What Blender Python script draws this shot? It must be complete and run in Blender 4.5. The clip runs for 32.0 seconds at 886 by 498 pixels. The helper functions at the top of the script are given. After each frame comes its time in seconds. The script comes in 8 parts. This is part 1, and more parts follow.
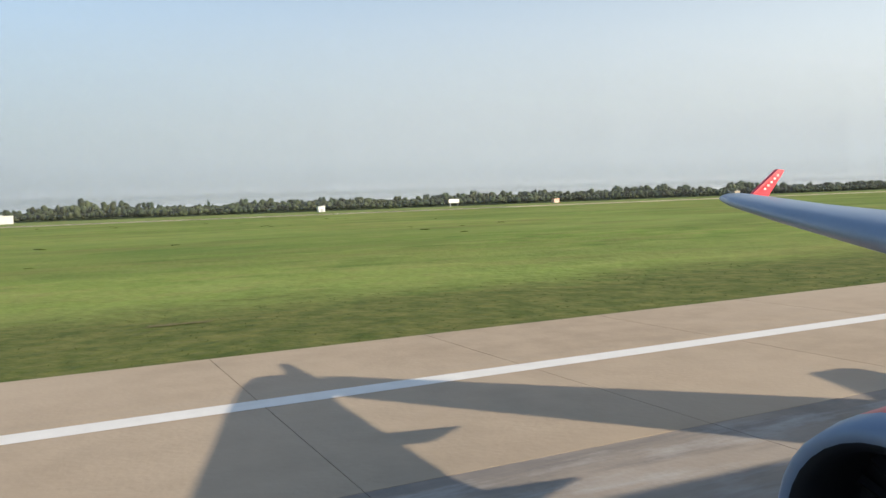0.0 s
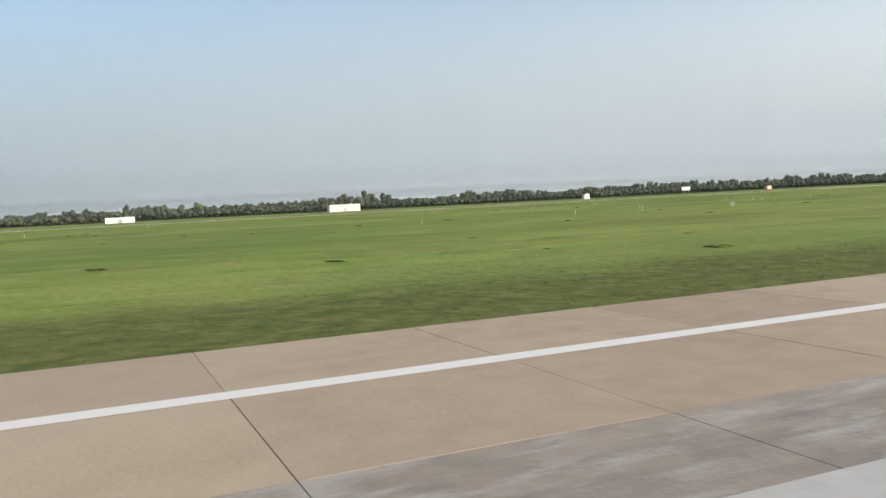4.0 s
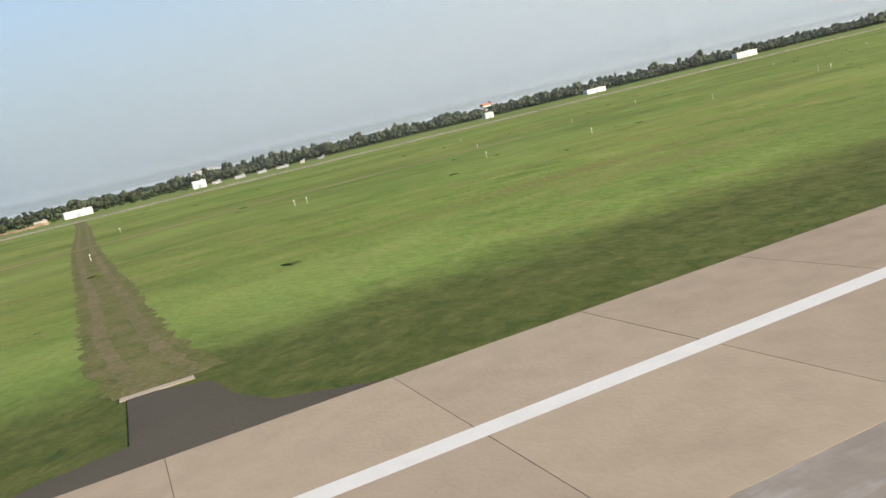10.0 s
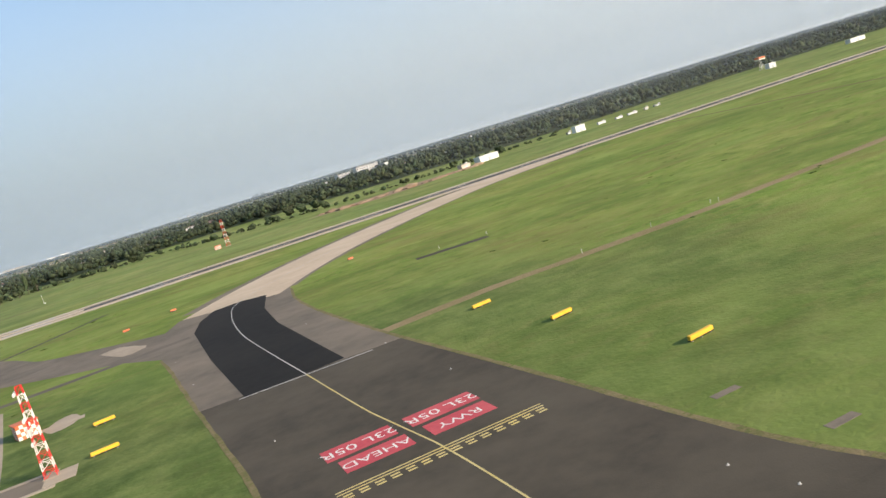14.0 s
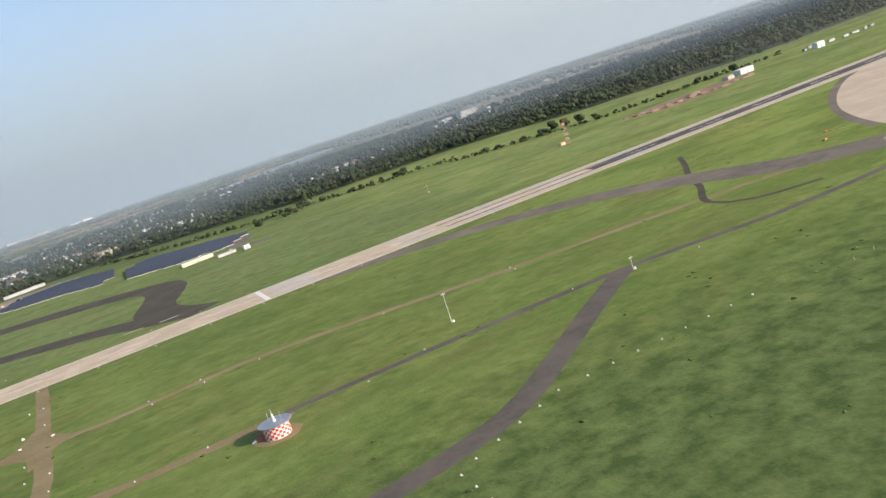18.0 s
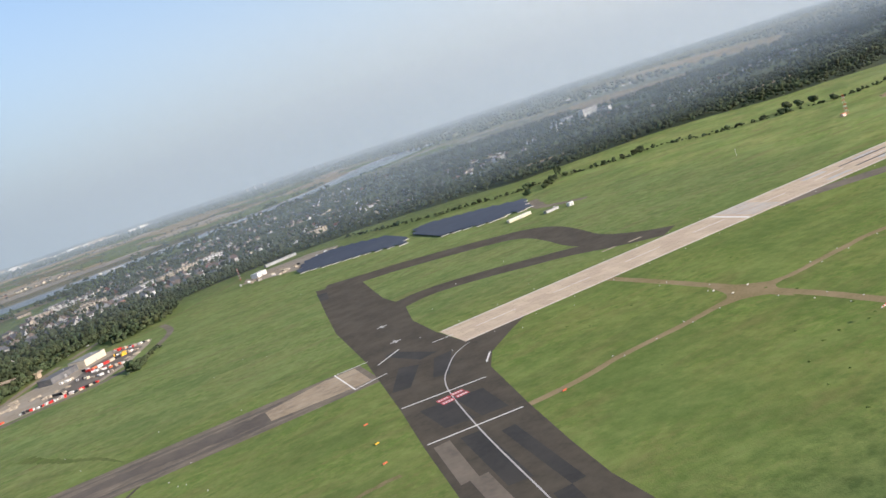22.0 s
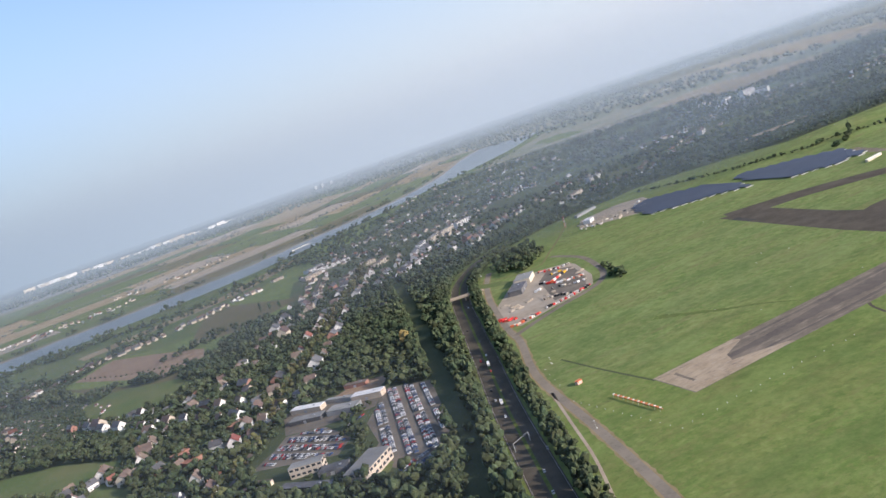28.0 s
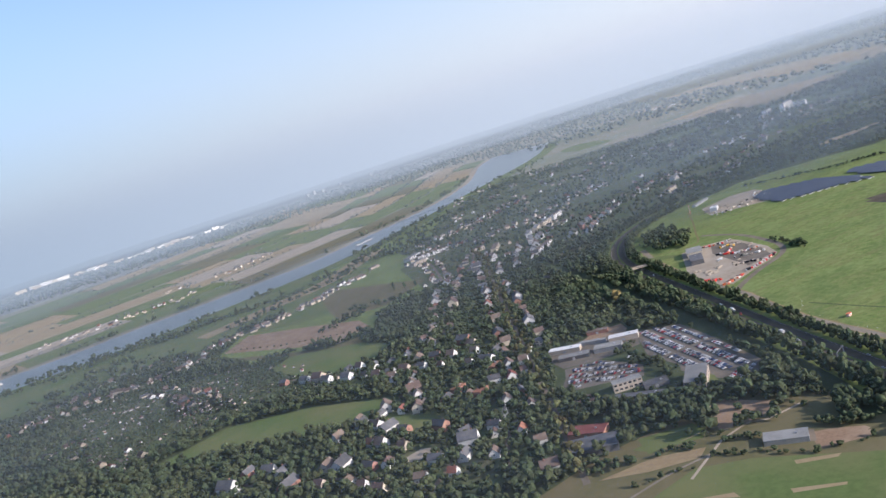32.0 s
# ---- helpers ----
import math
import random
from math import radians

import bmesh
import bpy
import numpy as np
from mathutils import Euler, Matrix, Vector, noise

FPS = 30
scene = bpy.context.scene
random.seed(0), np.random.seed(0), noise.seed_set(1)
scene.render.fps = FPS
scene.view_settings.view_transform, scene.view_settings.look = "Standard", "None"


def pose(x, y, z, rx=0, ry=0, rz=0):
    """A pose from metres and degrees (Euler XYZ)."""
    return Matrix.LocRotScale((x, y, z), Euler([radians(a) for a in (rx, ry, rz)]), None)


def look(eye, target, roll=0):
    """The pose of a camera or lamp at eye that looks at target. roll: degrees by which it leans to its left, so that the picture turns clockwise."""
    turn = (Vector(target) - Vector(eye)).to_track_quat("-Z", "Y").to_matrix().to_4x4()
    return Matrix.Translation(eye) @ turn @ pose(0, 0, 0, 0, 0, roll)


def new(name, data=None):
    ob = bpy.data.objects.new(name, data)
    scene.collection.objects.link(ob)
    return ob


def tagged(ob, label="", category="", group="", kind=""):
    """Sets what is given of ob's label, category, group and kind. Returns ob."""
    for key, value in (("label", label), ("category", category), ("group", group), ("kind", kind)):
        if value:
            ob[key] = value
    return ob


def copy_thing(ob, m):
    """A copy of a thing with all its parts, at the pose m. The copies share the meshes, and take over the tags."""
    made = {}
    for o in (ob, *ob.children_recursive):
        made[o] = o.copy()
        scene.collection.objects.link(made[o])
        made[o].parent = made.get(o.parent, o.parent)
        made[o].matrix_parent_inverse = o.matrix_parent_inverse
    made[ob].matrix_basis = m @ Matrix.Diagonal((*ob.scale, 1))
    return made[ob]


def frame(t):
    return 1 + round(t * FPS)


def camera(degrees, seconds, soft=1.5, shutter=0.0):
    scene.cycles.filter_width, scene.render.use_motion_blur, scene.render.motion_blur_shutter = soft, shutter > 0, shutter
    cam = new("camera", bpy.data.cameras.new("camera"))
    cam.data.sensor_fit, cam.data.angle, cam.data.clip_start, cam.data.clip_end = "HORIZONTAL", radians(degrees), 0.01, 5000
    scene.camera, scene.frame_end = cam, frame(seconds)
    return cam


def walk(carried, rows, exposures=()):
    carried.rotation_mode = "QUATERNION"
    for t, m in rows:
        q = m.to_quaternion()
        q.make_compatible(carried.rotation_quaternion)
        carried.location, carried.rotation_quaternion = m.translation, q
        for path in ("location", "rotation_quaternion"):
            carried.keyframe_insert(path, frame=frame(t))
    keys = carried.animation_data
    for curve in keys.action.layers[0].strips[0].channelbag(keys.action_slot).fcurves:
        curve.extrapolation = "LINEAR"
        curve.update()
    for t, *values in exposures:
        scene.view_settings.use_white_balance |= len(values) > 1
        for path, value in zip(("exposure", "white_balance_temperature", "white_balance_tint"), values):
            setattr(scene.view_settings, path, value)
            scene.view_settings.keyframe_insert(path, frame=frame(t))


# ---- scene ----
# All sizes below are true metres; the whole place is modelled at the scale U.
U = 0.42
cam = camera(56.78, 32.0, soft=1.5)
PATH = (
    (0.0, 4.00, 0.57, 4.70, 86.76, 2.08, -25.99),
    (0.5, -25.50, 0.59, 4.55, 86.61, 2.16, -25.40),
    (1.0, -55.84, 0.64, 4.67, 86.45, 2.24, -24.81),
    (1.5, -87.13, 0.58, 4.60, 86.57, 2.42, -24.51),
    (2.0, -119.40, 0.53, 4.74, 86.69, 2.60, -24.21),
    (2.5, -152.62, 0.44, 4.61, 86.91, 2.84, -23.71),
    (3.0, -186.67, 0.36, 4.69, 87.12, 3.08, -23.22),
    (3.5, -221.45, 0.21, 4.49, 86.92, 2.96, -23.43),
    (4.0, -256.90, 0.09, 4.40, 86.72, 2.84, -23.63),
    (4.5, -293.04, 0.06, 4.38, 86.52, 2.72, -23.84),
    (5.0, -329.87, 0.11, 4.40, 86.33, 2.60, -24.04),
    (5.5, -367.41, 0.23, 4.51, 86.13, 2.48, -24.24),
    (6.0, -405.67, 0.40, 4.77, 86.34, 2.86, -25.30),
    (6.5, -444.65, 0.47, 4.68, 86.52, 3.75, -25.00),
    (7.0, -484.37, 0.53, 5.10, 86.57, 4.64, -23.76),
    (7.5, -524.76, 0.47, 5.48, 85.94, 6.17, -23.35),
    (8.0, -565.64, 0.45, 5.84, 84.94, 6.94, -23.06),
    (8.5, -606.99, 0.46, 6.18, 84.65, 8.50, -23.39),
    (9.0, -648.81, 0.63, 6.55, 83.57, 10.06, -23.54),
    (9.5, -691.09, 0.91, 6.99, 82.09, 11.73, -23.82),
    (10.0, -733.64, 1.31, 7.89, 81.13, 13.09, -23.11),
    (10.5, -776.67, 1.81, 9.35, 81.16, 14.15, -22.20),
    (11.0, -820.16, 2.40, 11.00, 82.46, 15.10, -21.27),
    (11.5, -864.13, 3.05, 13.60, 84.27, 15.83, -20.91),
    (12.0, -908.48, 3.72, 17.20, 84.99, 16.25, -19.23),
    (12.5, -953.33, 4.38, 21.25, 84.78, 16.44, -18.05),
    (13.0, -998.16, 4.99, 25.24, 83.84, 16.95, -17.97),
    (13.5, -1041.70, 5.57, 29.07, 82.58, 16.86, -20.45),
    (14.0, -1083.74, 6.20, 33.24, 82.26, 16.72, -21.85),
    (14.5, -1124.33, 6.80, 37.44, 82.31, 17.17, -21.29),
    (15.0, -1164.58, 7.43, 41.88, 82.47, 17.56, -20.46),
    (15.5, -1204.89, 8.15, 46.75, 82.60, 16.98, -20.43),
    (16.0, -1246.15, 9.00, 52.34, 81.94, 17.06, -20.99),
    (16.5, -1288.30, 9.94, 58.45, 81.29, 17.15, -21.55),
    (17.0, -1330.86, 10.89, 64.86, 80.63, 17.23, -22.11),
    (17.5, -1373.27, 11.80, 71.36, 79.98, 17.31, -22.67),
    (18.0, -1415.14, 12.60, 77.75, 79.42, 17.75, -23.22),
    (18.5, -1456.61, 13.30, 84.22, 79.59, 18.04, -23.35),
    (19.0, -1497.80, 13.92, 91.00, 79.96, 18.19, -23.01),
    (19.5, -1539.08, 14.44, 98.14, 80.10, 18.09, -22.97),
    (20.0, -1580.57, 14.80, 105.58, 79.92, 18.09, -22.97),
    (20.5, -1622.16, 14.98, 113.25, 79.97, 17.91, -22.72),
    (21.0, -1663.87, 14.83, 120.93, 80.20, 17.91, -22.57),
    (21.5, -1705.38, 14.29, 128.52, 80.40, 17.83, -22.64),
    (22.0, -1746.54, 13.45, 136.12, 80.57, 17.86, -22.39),
    (22.5, -1787.62, 12.43, 143.83, 80.71, 18.03, -22.24),
    (23.0, -1828.94, 11.31, 151.64, 80.72, 17.96, -22.41),
    (23.5, -1870.28, 10.18, 159.56, 80.67, 18.12, -22.15),
    (24.0, -1911.72, 9.03, 167.51, 80.47, 18.19, -21.79),
    (24.5, -1953.75, 7.93, 175.58, 80.19, 18.15, -22.04),
    (25.0, -1996.59, 6.88, 183.76, 80.20, 18.27, -21.97),
    (25.5, -2039.79, 5.86, 191.94, 80.11, 18.46, -22.06),
    (26.0, -2082.55, 4.84, 200.14, 80.23, 18.67, -22.01),
    (26.5, -2124.89, 3.84, 208.39, 80.34, 18.88, -21.95),
    (27.0, -2167.17, 2.86, 216.71, 80.46, 19.09, -21.90),
    (27.5, -2209.86, 1.90, 225.13, 80.58, 19.30, -21.84),
    (28.0, -2253.32, 0.97, 233.69, 81.03, 18.83, -21.47),
    (28.5, -2297.60, 0.08, 242.39, 81.16, 18.74, -21.97),
    (29.0, -2342.45, -0.81, 251.12, 80.98, 18.76, -22.77),
    (29.5, -2387.71, -1.72, 259.80, 80.77, 18.50, -23.07),
    (30.0, -2432.98, -2.70, 268.38, 80.10, 17.98, -23.71),
    (30.5, -2478.14, -3.61, 276.90, 79.92, 17.75, -24.21),
    (31.0, -2523.13, -4.43, 285.35, 80.19, 17.59, -24.23),
    (31.5, -2567.94, -5.21, 293.77, 80.57, 17.57, -24.25),
    (32.0, -2612.64, -5.99, 302.20, 81.12, 17.50, -24.55),
)
walk(cam, [(t, pose(x * U, y * U, z * U, rx, ry, rz)) for t, x, y, z, rx, ry, rz in PATH],
     exposures=[(0.0, 0.70, 6300, 8), (7.0, 0.56, 6150, 8), (11.5, 0.73, 6300, 9), (18.0, 0.67, 6100, 11), (25.0, 0.70, 5900, 14), (32.0, 0.74, 5600, 17)])

# ---- light ----
SUN = Vector((0.627, -0.697, 0.348)).normalized()
world = bpy.data.worlds.new("sky")
scene.world = world
world.use_nodes = True
wn, wl = world.node_tree.nodes, world.node_tree.links
sky = wn.new("ShaderNodeTexSky")
sky.sky_type, sky.sun_disc = "NISHITA", False
sky.sun_elevation, sky.sun_rotation = math.asin(SUN.z), math.atan2(SUN.x, SUN.y)
sky.altitude, sky.air_density, sky.dust_density, sky.ozone_density = 50, 1.0, 1.2, 1.2
wl.new(sky.outputs["Color"], wn["Background"].inputs["Color"])
wn["Background"].inputs["Strength"].default_value = 0.122
sun_lamp = new("sun", bpy.data.lights.new("sun", "SUN"))
sun_lamp.data.energy, sun_lamp.data.angle, sun_lamp.data.color = 4.0, radians(0.5), (1.0, 0.86, 0.69)
sun_lamp.matrix_world = look(SUN * 900, (0, 0, 0))

# ---- materials ----
def surface(name, tones, sizes=(3.0, 40.0), rough=0.85, bump=0.25, metal=0.0, spread=0.0, island=False, fine=0.4, spec=0.3, streaks=None):
    """A surface of three tones mixed by noise at two sizes in metres, with fine relief. spread: tone shift from thing to thing."""
    m = bpy.data.materials.new(name)
    m.use_nodes = True
    n, l = m.node_tree.nodes, m.node_tree.links
    b = n["Principled BSDF"]
    geo = n.new("ShaderNodeNewGeometry")
    scale = n.new("ShaderNodeVectorMath")
    scale.operation = "SCALE"
    scale.inputs["Scale"].default_value = 1.0 / U
    l.new(geo.outputs["Position"], scale.inputs[0])
    masks = []
    for size, low, high in ((sizes[0], 0.38, 0.64), (sizes[1], 0.40, 0.66)):
        tex = n.new("ShaderNodeTexNoise")
        tex.inputs["Scale"].default_value, tex.inputs["Detail"].default_value = 1.0 / size, 5.0
        tex.inputs["Roughness"].default_value = 0.62
        l.new(scale.outputs[0], tex.inputs["Vector"])
        ramp = n.new("ShaderNodeMapRange")
        ramp.inputs["From Min"].default_value, ramp.inputs["From Max"].default_value = low, high
        l.new(tex.outputs["Fac"], ramp.inputs["Value"])
        masks.append(ramp.outputs[0])
    col = None
    for tone, mask in zip(tones[1:], masks):
        mix = n.new("ShaderNodeMix")
        mix.data_type = "RGBA"
        mix.inputs[7].default_value = (*tone, 1)
        if col is None:
            mix.inputs[6].default_value = (*tones[0], 1)
        else:
            l.new(col, mix.inputs[6])
        l.new(mask, mix.inputs[0])
        col = mix.outputs[2]
    for tone, (along, across), seed in streaks or ():
        # long worn or mown streaks, drawn out along x
        pull, tex, ramp, mix = n.new("ShaderNodeVectorMath"), n.new("ShaderNodeTexNoise"), n.new("ShaderNodeMapRange"), n.new("ShaderNodeMix")
        pull.operation = "MULTIPLY_ADD"
        pull.inputs[1].default_value, pull.inputs[2].default_value = (1 / along, 1 / across, 0), (seed, seed * 2, seed)
        l.new(scale.outputs[0], pull.inputs[0])
        l.new(pull.outputs[0], tex.inputs["Vector"])
        tex.inputs["Scale"].default_value, tex.inputs["Detail"].default_value, tex.inputs["Roughness"].default_value = 1.0, 6.0, 0.66
        ramp.inputs["From Min"].default_value, ramp.inputs["From Max"].default_value, ramp.inputs["To Max"].default_value = 0.50, 0.68, 0.85
        l.new(tex.outputs["Fac"], ramp.inputs["Value"])
        mix.data_type = "RGBA"
        mix.inputs[7].default_value = (*tone, 1)
        l.new(ramp.outputs[0], mix.inputs[0])
        l.new(col, mix.inputs[6])
        col = mix.outputs[2]
    if spread:
        hsv = n.new("ShaderNodeHueSaturation")
        info = n.new("ShaderNodeNewGeometry" if island else "ShaderNodeObjectInfo")
        rnd = info.outputs["Random Per Island" if island else "Random"]
        for socket, low, high in (("Value", 1 - spread, 1 + spread), ("Hue", 0.5 - spread * 0.07, 0.5 + spread * 0.07)):
            ramp = n.new("ShaderNodeMapRange")
            ramp.inputs["To Min"].default_value, ramp.inputs["To Max"].default_value = low, high
            l.new(rnd, ramp.inputs["Value"])
            l.new(ramp.outputs[0], hsv.inputs[socket])
        l.new(col, hsv.inputs["Color"])
        col = hsv.outputs["Color"]
    l.new(col, b.inputs["Base Color"])
    b.inputs["Roughness"].default_value, b.inputs["Metallic"].default_value = rough, metal
    b.inputs["Specular IOR Level"].default_value = spec
    if bump:
        tex = n.new("ShaderNodeTexNoise")
        tex.inputs["Scale"].default_value, tex.inputs["Detail"].default_value = 1.0 / fine, 4.0
        l.new(scale.outputs[0], tex.inputs["Vector"])
        bn = n.new("ShaderNodeBump")
        bn.inputs["Strength"].default_value, bn.inputs["Distance"].default_value = bump, fine * 0.5 * U
        l.new(tex.outputs["Fac"], bn.inputs["Height"])
        l.new(bn.outputs[0], b.inputs["Normal"])
    return m


GRASS = surface("grass", ((0.208, 0.288, 0.050), (0.150, 0.224, 0.038), (0.268, 0.288, 0.070)), (2.0, 60.0), 0.95, 0.34, fine=0.8, spec=0.1,
                streaks=(((0.092, 0.148, 0.024), (11.0, 8.0), 3.0), ((0.315, 0.342, 0.094), (9.0, 5.5), 11.0), ((0.142, 0.190, 0.034), (160.0, 60.0), 23.0), ((0.268, 0.248, 0.078), (4.2, 3.4), 37.0), ((0.118, 0.155, 0.034), (75.0, 36.0), 51.0), ((0.215, 0.190, 0.060), (48.0, 14.0), 83.0), ((0.255, 0.318, 0.078), (70.0, 52.0), 67.0), ((0.125, 0.185, 0.036), (95.0, 64.0), 71.0)))
GRASS_BLADE = surface("grass_blades", ((0.098, 0.130, 0.028), (0.076, 0.106, 0.022), (0.13, 0.14, 0.04)), (1.5, 30.0), 0.9, 0, spread=0.2, island=True, spec=0.1)
GRASS_ROUGH = surface("long_grass", ((0.112, 0.150, 0.036), (0.078, 0.115, 0.026), (0.145, 0.155, 0.052)), (1.2, 14.0), 0.95, 0.45, fine=0.7, spec=0.1, streaks=(((0.070, 0.095, 0.024), (6.0, 2.2), 5.0), ((0.165, 0.165, 0.062), (4.0, 2.0), 15.0), ((0.150, 0.205, 0.046), (12.0, 5.0), 31.0)))
GRASS_DRY = surface("trodden_dry_grass", ((0.165, 0.160, 0.052), (0.115, 0.125, 0.036), (0.205, 0.180, 0.072)), (0.5, 5.0), 0.95, 0.5, fine=0.3, spec=0.1, streaks=(((0.215, 0.172, 0.085), (1.2, 2.6), 4.0), ((0.098, 0.112, 0.030), (1.6, 1.3), 19.0)))
MEADOW = surface("meadow", ((0.128, 0.168, 0.055), (0.100, 0.140, 0.045), (0.168, 0.175, 0.072)), (6.0, 70.0), 0.95, 0.5, fine=0.8, spec=0.1)
OLIVE = surface("olive_field", ((0.155, 0.138, 0.066), (0.128, 0.120, 0.055), (0.18, 0.152, 0.082)), (8.0, 60.0), 0.95, 0.4, fine=0.8, spec=0.1)
STUBBLE = surface("stubble", ((0.32, 0.24, 0.135), (0.27, 0.20, 0.11), (0.35, 0.28, 0.165)), (5.0, 60.0), 0.95, 0.4, fine=0.7, spec=0.1)
SOIL = surface("soil", ((0.30, 0.20, 0.125), (0.24, 0.16, 0.098), (0.36, 0.265, 0.175)), (3.0, 20.0), 0.95, 0.5, fine=0.4, spec=0.1)
ASPHALT_WORN = surface("rubbed_asphalt", ((0.122, 0.100, 0.076), (0.095, 0.080, 0.063), (0.160, 0.130, 0.098)), (2.5, 26.0), 0.9, 0.2, fine=0.2)
BARE = surface("bare_earth", ((0.205, 0.165, 0.078), (0.150, 0.142, 0.055), (0.255, 0.195, 0.105)), (0.8, 6.0), 0.95, 0.5, spec=0.1, streaks=(((0.105, 0.140, 0.030), (1.4, 0.7), 9.0),))
TRACK = surface("worn_track", ((0.285, 0.210, 0.108), (0.205, 0.172, 0.075), (0.330, 0.248, 0.140)), (1.5, 25.0), 0.95, 0.5, spec=0.1)
SAND = surface("river_sand", ((0.36, 0.30, 0.22), (0.30, 0.25, 0.18), (0.40, 0.34, 0.26)), (6.0, 40.0), 0.95, 0.3, spec=0.1)
CONCRETE = surface("slab_concrete", ((0.430, 0.328, 0.222), (0.372, 0.284, 0.192), (0.470, 0.367, 0.256)), (1.4, 18.0), 0.88, 0.15, spread=0.06, fine=0.15)
CONCRETE_WORN = surface("worn_concrete", ((0.425, 0.338, 0.240), (0.35, 0.280, 0.202), (0.49, 0.395, 0.288)), (2.5, 30.0), 0.88, 0.15, spread=0.06, fine=0.2)
CONCRETE_PALE = surface("pale_concrete", ((0.575, 0.445, 0.305), (0.495, 0.382, 0.262), (0.63, 0.498, 0.350)), (1.6, 22.0), 0.88, 0.15, spread=0.06, fine=0.15)
CONCRETE_GREY = surface("rubbed_concrete", ((0.330, 0.270, 0.205), (0.258, 0.217, 0.170), (0.41, 0.345, 0.272)), (0.9, 7.0), 0.88, 0.18, spread=0.05, fine=0.15, streaks=(((0.22, 0.195, 0.17), (9.0, 1.2), 3.0), ((0.46, 0.42, 0.37), (3.0, 0.9), 13.0)))
JOINT = surface("joint_filler", ((0.215, 0.172, 0.125), (0.165, 0.135, 0.10), (0.26, 0.21, 0.155)), (0.8, 9.0), 0.9, 0.2, fine=0.1)
RUBBER = surface("rubbered_concrete", ((0.085, 0.078, 0.073), (0.125, 0.112, 0.10), (0.065, 0.061, 0.058)), (3.0, 45.0), 0.85, 0.15, fine=0.2)
ASPHALT = surface("asphalt", ((0.084, 0.070, 0.049), (0.064, 0.054, 0.039), (0.108, 0.090, 0.063)), (3.0, 22.0), 0.9, 0.2, fine=0.2, spec=0.2)
PARK_PAVING = surface("car_park_paving", ((0.155, 0.130, 0.098), (0.122, 0.104, 0.080), (0.195, 0.163, 0.122)), (3.0, 30.0), 0.9, 0.15, fine=0.2)
ROAD_PALE = surface("pale_road", ((0.235, 0.195, 0.142), (0.185, 0.156, 0.116), (0.28, 0.232, 0.170)), (3.0, 30.0), 0.9, 0.15, fine=0.2)
ASPHALT_NEW = surface("new_asphalt", ((0.026, 0.024, 0.021), (0.020, 0.019, 0.017), (0.032, 0.029, 0.025)), (3.0, 30.0), 0.92, 0.15, fine=0.15, spec=0.12)
ASPHALT_PATCH = surface("patched_asphalt", ((0.046, 0.042, 0.036), (0.036, 0.034, 0.030), (0.062, 0.055, 0.045)), (3.0, 30.0), 0.85, 0.15, fine=0.15)
ASPHALT_BROWN = surface("brown_asphalt", ((0.172, 0.138, 0.098), (0.128, 0.104, 0.077), (0.215, 0.172, 0.122)), (3.0, 26.0), 0.9, 0.2, fine=0.2, streaks=(((0.12, 0.10, 0.075), (30.0, 5.0), 3.0), ((0.30, 0.245, 0.175), (16.0, 4.0), 13.0)))
CONCRETE_TAN = surface("tan_concrete", ((0.390, 0.292, 0.182), (0.290, 0.222, 0.142), (0.450, 0.348, 0.225)), (2.5, 22.0), 0.9, 0.2, fine=0.2, streaks=(((0.21, 0.17, 0.125), (14.0, 4.0), 7.0), ((0.44, 0.36, 0.26), (9.0, 3.0), 17.0)))
ASPHALT_OLD = surface("weathered_asphalt", ((0.170, 0.138, 0.100), (0.126, 0.104, 0.078), (0.225, 0.182, 0.132)), (4.0, 24.0), 0.9, 0.2, fine=0.2)
PAINT = surface("white_paint", ((0.83, 0.785, 0.70), (0.76, 0.715, 0.635), (0.79, 0.745, 0.665)), (1.0, 12.0), 0.7, 0.08, fine=0.1)
PAINT_OLD = surface("worn_white_paint", ((0.50, 0.47, 0.42), (0.42, 0.385, 0.34), (0.56, 0.53, 0.48)), (0.8, 9.0), 0.8, 0.1, fine=0.1)
PAINT_YELLOW = surface("yellow_paint", ((0.66, 0.52, 0.17), (0.55, 0.43, 0.15), (0.6, 0.5, 0.24)), (0.8, 6.0), 0.75, 0.08, fine=0.1)
PAINT_RED = surface("red_paint", ((0.56, 0.075, 0.085), (0.47, 0.06, 0.075), (0.6, 0.12, 0.12)), (0.6, 6.0), 0.75, 0.08, fine=0.1)
SIGN_YELLOW = surface("yellow_panel", ((0.80, 0.46, 0.03), (0.72, 0.41, 0.03), (0.78, 0.47, 0.05)), (0.6, 5.0), 0.5, 0.03)
SIGN_RED = surface("signal_orange", ((0.62, 0.15, 0.055), (0.54, 0.125, 0.05), (0.66, 0.19, 0.08)), (0.6, 5.0), 0.55, 0.05)
SIGNAL_RED = surface("signal_red", ((0.62, 0.03, 0.025), (0.55, 0.03, 0.025), (0.66, 0.05, 0.04)), (0.6, 5.0), 0.5, 0.03)
WHITE = surface("white_render", ((0.76, 0.73, 0.68), (0.66, 0.635, 0.59), (0.72, 0.695, 0.65)), (1.5, 9.0), 0.8, 0.08, spread=0.12, fine=0.2)
CREAM = surface("cream_render", ((0.54, 0.46, 0.35), (0.47, 0.40, 0.31), (0.58, 0.50, 0.39)), (1.5, 9.0), 0.85, 0.08, spread=0.15, fine=0.2)
BRICK = surface("brick_render", ((0.33, 0.17, 0.12), (0.27, 0.14, 0.10), (0.38, 0.22, 0.16)), (0.8, 6.0), 0.85, 0.1, spread=0.15, fine=0.15)
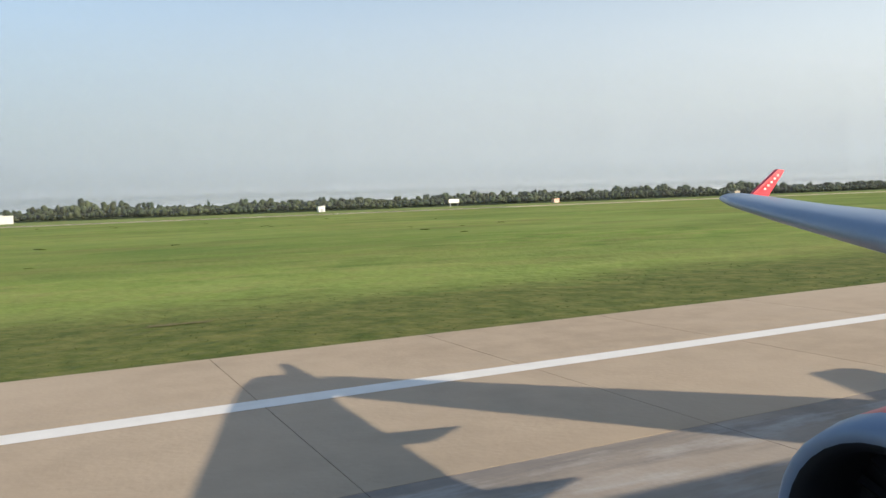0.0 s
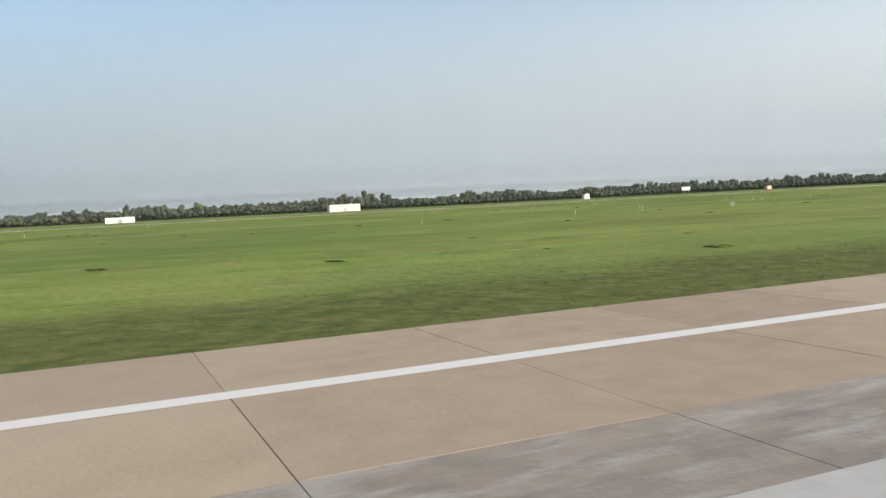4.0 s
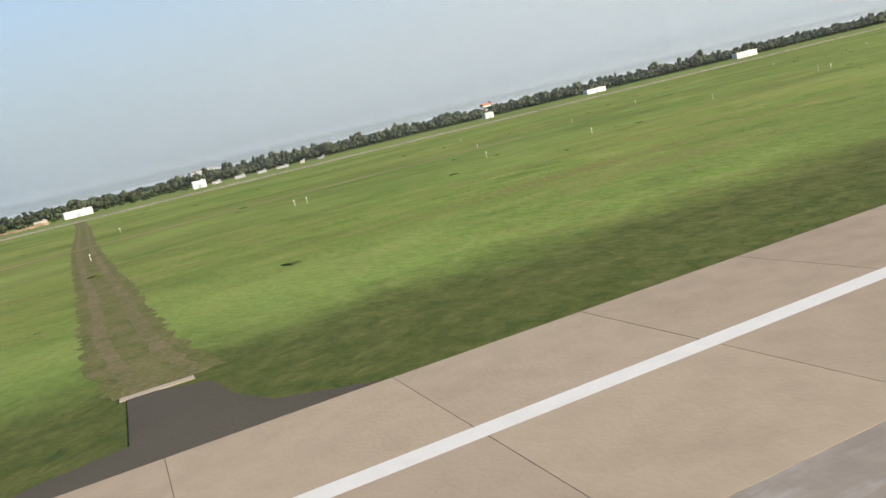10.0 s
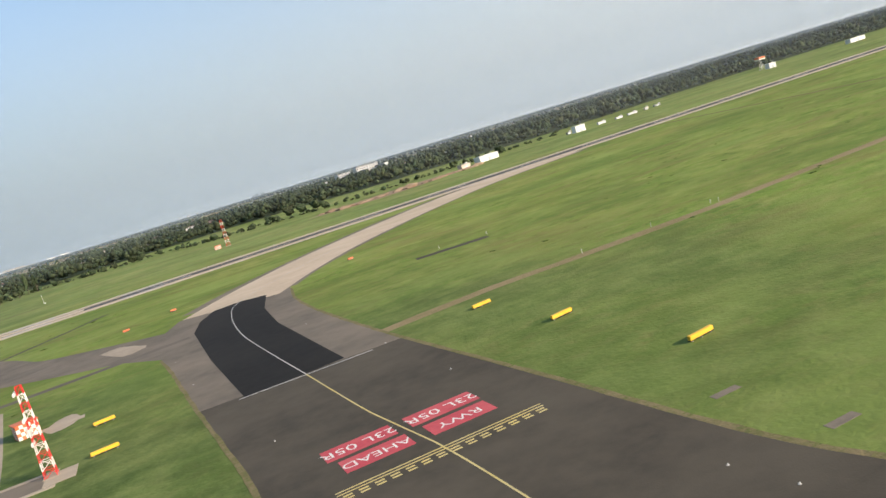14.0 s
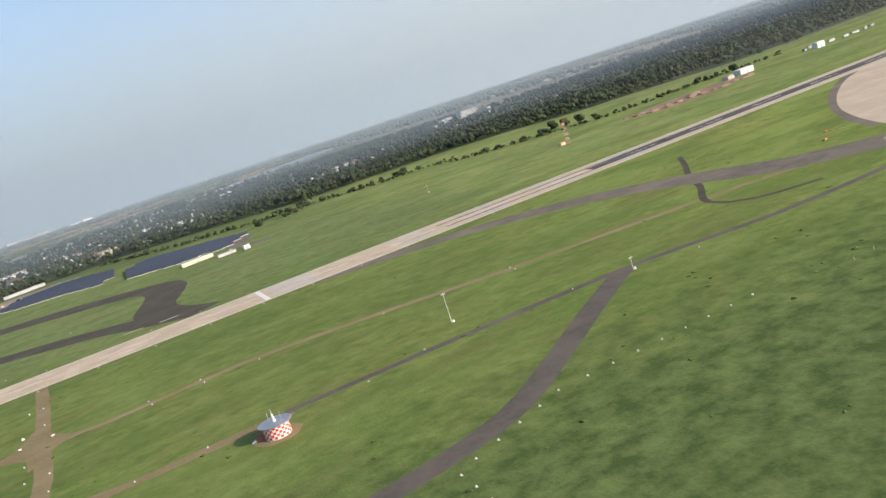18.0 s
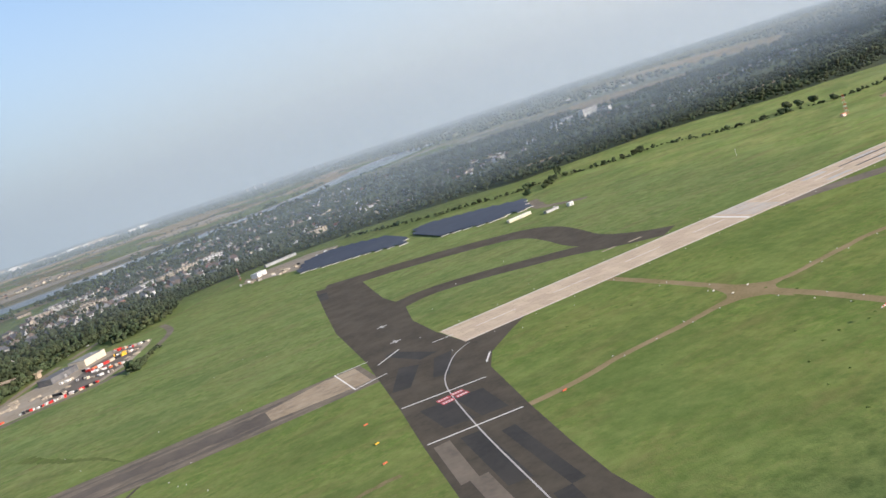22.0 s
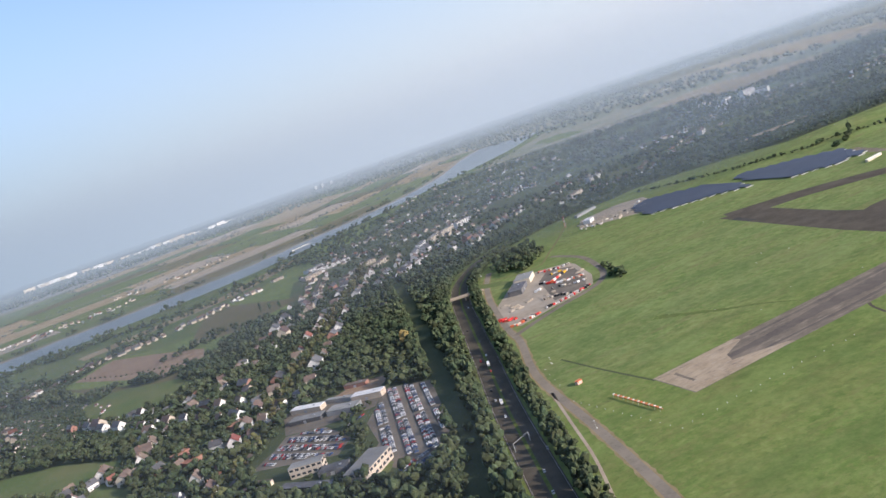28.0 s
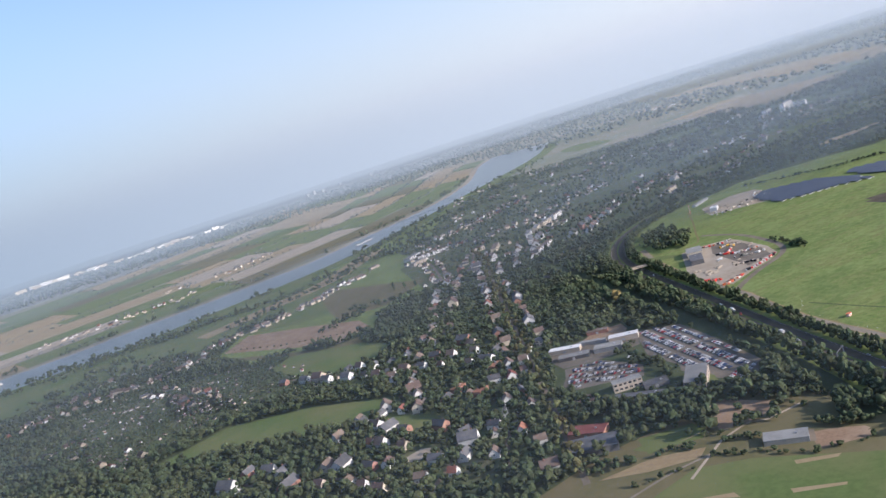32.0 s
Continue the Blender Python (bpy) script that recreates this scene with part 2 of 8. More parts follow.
TILE_RED = surface("red_roof_tiles", ((0.27, 0.105, 0.072), (0.22, 0.085, 0.058), (0.31, 0.14, 0.095)), (1.0, 7.0), 0.8, 0.3, spread=0.25, fine=0.3)
TILE_BROWN = surface("brown_roof_tiles", ((0.15, 0.105, 0.085), (0.115, 0.083, 0.07), (0.19, 0.14, 0.11)), (1.0, 7.0), 0.8, 0.3, spread=0.3, fine=0.3)
TILE_GREY = surface("grey_roof_tiles", ((0.10, 0.10, 0.105), (0.078, 0.078, 0.083), (0.14, 0.135, 0.13)), (1.0, 7.0), 0.75, 0.3, spread=0.3, fine=0.3)
ROOF_FLAT = surface("gravel_roof", ((0.24, 0.235, 0.215), (0.20, 0.195, 0.18), (0.30, 0.29, 0.265)), (1.5, 14.0), 0.9, 0.25, spread=0.2, fine=0.3)
GLASS_DARK = surface("window_glass", ((0.035, 0.042, 0.05), (0.028, 0.034, 0.042), (0.045, 0.05, 0.058)), (2.0, 9.0), 0.12, 0.0, spec=0.6)
STEEL = surface("galvanised_steel", ((0.42, 0.43, 0.44), (0.34, 0.35, 0.36), (0.48, 0.48, 0.48)), (0.6, 5.0), 0.45, 0.05, metal=0.6, fine=0.1)
SOLAR = surface("solar_glass", ((0.052, 0.060, 0.078), (0.044, 0.052, 0.068), (0.060, 0.069, 0.088)), (2.0, 30.0), 0.30, 0.0, spec=0.6)
LEAF = surface("leaves", ((0.052, 0.068, 0.033), (0.036, 0.050, 0.026), (0.074, 0.085, 0.040)), (1.6, 60.0), 0.97, 0.8, spread=0.30, island=True, fine=1.2, spec=0.12)
LEAF_OLIVE = surface("olive_leaves", ((0.085, 0.088, 0.036), (0.060, 0.066, 0.030), (0.115, 0.105, 0.045)), (1.6, 20.0), 0.97, 0.8, spread=0.4, island=True, fine=1.2, spec=0.1)
WEED = surface("weed_leaves", ((0.105, 0.150, 0.032), (0.080, 0.120, 0.026), (0.135, 0.165, 0.042)), (0.6, 6.0), 0.95, 0.5, fine=0.4, spec=0.1)
# distance haze mixed into the leaf colour: paler, bluer than the near leaves
LEAF_PALE = surface("hazed_far_leaves", ((0.058, 0.074, 0.044), (0.044, 0.058, 0.036), (0.100, 0.112, 0.060)), (3.0, 90.0), 0.97, 0.45, spread=0.24, island=True, fine=2.2, spec=0.1)
LEAF_TREE = surface("tree_leaves", ((0.048, 0.068, 0.032), (0.034, 0.050, 0.025), (0.066, 0.080, 0.038)), (1.0, 16.0), 0.95, 0.7, spread=0.3, fine=0.7, spec=0.12)
LEAF_GOLD = surface("autumn_leaves", ((0.165, 0.115, 0.045), (0.125, 0.092, 0.038), (0.20, 0.135, 0.055)), (1.2, 12.0), 0.9, 0.8, spread=0.25, fine=0.5, spec=0.12)
BARK = surface("bark", ((0.10, 0.078, 0.058), (0.075, 0.058, 0.043), (0.13, 0.10, 0.078)), (0.4, 4.0), 0.95, 0.5, fine=0.15)
UNDERWOOD = surface("wood_floor", ((0.075, 0.095, 0.045), (0.058, 0.075, 0.037), (0.095, 0.108, 0.052)), (5.0, 50.0), 0.97, 0.8, fine=1.5, spec=0.1)
TYRE = surface("tyre_rubber", ((0.02, 0.02, 0.021), (0.016, 0.016, 0.017), (0.026, 0.026, 0.027)), (0.3, 3.0), 0.85, 0.1)
WATER = surface("river_water", ((0.120, 0.145, 0.140), (0.105, 0.13, 0.128), (0.135, 0.155, 0.148)), (40.0, 300.0), 0.28, 0.12, fine=3.0, spec=0.5)

GARDEN = surface("garden_ground", ((0.110, 0.140, 0.055), (0.080, 0.108, 0.045), (0.150, 0.145, 0.085)), (9.0, 40.0), 0.95, 0.3, fine=0.8, spec=0.1)
# haze put into the base colours of far woods, land and towers: paler, greyer
FAR_WOOD = surface("hazed_wood", ((0.125, 0.142, 0.122), (0.10, 0.118, 0.105), (0.148, 0.16, 0.135)), (30.0, 300.0), 0.97, 0.0, spread=0.2, island=True, spec=0.05)
FAR_LAND = surface("hazed_farmland", ((0.225, 0.220, 0.150), (0.16, 0.185, 0.12), (0.29, 0.25, 0.18)), (160.0, 700.0), 0.97, 0.0, spec=0.05)
FAR_PALE = surface("hazed_pale_land", ((0.235, 0.245, 0.225), (0.185, 0.205, 0.20), (0.27, 0.265, 0.24)), (260.0, 1300.0), 0.97, 0.0, spec=0.05)
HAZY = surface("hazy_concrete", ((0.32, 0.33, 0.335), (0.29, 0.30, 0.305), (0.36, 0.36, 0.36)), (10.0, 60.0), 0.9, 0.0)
SKIN = surface("aircraft_skin", ((0.72, 0.73, 0.75), (0.68, 0.69, 0.71), (0.75, 0.76, 0.77)), (1.2, 8.0), 0.35, 0.0, spec=0.5)
WING_GREY = surface("wing_paint", ((0.205, 0.255, 0.335), (0.185, 0.235, 0.31), (0.225, 0.275, 0.355)), (0.8, 6.0), 0.35, 0.02, spec=0.5)
AIRLINE_RED = surface("red_aircraft_paint", ((0.70, 0.035, 0.04), (0.66, 0.03, 0.036), (0.72, 0.045, 0.05)), (0.8, 5.0), 0.35, 0.0, spec=0.5)
DARK = surface("dark_metal", ((0.03, 0.03, 0.033), (0.024, 0.024, 0.027), (0.04, 0.04, 0.043)), (0.5, 4.0), 0.5, 0.02, metal=0.3)
CAR_PAINTS = [surface("car_paint_" + n, (c, c, tuple(v * 0.9 for v in c)), (2.0, 9.0), 0.55, 0.0, spec=0.2)
              for n, c in (("white", (0.78, 0.76, 0.72)), ("silver", (0.44, 0.43, 0.41)), ("grey", (0.13, 0.13, 0.13)), ("black", (0.022, 0.023, 0.026)), ("blue", (0.04, 0.075, 0.19)), ("red", (0.40, 0.03, 0.03)))]

# longer, rougher, darker grass in a strip along the near runway, with an uneven edge
gn, gl = GRASS.node_tree.nodes, GRASS.node_tree.links
mown = gn["Principled BSDF"].inputs["Base Color"].links[0].from_socket
metres = next(x for x in gn if x.type == "VECT_MATH" and x.operation == "SCALE").outputs[0]
split, edge, band, tone, rough = gn.new("ShaderNodeSeparateXYZ"), gn.new("ShaderNodeMath"), gn.new("ShaderNodeMapRange"), gn.new("ShaderNodeMix"), gn.new("ShaderNodeMix")
wander, mottle = gn.new("ShaderNodeTexNoise"), gn.new("ShaderNodeTexNoise")
wander.inputs["Scale"].default_value, wander.inputs["Detail"].default_value, wander.inputs["Roughness"].default_value = 1 / 9.0, 7.0, 0.7
mottle.inputs["Scale"].default_value, mottle.inputs["Detail"].default_value, mottle.inputs["Roughness"].default_value = 1 / 1.7, 6.0, 0.7
gl.new(metres, split.inputs[0]), gl.new(metres, wander.inputs["Vector"]), gl.new(metres, mottle.inputs["Vector"])
edge.operation = "MULTIPLY_ADD"
edge.inputs[1].default_value = 18.0
mirror = gn.new("ShaderNodeMath")
mirror.operation = "ABSOLUTE"
gl.new(split.outputs["Y"], mirror.inputs[0])
gl.new(wander.outputs["Fac"], edge.inputs[0]), gl.new(mirror.outputs[0], edge.inputs[2])
band.inputs["From Min"].default_value, band.inputs["From Max"].default_value = 46.5, 55.5
band.inputs["To Min"].default_value, band.inputs["To Max"].default_value = 0.92, 0.0
gl.new(edge.outputs[0], band.inputs["Value"])
spread = gn.new("ShaderNodeMapRange")
spread.inputs["From Min"].default_value, spread.inputs["From Max"].default_value = 0.36, 0.66
gl.new(mottle.outputs["Fac"], spread.inputs["Value"])
tone.data_type = rough.data_type = "RGBA"
tone.inputs[6].default_value, tone.inputs[7].default_value = (0.066, 0.092, 0.019, 1), (0.180, 0.172, 0.052, 1)
gl.new(spread.outputs[0], tone.inputs[0])
gl.new(band.outputs[0], rough.inputs[0]), gl.new(mown, rough.inputs[6]), gl.new(tone.outputs[2], rough.inputs[7])
# the rough strip grows darker toward the west
deep, deep_mix = gn.new("ShaderNodeMapRange"), gn.new("ShaderNodeMix")
deep.interpolation_type, deep_mix.data_type = "SMOOTHSTEP", "RGBA"
deep.inputs["From Min"].default_value, deep.inputs["From Max"].default_value = -900, -560
deep.inputs["To Min"].default_value, deep.inputs["To Max"].default_value = 0.62, 0.0
deep_mix.inputs[7].default_value = (0.048, 0.060, 0.014, 1)
gl.new(split.outputs["X"], deep.inputs["Value"]), gl.new(deep.outputs[0], deep_mix.inputs[0])
gl.new(tone.outputs[2], deep_mix.inputs[6]), gl.new(deep_mix.outputs[2], rough.inputs[7])
# a pale seeding fringe of mown grass just beyond the rough strip
climb, drop_off, fringe, fleck, pale = [gn.new("ShaderNodeMapRange") for _ in range(2)] + [gn.new("ShaderNodeMath") for _ in range(2)] + [gn.new("ShaderNodeMix")]
for node, low, high, a, b in ((climb, 49.0, 56.0, 0.0, 0.6), (drop_off, 58.0, 84.0, 1.0, 0.0)):
    node.inputs["From Min"].default_value, node.inputs["From Max"].default_value = low, high
    node.inputs["To Min"].default_value, node.inputs["To Max"].default_value = a, b
    gl.new(edge.outputs[0], node.inputs["Value"])
fringe.operation = fleck.operation = "MULTIPLY"
gl.new(climb.outputs[0], fringe.inputs[0]), gl.new(drop_off.outputs[0], fringe.inputs[1])
gl.new(fringe.outputs[0], fleck.inputs[0]), gl.new(spread.outputs[0], fleck.inputs[1])
pale.data_type = "RGBA"
pale.inputs[7].default_value = (0.262, 0.335, 0.080, 1)
gl.new(fleck.outputs[0], pale.inputs[0]), gl.new(rough.outputs[2], pale.inputs[6])
# thicker dark green grass toward the western end of the field
west, near, far_west, least, most_of, darker, shift = [gn.new("ShaderNodeMapRange") for _ in range(3)] + [gn.new("ShaderNodeMath") for _ in range(2)] + [gn.new("ShaderNodeMix"), gn.new("ShaderNodeMath")]
shift.operation, shift.inputs[1].default_value = "MULTIPLY_ADD", 90.0
gl.new(wander.outputs["Fac"], shift.inputs[0]), gl.new(mirror.outputs[0], shift.inputs[2])
drift, stray = gn.new("ShaderNodeTexNoise"), gn.new("ShaderNodeMath")
drift.inputs["Scale"].default_value, drift.inputs["Detail"].default_value = 1 / 130.0, 5.0
stray.operation, stray.inputs[1].default_value = "MULTIPLY_ADD", 420.0
gl.new(metres, drift.inputs["Vector"]), gl.new(drift.outputs["Fac"], stray.inputs[0]), gl.new(split.outputs["X"], stray.inputs[2])
for node, source, low, high, a, b in ((west, stray.outputs[0], -910, -710, 0.95, 0.0), (near, shift.outputs[0], 180, 350, 1.0, 0.0), (far_west, stray.outputs[0], -1100, -840, 0.42, 0.0)):
    node.interpolation_type = "SMOOTHSTEP"
    node.inputs["From Min"].default_value, node.inputs["From Max"].default_value = low, high
    node.inputs["To Min"].default_value, node.inputs["To Max"].default_value = a, b
    gl.new(source, node.inputs["Value"])
least.operation, most_of.operation = "MULTIPLY", "MAXIMUM"
gl.new(west.outputs[0], least.inputs[0]), gl.new(near.outputs[0], least.inputs[1])
gl.new(least.outputs[0], most_of.inputs[0]), gl.new(far_west.outputs[0], most_of.inputs[1])
darker.data_type = "RGBA"
lush, lush_mix = gn.new("ShaderNodeMapRange"), gn.new("ShaderNodeMix")
lush.inputs["From Min"].default_value, lush.inputs["From Max"].default_value = 0.40, 0.63
lush_mix.data_type = "RGBA"
lush_mix.inputs[6].default_value, lush_mix.inputs[7].default_value = (0.062, 0.098, 0.026, 1), (0.165, 0.205, 0.064, 1)
gl.new(wander.outputs["Fac"], lush.inputs["Value"]), gl.new(lush.outputs[0], lush_mix.inputs[0])
gl.new(most_of.outputs[0], darker.inputs[0]), gl.new(pale.outputs[2], darker.inputs[6]), gl.new(lush_mix.outputs[2], darker.inputs[7])
# haze tint multiplied into the grass colour: bluer far west and beyond y 440
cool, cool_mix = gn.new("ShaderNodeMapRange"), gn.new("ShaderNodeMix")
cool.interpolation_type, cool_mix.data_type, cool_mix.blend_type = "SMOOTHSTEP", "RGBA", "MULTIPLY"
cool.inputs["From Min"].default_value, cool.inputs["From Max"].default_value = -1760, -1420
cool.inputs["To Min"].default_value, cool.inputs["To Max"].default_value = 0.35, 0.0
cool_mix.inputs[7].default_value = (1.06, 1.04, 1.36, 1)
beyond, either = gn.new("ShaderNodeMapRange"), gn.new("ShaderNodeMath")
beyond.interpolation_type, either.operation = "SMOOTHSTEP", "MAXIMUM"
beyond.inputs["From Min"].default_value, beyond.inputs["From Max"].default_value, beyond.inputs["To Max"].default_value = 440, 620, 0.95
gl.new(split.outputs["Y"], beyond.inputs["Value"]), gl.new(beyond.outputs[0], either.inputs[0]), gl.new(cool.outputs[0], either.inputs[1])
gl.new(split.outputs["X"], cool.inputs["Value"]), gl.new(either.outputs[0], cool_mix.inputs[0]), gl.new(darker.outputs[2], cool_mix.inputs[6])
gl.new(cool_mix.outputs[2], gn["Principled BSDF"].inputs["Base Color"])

# ---- mesh helpers ----
def part(name, bm, material, parent=None, label=""):
    """Links a bmesh, in true metres, as one mesh object."""
    mesh = bpy.data.meshes.new(name)
    bmesh.ops.scale(bm, vec=(U, U, U), verts=bm.verts)
    bm.to_mesh(mesh)
    bm.free()
    for m in material if isinstance(material, (list, tuple)) else (material,):
        mesh.materials.append(m)
    ob = new(name, mesh)
    ob.parent = parent
    if label:
        ob["label"] = label
    return ob


def root(name, x, y, z=0.0, turn=0.0, label="", category="", group="", kind=""):
    ob = new(name)
    ob.empty_display_size = 0.2
    ob.matrix_basis = place(x, y, z, turn)
    return tagged(ob, label, category, group, kind)


def place(x, y, z=0.0, turn=0.0):
    return pose(x * U, y * U, z * U, 0, 0, turn)


def same(name, mesh, parent, x=0.0, y=0.0, z=0.0, rx=0, ry=0, rz=0):
    """One more piece on the same mesh data."""
    ob = new(name, mesh)
    ob.parent = parent
    ob.matrix_basis = pose(x * U, y * U, z * U, rx, ry, rz)
    return ob


def box(bm, x0, y0, z0, x1, y1, z1, bevel=0.0, mat=0):
    made = bmesh.ops.create_cube(bm, size=1.0)["verts"]
    for v in made:
        v.co = Vector(((x0 + x1) / 2 + v.co.x * (x1 - x0), (y0 + y1) / 2 + v.co.y * (y1 - y0), (z0 + z1) / 2 + v.co.z * (z1 - z0)))
    faces = {f for v in made for f in v.link_faces}
    for f in faces:
        f.material_index = mat
    if bevel:
        edges = list({e for v in made for e in v.link_edges})
        bmesh.ops.bevel(bm, geom=edges, offset=bevel, segments=1, profile=0.5, affect="EDGES")
    return bm


def boxes(*rows, bevel=0.0):
    bm = bmesh.new()
    for r in rows:
        box(bm, *r, bevel=bevel)
    return bm


def rod(bm, a, b, r0, r1=None, sides=6):
    """A tapered rod from a to b."""
    a, b = Vector(a), Vector(b)
    r1 = r0 if r1 is None else r1
    turn = (b - a).to_track_quat("Z", "Y").to_matrix().to_4x4()
    bmesh.ops.create_cone(bm, cap_ends=True, segments=sides, radius1=r0, radius2=max(r1, 0.001), depth=(b - a).length,
                          matrix=Matrix.Translation((a + b) / 2) @ turn)
    return bm


def lathe(bm, profile, sides=24, centre=(0, 0)):
    """A solid of turning round z: profile rows of radius, height."""
    rings = []
    for r, z in profile:
        rings.append([bm.verts.new((centre[0] + r * math.cos(2 * math.pi * i / sides), centre[1] + r * math.sin(2 * math.pi * i / sides), z)) for i in range(sides)])
    for lower, upper in zip(rings, rings[1:]):
        for i in range(sides):
            bm.faces.new((lower[i], lower[(i + 1) % sides], upper[(i + 1) % sides], upper[i]))
    bm.faces.new(rings[-1])
    bm.faces.new(list(reversed(rings[0])))
    return bm


def smooth(points, step=6.0):
    """A curve through the points."""
    pts = [Vector(p) for p in points]
    pts = [2 * pts[0] - pts[1]] + pts + [2 * pts[-1] - pts[-2]]
    out = []
    for a, b, c, d in zip(pts, pts[1:], pts[2:], pts[3:]):
        n = max(2, int((c - b).length / step))
        for i in range(n):
            t = i / n
            out.append(0.5 * (2 * b + (c - a) * t + (2 * a - 5 * b + 4 * c - d) * t * t + (3 * b - a - 3 * c + d) * t ** 3))
    return out + [pts[-2]]


def ribbon(name, points, width, material, z, parent=None, step=8.0, straight=False, ragged=0.0, depth=0.0, **tags):
    """A road or strip along the points; width may be a pair, from start to end."""
    line = [Vector(p) for p in points] if straight else smooth([Vector(p) for p in points], step)
    w0, w1 = width if isinstance(width, tuple) else (width, width)
    bm = bmesh.new()
    rnd = random.Random(len(line) * 7 + int(abs(line[0].x)))
    rows = []
    for i, p in enumerate(line):
        d = (line[min(i + 1, len(line) - 1)] - line[max(i - 1, 0)]).normalized()
        side = Vector((-d.y, d.x)) * (w0 + (w1 - w0) * i / (len(line) - 1)) / 2
        rows.append([bm.verts.new((*(p + s * side * (1 + rnd.uniform(-ragged, ragged))), z)) for s in (-1, 1)])
    for (a, b), (c, d) in zip(rows, rows[1:]):
        bm.faces.new((a, c, d, b))
    return tagged(part(name, bm, material, parent), **tags)


def sheet(name, points, material, z, parent=None, rounded=False, **tags):
    """A flat piece of ground with the given outline."""
    bm = bmesh.new()
    pts = [Vector(p) for p in points]
    if rounded:
        pts = smooth(pts + [pts[0]], 10.0)[:-1]
    f = bm.faces.new([bm.verts.new((p.x, p.y, z)) for p in pts])
    f.normal_update()
    if f.normal.z < 0:
        f.normal_flip()
    bmesh.ops.triangulate(bm, faces=[f])
    return tagged(part(name, bm, material, parent), **tags)


def inside(x, y, poly):
    hit = False
    for (x0, y0), (x1, y1) in zip(poly, poly[1:] + poly[:1]):
        if (y0 > y) != (y1 > y) and x < (x1 - x0) * (y - y0) / (y1 - y0) + x0:
            hit = not hit
    return hit


def away(x, y, line):
    """The distance to a line of points."""
    best = 1e9
    for (ax, ay), (bx, by) in zip(line, line[1:]):
        dx, dy = bx - ax, by - ay
        t = max(0.0, min(1.0, ((x - ax) * dx + (y - ay) * dy) / (dx * dx + dy * dy)))
        best = min(best, math.hypot(x - ax - t * dx, y - ay - t * dy))
    return best


def many(name, shapes, spots, material, flat=False, second=None, **tags):
    """Thousands of small solids in one mesh: shapes are (points, triangles), spots rows of x, y, z, width, height, turn."""
    all_v, all_f, all_m, count = [], [], [], 0
    for k, (verts, tris, *kinds) in enumerate(shapes):
        s = spots[k::len(shapes)]
        if not len(s):
            continue
        s = np.asarray(s, float)
        c, d = np.cos(s[:, 5])[:, None], np.sin(s[:, 5])[:, None]
        x, y = verts[None, :, 0] * s[:, 3:4], verts[None, :, 1] * s[:, 3:4]
        v = np.stack([x * c - y * d + s[:, 0:1], x * d + y * c + s[:, 1:2], verts[None, :, 2] * s[:, 4:5] + s[:, 2:3]], -1)
        f = tris[None] + (np.arange(len(s)) * len(verts))[:, None, None] + count
        all_v.append(v.reshape(-1, 3))
        all_f.append(f.reshape(-1, 3))
        count += len(s) * len(verts)
        all_m.append(np.tile(kinds[0] if kinds else np.zeros(len(tris), np.int32), len(s)))
    v, f = np.concatenate(all_v) * U, np.concatenate(all_f)
    mesh = bpy.data.meshes.new(name)
    mesh.vertices.add(len(v))
    mesh.vertices.foreach_set("co", v.ravel())
    mesh.loops.add(f.size)
    mesh.loops.foreach_set("vertex_index", f.ravel().astype(np.int32))
    mesh.polygons.add(len(f))
    mesh.polygons.foreach_set("loop_start", np.arange(0, f.size, 3, dtype=np.int32))
    mesh.polygons.foreach_set("loop_total", np.full(len(f), 3, dtype=np.int32))
    mesh.update(calc_edges=True)
    if flat:
        mesh.shade_flat()
    mesh.materials.append(material)
    for m in second or ():
        mesh.materials.append(m)
    mesh.polygons.foreach_set("material_index", np.concatenate(all_m).astype(np.int32))
    return tagged(new(name, mesh), kind="stuff", **tags)


def arrays(bm):
    bmesh.ops.triangulate(bm, faces=bm.faces)
    bm.verts.index_update()
    out = np.array([v.co[:] for v in bm.verts]), np.array([[v.index for v in f.verts] for f in bm.faces])
    bm.free()
    return out


def crown_mesh(seed, lumps=1, detail=1, tall=1.0):
    """An uneven crown of leaf lumps, one wide and one high, from its foot."""
    rnd = random.Random(seed)
    bm = bmesh.new()
    for i in range(lumps):
        a, r = rnd.uniform(0, 6.3), 0.0 if lumps == 1 else rnd.uniform(0.10, 0.27)
        size = 0.5 if lumps == 1 else rnd.uniform(0.20, 0.33)
        mid = Vector((r * math.cos(a), r * math.sin(a), 0.52 if lumps == 1 else rnd.uniform(0.36, 0.76)))
        made = bmesh.ops.create_icosphere(bm, subdivisions=detail, radius=1.0)["verts"]
        for v in made:
            d = v.co.normalized()
            k = size * (0.84 + 0.62 * noise.noise(d * 1.9 + Vector((seed * 3.1, i * 5.7, 0))) + rnd.uniform(-0.16, 0.16))
            v.co = mid + Vector((d.x * k, d.y * k, d.z * k * (0.98 if lumps == 1 else 0.85) * tall))
    return bm

# ---- ground ----
bm = bmesh.new()
bmesh.ops.create_grid(bm, x_segments=60, y_segments=60, size=1.0, matrix=Matrix.Translation((-1300, 5000, 0)) @ Matrix.Diagonal((16000, 16000, 1, 1)))
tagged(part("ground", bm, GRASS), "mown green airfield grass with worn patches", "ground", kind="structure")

# far ground in haze-paled colours, the farther sheet paler
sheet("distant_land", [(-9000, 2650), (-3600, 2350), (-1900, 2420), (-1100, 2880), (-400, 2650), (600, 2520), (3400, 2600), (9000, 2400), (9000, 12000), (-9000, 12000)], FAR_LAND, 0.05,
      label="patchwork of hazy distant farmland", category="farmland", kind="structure")
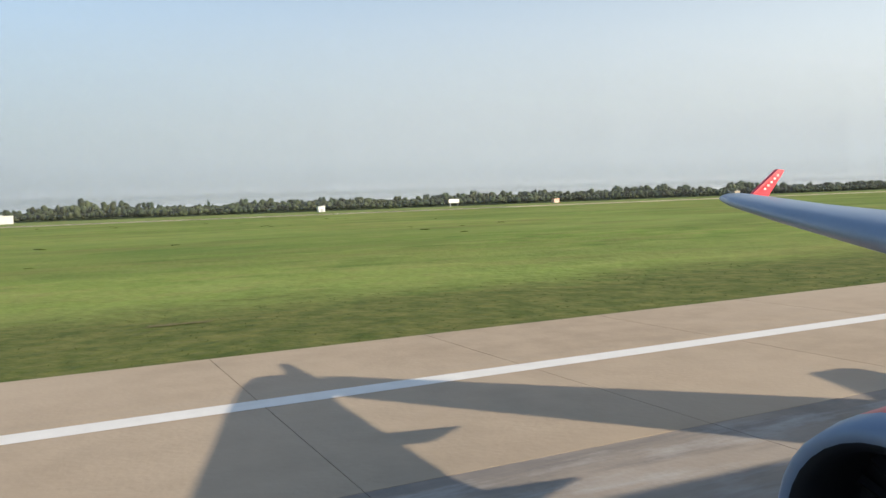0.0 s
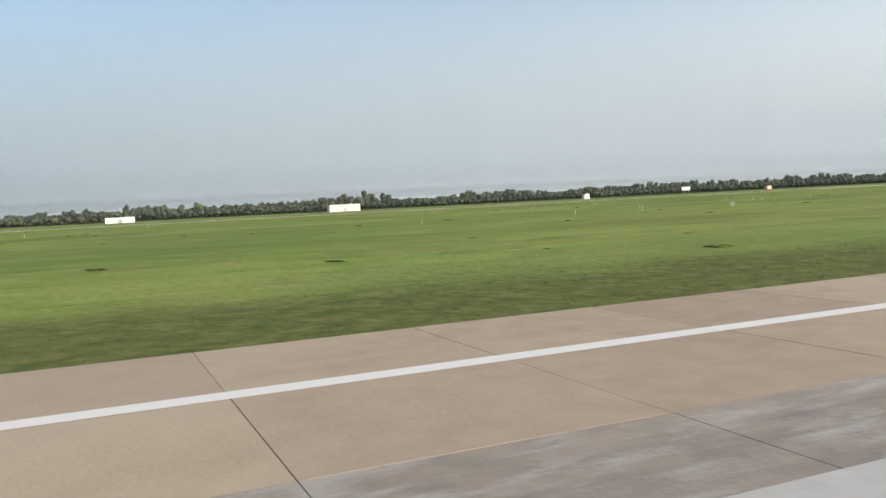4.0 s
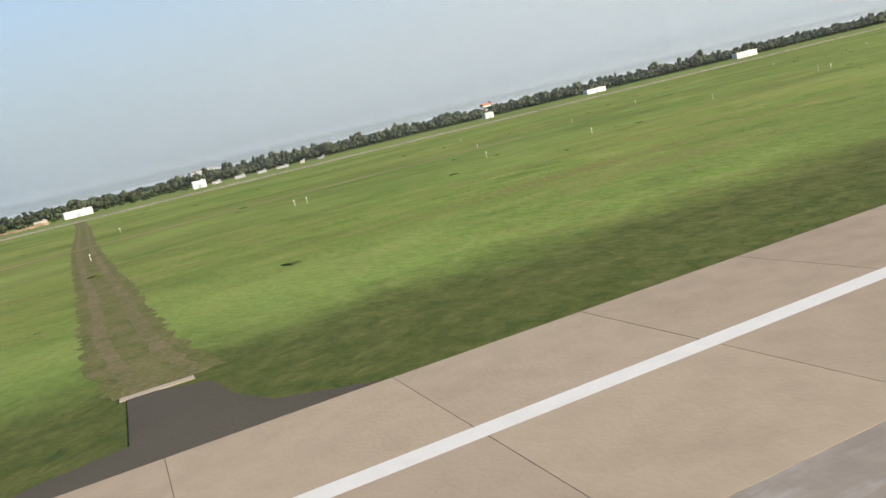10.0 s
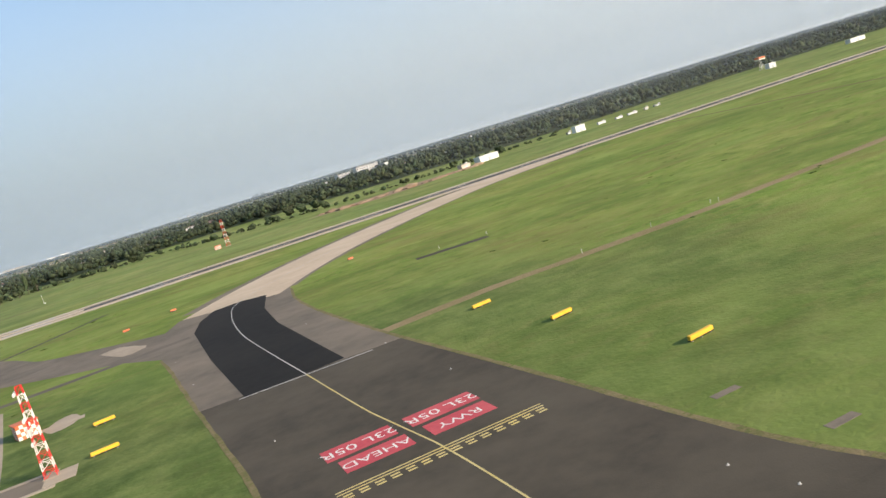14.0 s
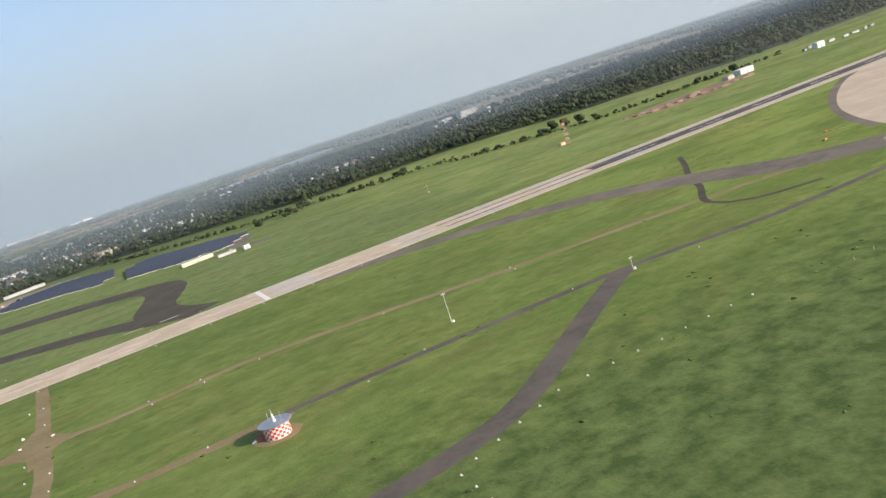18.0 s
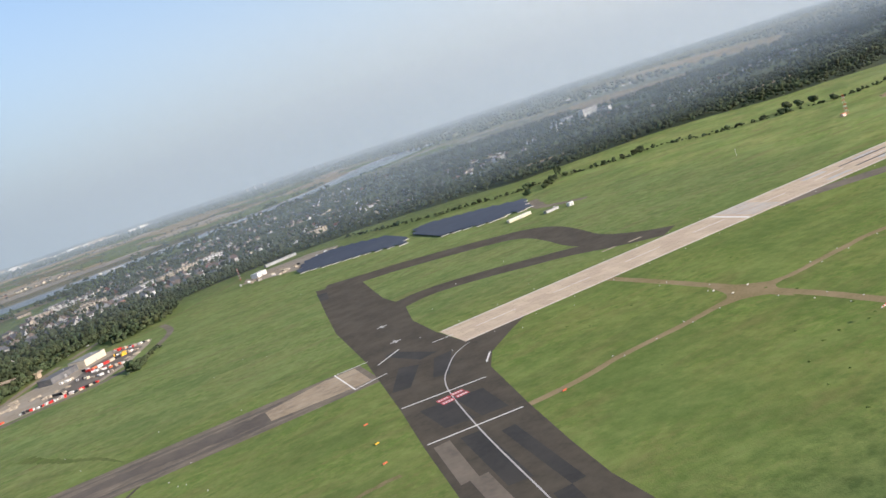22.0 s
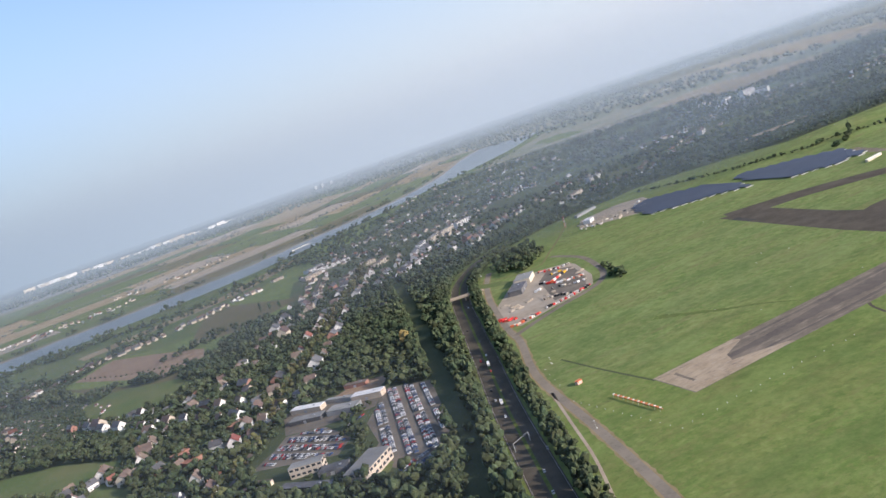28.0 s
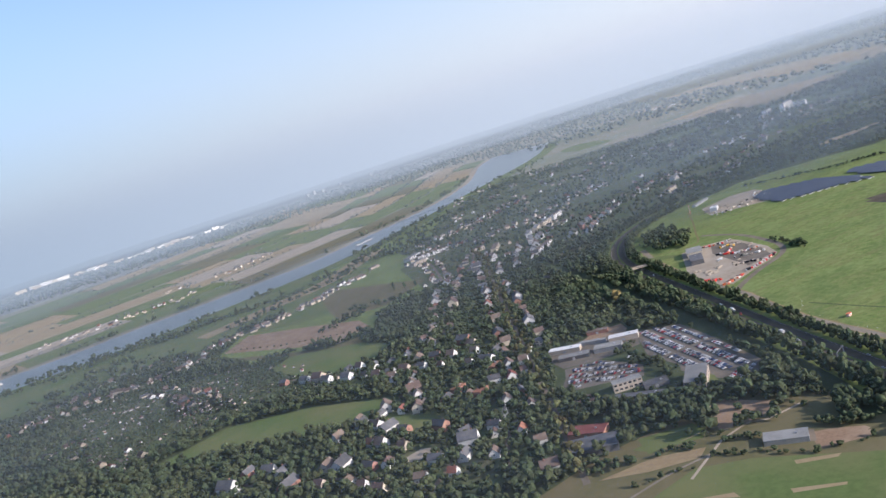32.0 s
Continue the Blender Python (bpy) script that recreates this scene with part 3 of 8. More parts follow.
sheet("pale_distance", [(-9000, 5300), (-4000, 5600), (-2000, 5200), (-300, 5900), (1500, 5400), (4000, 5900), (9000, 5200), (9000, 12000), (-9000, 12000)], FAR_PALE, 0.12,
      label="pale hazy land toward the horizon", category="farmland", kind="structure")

# glowing backdrop ring imitating the hazy distance all round, far behind everything
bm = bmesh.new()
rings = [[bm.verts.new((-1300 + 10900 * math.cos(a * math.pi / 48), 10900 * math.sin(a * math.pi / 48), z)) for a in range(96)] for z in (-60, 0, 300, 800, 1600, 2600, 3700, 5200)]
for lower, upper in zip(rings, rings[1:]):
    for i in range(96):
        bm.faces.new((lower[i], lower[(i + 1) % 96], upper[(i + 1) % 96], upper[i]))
HAZE = bpy.data.materials.new("horizon_haze")
HAZE.use_nodes = True
hn, hl = HAZE.node_tree.nodes, HAZE.node_tree.links
hn.remove(hn["Principled BSDF"])
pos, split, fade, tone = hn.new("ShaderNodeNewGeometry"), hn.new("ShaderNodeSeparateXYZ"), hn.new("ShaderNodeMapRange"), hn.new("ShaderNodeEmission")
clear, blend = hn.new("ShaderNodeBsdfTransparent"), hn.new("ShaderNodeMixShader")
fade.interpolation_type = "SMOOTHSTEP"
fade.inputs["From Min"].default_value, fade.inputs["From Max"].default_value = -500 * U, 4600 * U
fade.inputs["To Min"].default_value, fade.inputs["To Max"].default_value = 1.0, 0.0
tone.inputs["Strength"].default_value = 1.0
# sunward haze painted brighter: the glow pales towards +x
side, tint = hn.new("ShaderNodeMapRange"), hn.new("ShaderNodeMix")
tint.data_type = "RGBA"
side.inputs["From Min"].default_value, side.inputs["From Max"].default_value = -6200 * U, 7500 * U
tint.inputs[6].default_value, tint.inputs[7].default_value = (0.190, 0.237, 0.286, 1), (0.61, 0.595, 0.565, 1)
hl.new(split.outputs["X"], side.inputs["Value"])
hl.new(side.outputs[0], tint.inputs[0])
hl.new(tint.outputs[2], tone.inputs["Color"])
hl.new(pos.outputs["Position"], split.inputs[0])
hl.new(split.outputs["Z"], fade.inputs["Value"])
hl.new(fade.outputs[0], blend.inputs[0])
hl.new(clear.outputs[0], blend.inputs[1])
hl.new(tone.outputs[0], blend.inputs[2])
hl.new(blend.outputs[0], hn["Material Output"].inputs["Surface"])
tagged(part("backdrop", bm, HAZE), "pale glowing backdrop imitating haze along the horizon", "sky", kind="structure")

# glowing see-through arcs added as haze over the far plain: they pale the distance
HAZE_GLOW = bpy.data.materials.new("far_haze_glow")
HAZE_GLOW.use_nodes = True
mn, ml = HAZE_GLOW.node_tree.nodes, HAZE_GLOW.node_tree.links
mn.remove(mn["Principled BSDF"])
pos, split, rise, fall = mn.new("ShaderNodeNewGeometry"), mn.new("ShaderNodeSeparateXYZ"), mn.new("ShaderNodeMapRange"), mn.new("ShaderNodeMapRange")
both, thick, veil_tone = mn.new("ShaderNodeMath"), mn.new("ShaderNodeMath"), mn.new("ShaderNodeEmission")
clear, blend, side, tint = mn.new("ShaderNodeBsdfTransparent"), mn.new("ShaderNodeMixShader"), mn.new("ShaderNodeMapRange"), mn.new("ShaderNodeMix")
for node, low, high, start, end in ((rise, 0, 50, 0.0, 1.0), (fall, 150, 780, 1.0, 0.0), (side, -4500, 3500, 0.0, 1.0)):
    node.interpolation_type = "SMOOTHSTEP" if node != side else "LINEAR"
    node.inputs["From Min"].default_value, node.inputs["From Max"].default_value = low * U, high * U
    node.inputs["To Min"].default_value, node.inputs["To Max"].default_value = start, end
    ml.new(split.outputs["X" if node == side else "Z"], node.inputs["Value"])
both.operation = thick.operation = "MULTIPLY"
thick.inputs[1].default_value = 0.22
# glow made brighter on the sunward +x side
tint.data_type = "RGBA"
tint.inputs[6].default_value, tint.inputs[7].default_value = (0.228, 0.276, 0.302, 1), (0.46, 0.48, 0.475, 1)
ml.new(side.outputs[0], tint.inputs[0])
ml.new(tint.outputs[2], veil_tone.inputs["Color"])
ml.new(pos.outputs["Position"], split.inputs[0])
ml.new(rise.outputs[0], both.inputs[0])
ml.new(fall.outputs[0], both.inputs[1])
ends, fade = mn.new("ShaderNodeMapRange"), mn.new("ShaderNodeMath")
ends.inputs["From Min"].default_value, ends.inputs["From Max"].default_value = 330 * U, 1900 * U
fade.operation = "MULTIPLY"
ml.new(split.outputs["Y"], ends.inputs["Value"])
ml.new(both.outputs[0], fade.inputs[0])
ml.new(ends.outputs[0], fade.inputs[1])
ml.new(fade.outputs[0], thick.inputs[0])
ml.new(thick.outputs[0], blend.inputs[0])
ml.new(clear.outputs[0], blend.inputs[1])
ml.new(veil_tone.outputs[0], blend.inputs[2])
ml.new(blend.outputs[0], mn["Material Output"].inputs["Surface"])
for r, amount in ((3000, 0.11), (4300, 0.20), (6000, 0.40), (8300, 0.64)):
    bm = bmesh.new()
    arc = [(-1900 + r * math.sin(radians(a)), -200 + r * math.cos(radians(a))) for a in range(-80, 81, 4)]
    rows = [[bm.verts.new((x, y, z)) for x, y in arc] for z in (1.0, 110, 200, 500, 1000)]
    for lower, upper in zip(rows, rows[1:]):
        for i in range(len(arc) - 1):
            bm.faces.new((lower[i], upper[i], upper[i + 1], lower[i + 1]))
    bank = HAZE_GLOW.copy()
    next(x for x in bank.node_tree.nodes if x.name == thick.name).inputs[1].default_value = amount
    tagged(part("backdrop_mist", bm, bank), "glowing see-through sheet imitating haze over the far river plain", "mist", kind="structure")

# two see-through sheets imitate low haze over the woods, lit by sun and sky
HAZE = bpy.data.materials.new("low_haze")
HAZE.use_nodes = True
mn, ml = HAZE.node_tree.nodes, HAZE.node_tree.links
mn.remove(mn["Principled BSDF"])
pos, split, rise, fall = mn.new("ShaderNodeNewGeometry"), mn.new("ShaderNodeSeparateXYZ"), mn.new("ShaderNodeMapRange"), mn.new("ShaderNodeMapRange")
both, thick, veil_tone = mn.new("ShaderNodeMath"), mn.new("ShaderNodeMath"), mn.new("ShaderNodeBsdfDiffuse")
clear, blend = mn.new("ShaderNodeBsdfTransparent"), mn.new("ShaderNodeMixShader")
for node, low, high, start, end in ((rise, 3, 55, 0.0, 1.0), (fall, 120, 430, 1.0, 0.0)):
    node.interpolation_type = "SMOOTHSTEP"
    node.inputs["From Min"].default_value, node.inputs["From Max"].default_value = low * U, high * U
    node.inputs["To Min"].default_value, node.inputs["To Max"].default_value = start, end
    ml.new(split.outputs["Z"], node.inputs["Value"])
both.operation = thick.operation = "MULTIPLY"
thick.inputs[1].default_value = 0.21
# blue-grey haze tint put into the sheets' colour
veil_tone.inputs["Color"].default_value = (0.20, 0.255, 0.325, 1)
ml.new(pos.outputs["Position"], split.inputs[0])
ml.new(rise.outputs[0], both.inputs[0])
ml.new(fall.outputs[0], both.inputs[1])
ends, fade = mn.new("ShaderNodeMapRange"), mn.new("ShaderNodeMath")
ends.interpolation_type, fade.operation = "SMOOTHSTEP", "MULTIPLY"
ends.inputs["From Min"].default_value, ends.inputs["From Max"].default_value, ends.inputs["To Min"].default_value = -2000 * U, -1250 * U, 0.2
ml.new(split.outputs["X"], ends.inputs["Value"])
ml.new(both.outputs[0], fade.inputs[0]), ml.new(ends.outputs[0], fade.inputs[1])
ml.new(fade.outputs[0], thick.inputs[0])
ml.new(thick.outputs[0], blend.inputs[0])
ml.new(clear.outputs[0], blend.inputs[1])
ml.new(veil_tone.outputs[0], blend.inputs[2])
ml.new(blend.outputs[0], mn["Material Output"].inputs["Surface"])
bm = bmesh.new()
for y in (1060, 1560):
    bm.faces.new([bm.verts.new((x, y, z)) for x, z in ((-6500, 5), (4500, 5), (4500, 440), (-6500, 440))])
tagged(part("haze_bank", bm, HAZE), "thin see-through sheets imitating low haze over the woods", "haze", kind="structure")

# sheets added as haze: one level over the suburbs, one before the field's-edge wood
LAYER = bpy.data.materials.new("level_haze")
LAYER.use_nodes = True
mn, ml = LAYER.node_tree.nodes, LAYER.node_tree.links
mn.remove(mn["Principled BSDF"])
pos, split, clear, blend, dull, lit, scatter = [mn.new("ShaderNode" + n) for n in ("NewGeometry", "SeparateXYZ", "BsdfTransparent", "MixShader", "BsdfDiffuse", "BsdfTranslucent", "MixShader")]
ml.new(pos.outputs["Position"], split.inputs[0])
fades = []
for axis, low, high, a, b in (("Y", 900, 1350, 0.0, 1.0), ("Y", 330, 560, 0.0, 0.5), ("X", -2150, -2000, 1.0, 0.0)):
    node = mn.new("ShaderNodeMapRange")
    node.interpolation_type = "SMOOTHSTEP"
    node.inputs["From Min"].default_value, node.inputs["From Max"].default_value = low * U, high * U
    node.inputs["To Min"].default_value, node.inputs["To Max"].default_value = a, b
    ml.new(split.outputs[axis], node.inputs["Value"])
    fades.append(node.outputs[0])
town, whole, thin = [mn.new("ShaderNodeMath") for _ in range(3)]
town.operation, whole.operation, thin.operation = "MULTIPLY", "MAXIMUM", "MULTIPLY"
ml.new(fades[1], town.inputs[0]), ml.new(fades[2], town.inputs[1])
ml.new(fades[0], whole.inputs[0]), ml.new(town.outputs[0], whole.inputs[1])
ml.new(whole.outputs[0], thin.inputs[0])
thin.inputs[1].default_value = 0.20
# pale haze colours chosen for the sheet's two sides
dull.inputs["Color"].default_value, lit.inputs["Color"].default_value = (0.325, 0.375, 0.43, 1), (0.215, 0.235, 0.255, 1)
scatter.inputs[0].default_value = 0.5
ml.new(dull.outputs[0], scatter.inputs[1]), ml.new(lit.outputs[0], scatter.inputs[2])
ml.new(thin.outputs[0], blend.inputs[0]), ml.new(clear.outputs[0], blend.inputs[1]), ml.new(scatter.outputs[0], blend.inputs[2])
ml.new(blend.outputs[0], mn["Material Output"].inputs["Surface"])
sheet("haze_layer", [(-4600, 320), (3000, 320), (3000, 2600), (-4600, 2600)], LAYER, 27.0, label="thin level see-through sheet imitating haze over the suburb", category="haze", kind="structure")
EDGE_HAZE = bpy.data.materials.new("edge_haze")
EDGE_HAZE.use_nodes = True
mn, ml = EDGE_HAZE.node_tree.nodes, EDGE_HAZE.node_tree.links
mn.remove(mn["Principled BSDF"])
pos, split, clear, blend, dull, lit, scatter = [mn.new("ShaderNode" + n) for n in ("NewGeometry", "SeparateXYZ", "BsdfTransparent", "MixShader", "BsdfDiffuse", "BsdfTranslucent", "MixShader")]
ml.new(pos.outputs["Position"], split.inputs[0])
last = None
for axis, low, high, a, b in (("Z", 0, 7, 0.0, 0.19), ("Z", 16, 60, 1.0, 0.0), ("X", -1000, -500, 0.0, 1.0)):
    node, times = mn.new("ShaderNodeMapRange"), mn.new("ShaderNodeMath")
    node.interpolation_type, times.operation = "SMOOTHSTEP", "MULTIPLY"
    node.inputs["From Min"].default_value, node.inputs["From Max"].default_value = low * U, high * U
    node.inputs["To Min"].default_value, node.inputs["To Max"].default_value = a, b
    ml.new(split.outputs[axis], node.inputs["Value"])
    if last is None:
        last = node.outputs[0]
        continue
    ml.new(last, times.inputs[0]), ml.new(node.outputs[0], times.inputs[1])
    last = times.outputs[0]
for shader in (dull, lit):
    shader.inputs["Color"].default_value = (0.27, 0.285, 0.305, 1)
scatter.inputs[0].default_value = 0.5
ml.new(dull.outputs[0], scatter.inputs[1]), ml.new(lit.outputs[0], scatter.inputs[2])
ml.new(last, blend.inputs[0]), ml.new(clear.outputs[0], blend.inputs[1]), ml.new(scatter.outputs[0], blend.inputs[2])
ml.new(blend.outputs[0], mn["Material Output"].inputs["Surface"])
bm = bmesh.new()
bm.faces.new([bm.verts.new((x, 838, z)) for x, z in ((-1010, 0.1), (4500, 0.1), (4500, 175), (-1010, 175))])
tagged(part("haze_bank", bm, EDGE_HAZE), "low see-through sheet imitating haze before the wood", "haze", kind="structure")

# ---- the near runway ----
runway = root("runway_south", 0, 0, label="pale concrete runway with white edge line", category="runway", kind="structure")
part("joint_bed", boxes((-1760, -29, -0.3, 906, 27.0, 0.012)), JOINT, runway)
slab = part("slab", boxes((-3.741, -3.491, 0.0, 3.741, 3.491, 0.030), bevel=0.004), CONCRETE, runway)
slab.location = (-2.8 * U, 23.5 * U, 0)
rnd = random.Random(3)
for i in range(100):
    for k in range(2):
        if i or k:
            same("slab", slab.data, runway, -2.8 - 7.5 * i, 23.5 - 7.0 * k, rnd.uniform(-0.004, 0.004))
worn = None
for i in range(100):
    # the lane beside the touchdown zone is greyer and rubbed
    if worn is None:
        worn = part("worn_slab", boxes((-3.741, -3.491, 0.0, 3.741, 3.491, 0.030), bevel=0.004), CONCRETE_GREY, runway)
        worn.location = (-2.8 * U, 9.5 * U, 0)
    else:
        same("worn_slab", worn.data, runway, -2.8 - 7.5 * i, 9.5, rnd.uniform(-0.004, 0.004))
plate_shape = [arrays(boxes((-3.741, -3.491, 0.0, 3.741, 3.491, 0.030)))]
rows = [(-2.8 + 7.5 * i, y, 0.0, 1, 1, 0) for i in range(-234, 121) for y in (23.5, 16.5) if not -100 < i < 1]
plates = many("slab_field", plate_shape, rows, CONCRETE, True)
plates.parent = runway
rows = [(-2.8 + 7.5 * i, 9.5, 0.0, 1, 1, 0) for i in range(-234, 121) if not -100 < i < 1] + [(-2.8 + 7.5 * i, 2.5 - 7.0 * k, 0.0, 1, 1, 0) for i in range(-234, 121) for k in range(5)]
plates = many("slab_field", plate_shape, rows, CONCRETE_GREY, True)
plates.parent = runway
ribbon("edge_line", [(900, 20.02), (-1700, 20.02)], 0.84, PAINT, 0.040, runway, straight=True)
for n, x in enumerate((-10, -85, -160, -235, -310, -385, -472.6, -633, -790)):
    # touchdown bars beside the centre line
    part("touchdown_bar", boxes((x - 22 if x > -400 else x - 4.4, 6.6, 0.032, x + (0 if x > -400 else 18), 12.9 if x < -400 else 9.0, 0.038)), PAINT if x < -400 else PAINT_OLD, runway)
# ---- stubs and the verge beside the near runway ----
sheet("service_road", [(-54.0, 26.9), (-52.2, 28.4), (-52.4, 40), (-56.4, 230), (-60, 420), (-64, 620), (-60, 620), (-56.2, 420), (-52.4, 230), (-46.9, 41), (-46.8, 29.5), (-45.2, 26.9)], ASPHALT_OLD, 0.03, label="grey asphalt service road across the grass", category="road", kind="structure")
part("plate", boxes((-50.5, 35.2, 0.02, -47.6, 35.8, 0.05)), CONCRETE, None)
tagged(bpy.data.objects["plate"], "pale concrete drain slab across the road", "slab", kind="structure")
sheet("track_stub", [(-740.5, 26.8), (-738, 28.5), (-735, 29.4), (-734.9, 36.7), (-733.4, 35.8), (-731.7, 34.7), (-731.2, 31.6), (-730.2, 29.2), (-726.8, 27.0)], ASPHALT, 0.036, label="dark asphalt stub at the runway edge", category="road", kind="structure")
tagged(part("stub_kerb", boxes((-735.2, 36.0, 0.0, -732.2, 36.6, 0.05), bevel=0.01), CONCRETE_WORN), "pale concrete slab across the end of the stub", "slab", kind="structure")
lane = [(-733.2, 36.8), (-734.6, 50), (-735.6, 79), (-737, 110), (-739.6, 183), (-743, 330), (-748, 470)]
ribbon("grass_track", lane, 4.8, GRASS_DRY, 0.016, ragged=0.12, step=0.8, label="trampled brown lane over the field", category="track", kind="structure")
for off in (-1.15, 1.2):
    ribbon("wheel_rut", [(x + off, y) for x, y in lane], 0.8, BARE, 0.024, ragged=0.4, step=0.8, label="bare brown wheel rut in the grass", category="track", kind="structure")
ribbon("trampled_line", [(-572, 215), (-570, 192), (-565, 120), (-561, 70.5), (-558.7, 47), (-556, 45)], 1.1, UNDERWOOD, 0.02, ragged=0.45, step=2.0, label="dark trampled line through the grass", category="track", kind="structure")
cable_strip = root("cable_cover", 0, 0, label="broken line of white cover slabs in the grass", category="cable cover", kind="structure")
rnd = random.Random(5)
x = -352.0
while x > -560:
    w = rnd.uniform(1.4, 4.0)
    part("cover_slab", boxes((x - w, 34.62 + rnd.uniform(-.03, .03), 0.0, x, 34.80, 0.07), bevel=0.01), PAINT_OLD, cable_strip)
    x -= w + (rnd.choice((0.06, 0.08, 0.12, 0.25)) if x > -440 else rnd.choice((0.08, 0.12, 0.3, 1.3)) if x > -488 else rnd.uniform(0.3, 2.8))
for n, (x, y) in enumerate(((-767.6, 36.8), (-801.7, 36.5), (-835, 37), (-930, 41.5), (-1034.4, 74.4), (-1033.9, 60), (-1405.6, 158.2))):
    tagged(part("drain_slab", boxes((x - 1.7, y - 0.6, 0, x + 1.7, y + 0.6, 0.03), bevel=0.012), JOINT), "weathered concrete drain slab in the grass", "slab", kind="structure")

for x, y, rx, ry in ((-640, 36.2, 2.2, 0.7), (-637, 37.3, 1.1, 0.35), (-596, 37.3, 3.6, 0.6), (-601, 36.6, 1.6, 0.3), (8.9, 36.3, 1.6, 0.4), (-168, 37.8, 3.4, 0.5), (-481, 40.6, 3.4, 0.9)):
    ring = [(a * math.pi / 6.5, rnd.uniform(0.55, 1.25)) for a in range(13)]
    sheet("bare_patch", [(x + rx * q * math.cos(a), y + ry * q * math.sin(a)) for a, q in ring], BARE, 0.03, label="bare earth patch in the grass", category="earth", kind="structure")

# ---- the north runway and its taxiways ----
north = root("runway_north", 0, 0, label="long pale concrete runway with dark tyre streaks", category="runway", kind="structure")
part("bed", boxes((-1588, 475, -0.2, 1500, 521, 0.02)), JOINT, north)
slab_n = part("slab", boxes((-3.73, -3.73, 0.0, 3.73, 3.73, 0.05), bevel=0.03), CONCRETE_PALE, north)
slab_n.location = (-1584.2 * U, 478.8 * U, 0)
for i in range(50):
    for k in range(6):
        if i or k:
            same("slab", slab_n.data, north, -1584.2 + 7.5 * i, 478.8 + 7.65 * k, rnd.uniform(-0.008, 0.008))
rows = [(-1584.2 + 7.5 * i, 478.8 + 7.65 * k, 0.0, 1, 1, 0) for i in range(50, 411) for k in range(6)]
plates = many("slab_field", [arrays(boxes((-3.73, -3.73, 0.0, 3.73, 3.73, 0.05)))], rows, CONCRETE_PALE, True)
plates.parent = north
for y in (476.4, 519.6):
    ribbon("edge_line", [(-1586, y), (1500, y)], 0.9, PAINT, 0.075, north, straight=True)
for i in range(38):
    part("centre_dash", boxes((-1570 + 60 * i, 497.55, 0.05, -1540 + 60 * i, 498.45, 0.075)), PAINT, north)
part("threshold_bar", boxes((-1357, 477.5, 0.05, -1354, 518.5, 0.078)), PAINT, north)
for k in range(12):
    y = 480 + 3.3 * k + (1.5 if k > 5 else 0)
    part("threshold_stripe", boxes((-1350, y, 0.05, -1322, y + 1.7, 0.078)), PAINT_OLD, north)
for x in (-1270, -1215, -1160, -1100):
    for y in (483, 508):
        part("touchdown_bar", boxes((x, y, 0.05, x + 24, y + 5, 0.078)), PAINT_OLD, north)
ribbon("tyre_streak", [(-1120, 498), (-1060, 498.5), (-900, 498), (300, 498)], (12, 24), RUBBER, 0.060, north, step=16, ragged=0.14)
for y, w in ((490, 7.0), (506, 7.5)):
    ribbon("tyre_streak", [(-1235, y), (-1000, y + 0.6), (-600, y), (200, y)], (2.5, w), RUBBER, 0.066, north, step=30, ragged=0.12)
part("old_bed", boxes((-1955, 470.5, -0.2, -1646, 522.5, 0.025)), ASPHALT_BROWN, north)
sheet("pale_end", [(-1954, 471), (-1954, 522), (-1878, 522), (-1874, 515), (-1900, 502), (-1905, 490), (-1866, 476), (-1862, 471)], CONCRETE_TAN, 0.056, north)
sheet("pale_patch", [(-1712, 484), (-1712, 506), (-1672, 519), (-1650, 519), (-1650, 480), (-1670, 480)], CONCRETE_TAN, 0.05, north)
sheet("dark_strip", [(-1939, 514), (-1942, 513), (-1943, 488), (-1940, 489), (-1940, 500)], ASPHALT_OLD, 0.066, north)
for pts, w, z in (([(-1905, 497), (-1872, 497), (-1800, 499), (-1730, 496), (-1668, 497)], (6, 24), 0.040), ([(-1880, 482), (-1800, 480), (-1700, 482)], (2, 6), 0.042), ([(-1866, 514), (-1790, 513), (-1700, 512)], (3, 5), 0.044)):
    ribbon("worn_lane", pts, w, ASPHALT_WORN, z, north, ragged=0.2, step=4)
for pts in ([(-1663, 522), (-1662, 475)], [(-1662, 475), (-1640, 480)], [(-1663, 522), (-1640, 521)]):
    ribbon("border_line", pts, 1.0, PAINT, 0.06, north, straight=True)

taxiway = root("taxiway_west", 0, 0, label="broad dark asphalt taxiway with patched lanes", category="taxiway", kind="structure")
sheet("asphalt_bed", [(-1595, 868), (-1616, 740), (-1632, 637), (-1641, 523), (-1656, 408), (-1665, 349), (-1673, 288), (-1681, 232), (-1700, 26.9),
                      (-1640, 26.9), (-1628, 225), (-1627, 256), (-1622, 292), (-1613, 345), (-1600, 413), (-1588, 436), (-1564, 459), (-1545, 475),
                      (-1588, 475), (-1589, 525), (-1586, 580), (-1571, 640), (-1571, 700), (-1553, 838)], ASPHALT, 0.032, taxiway)
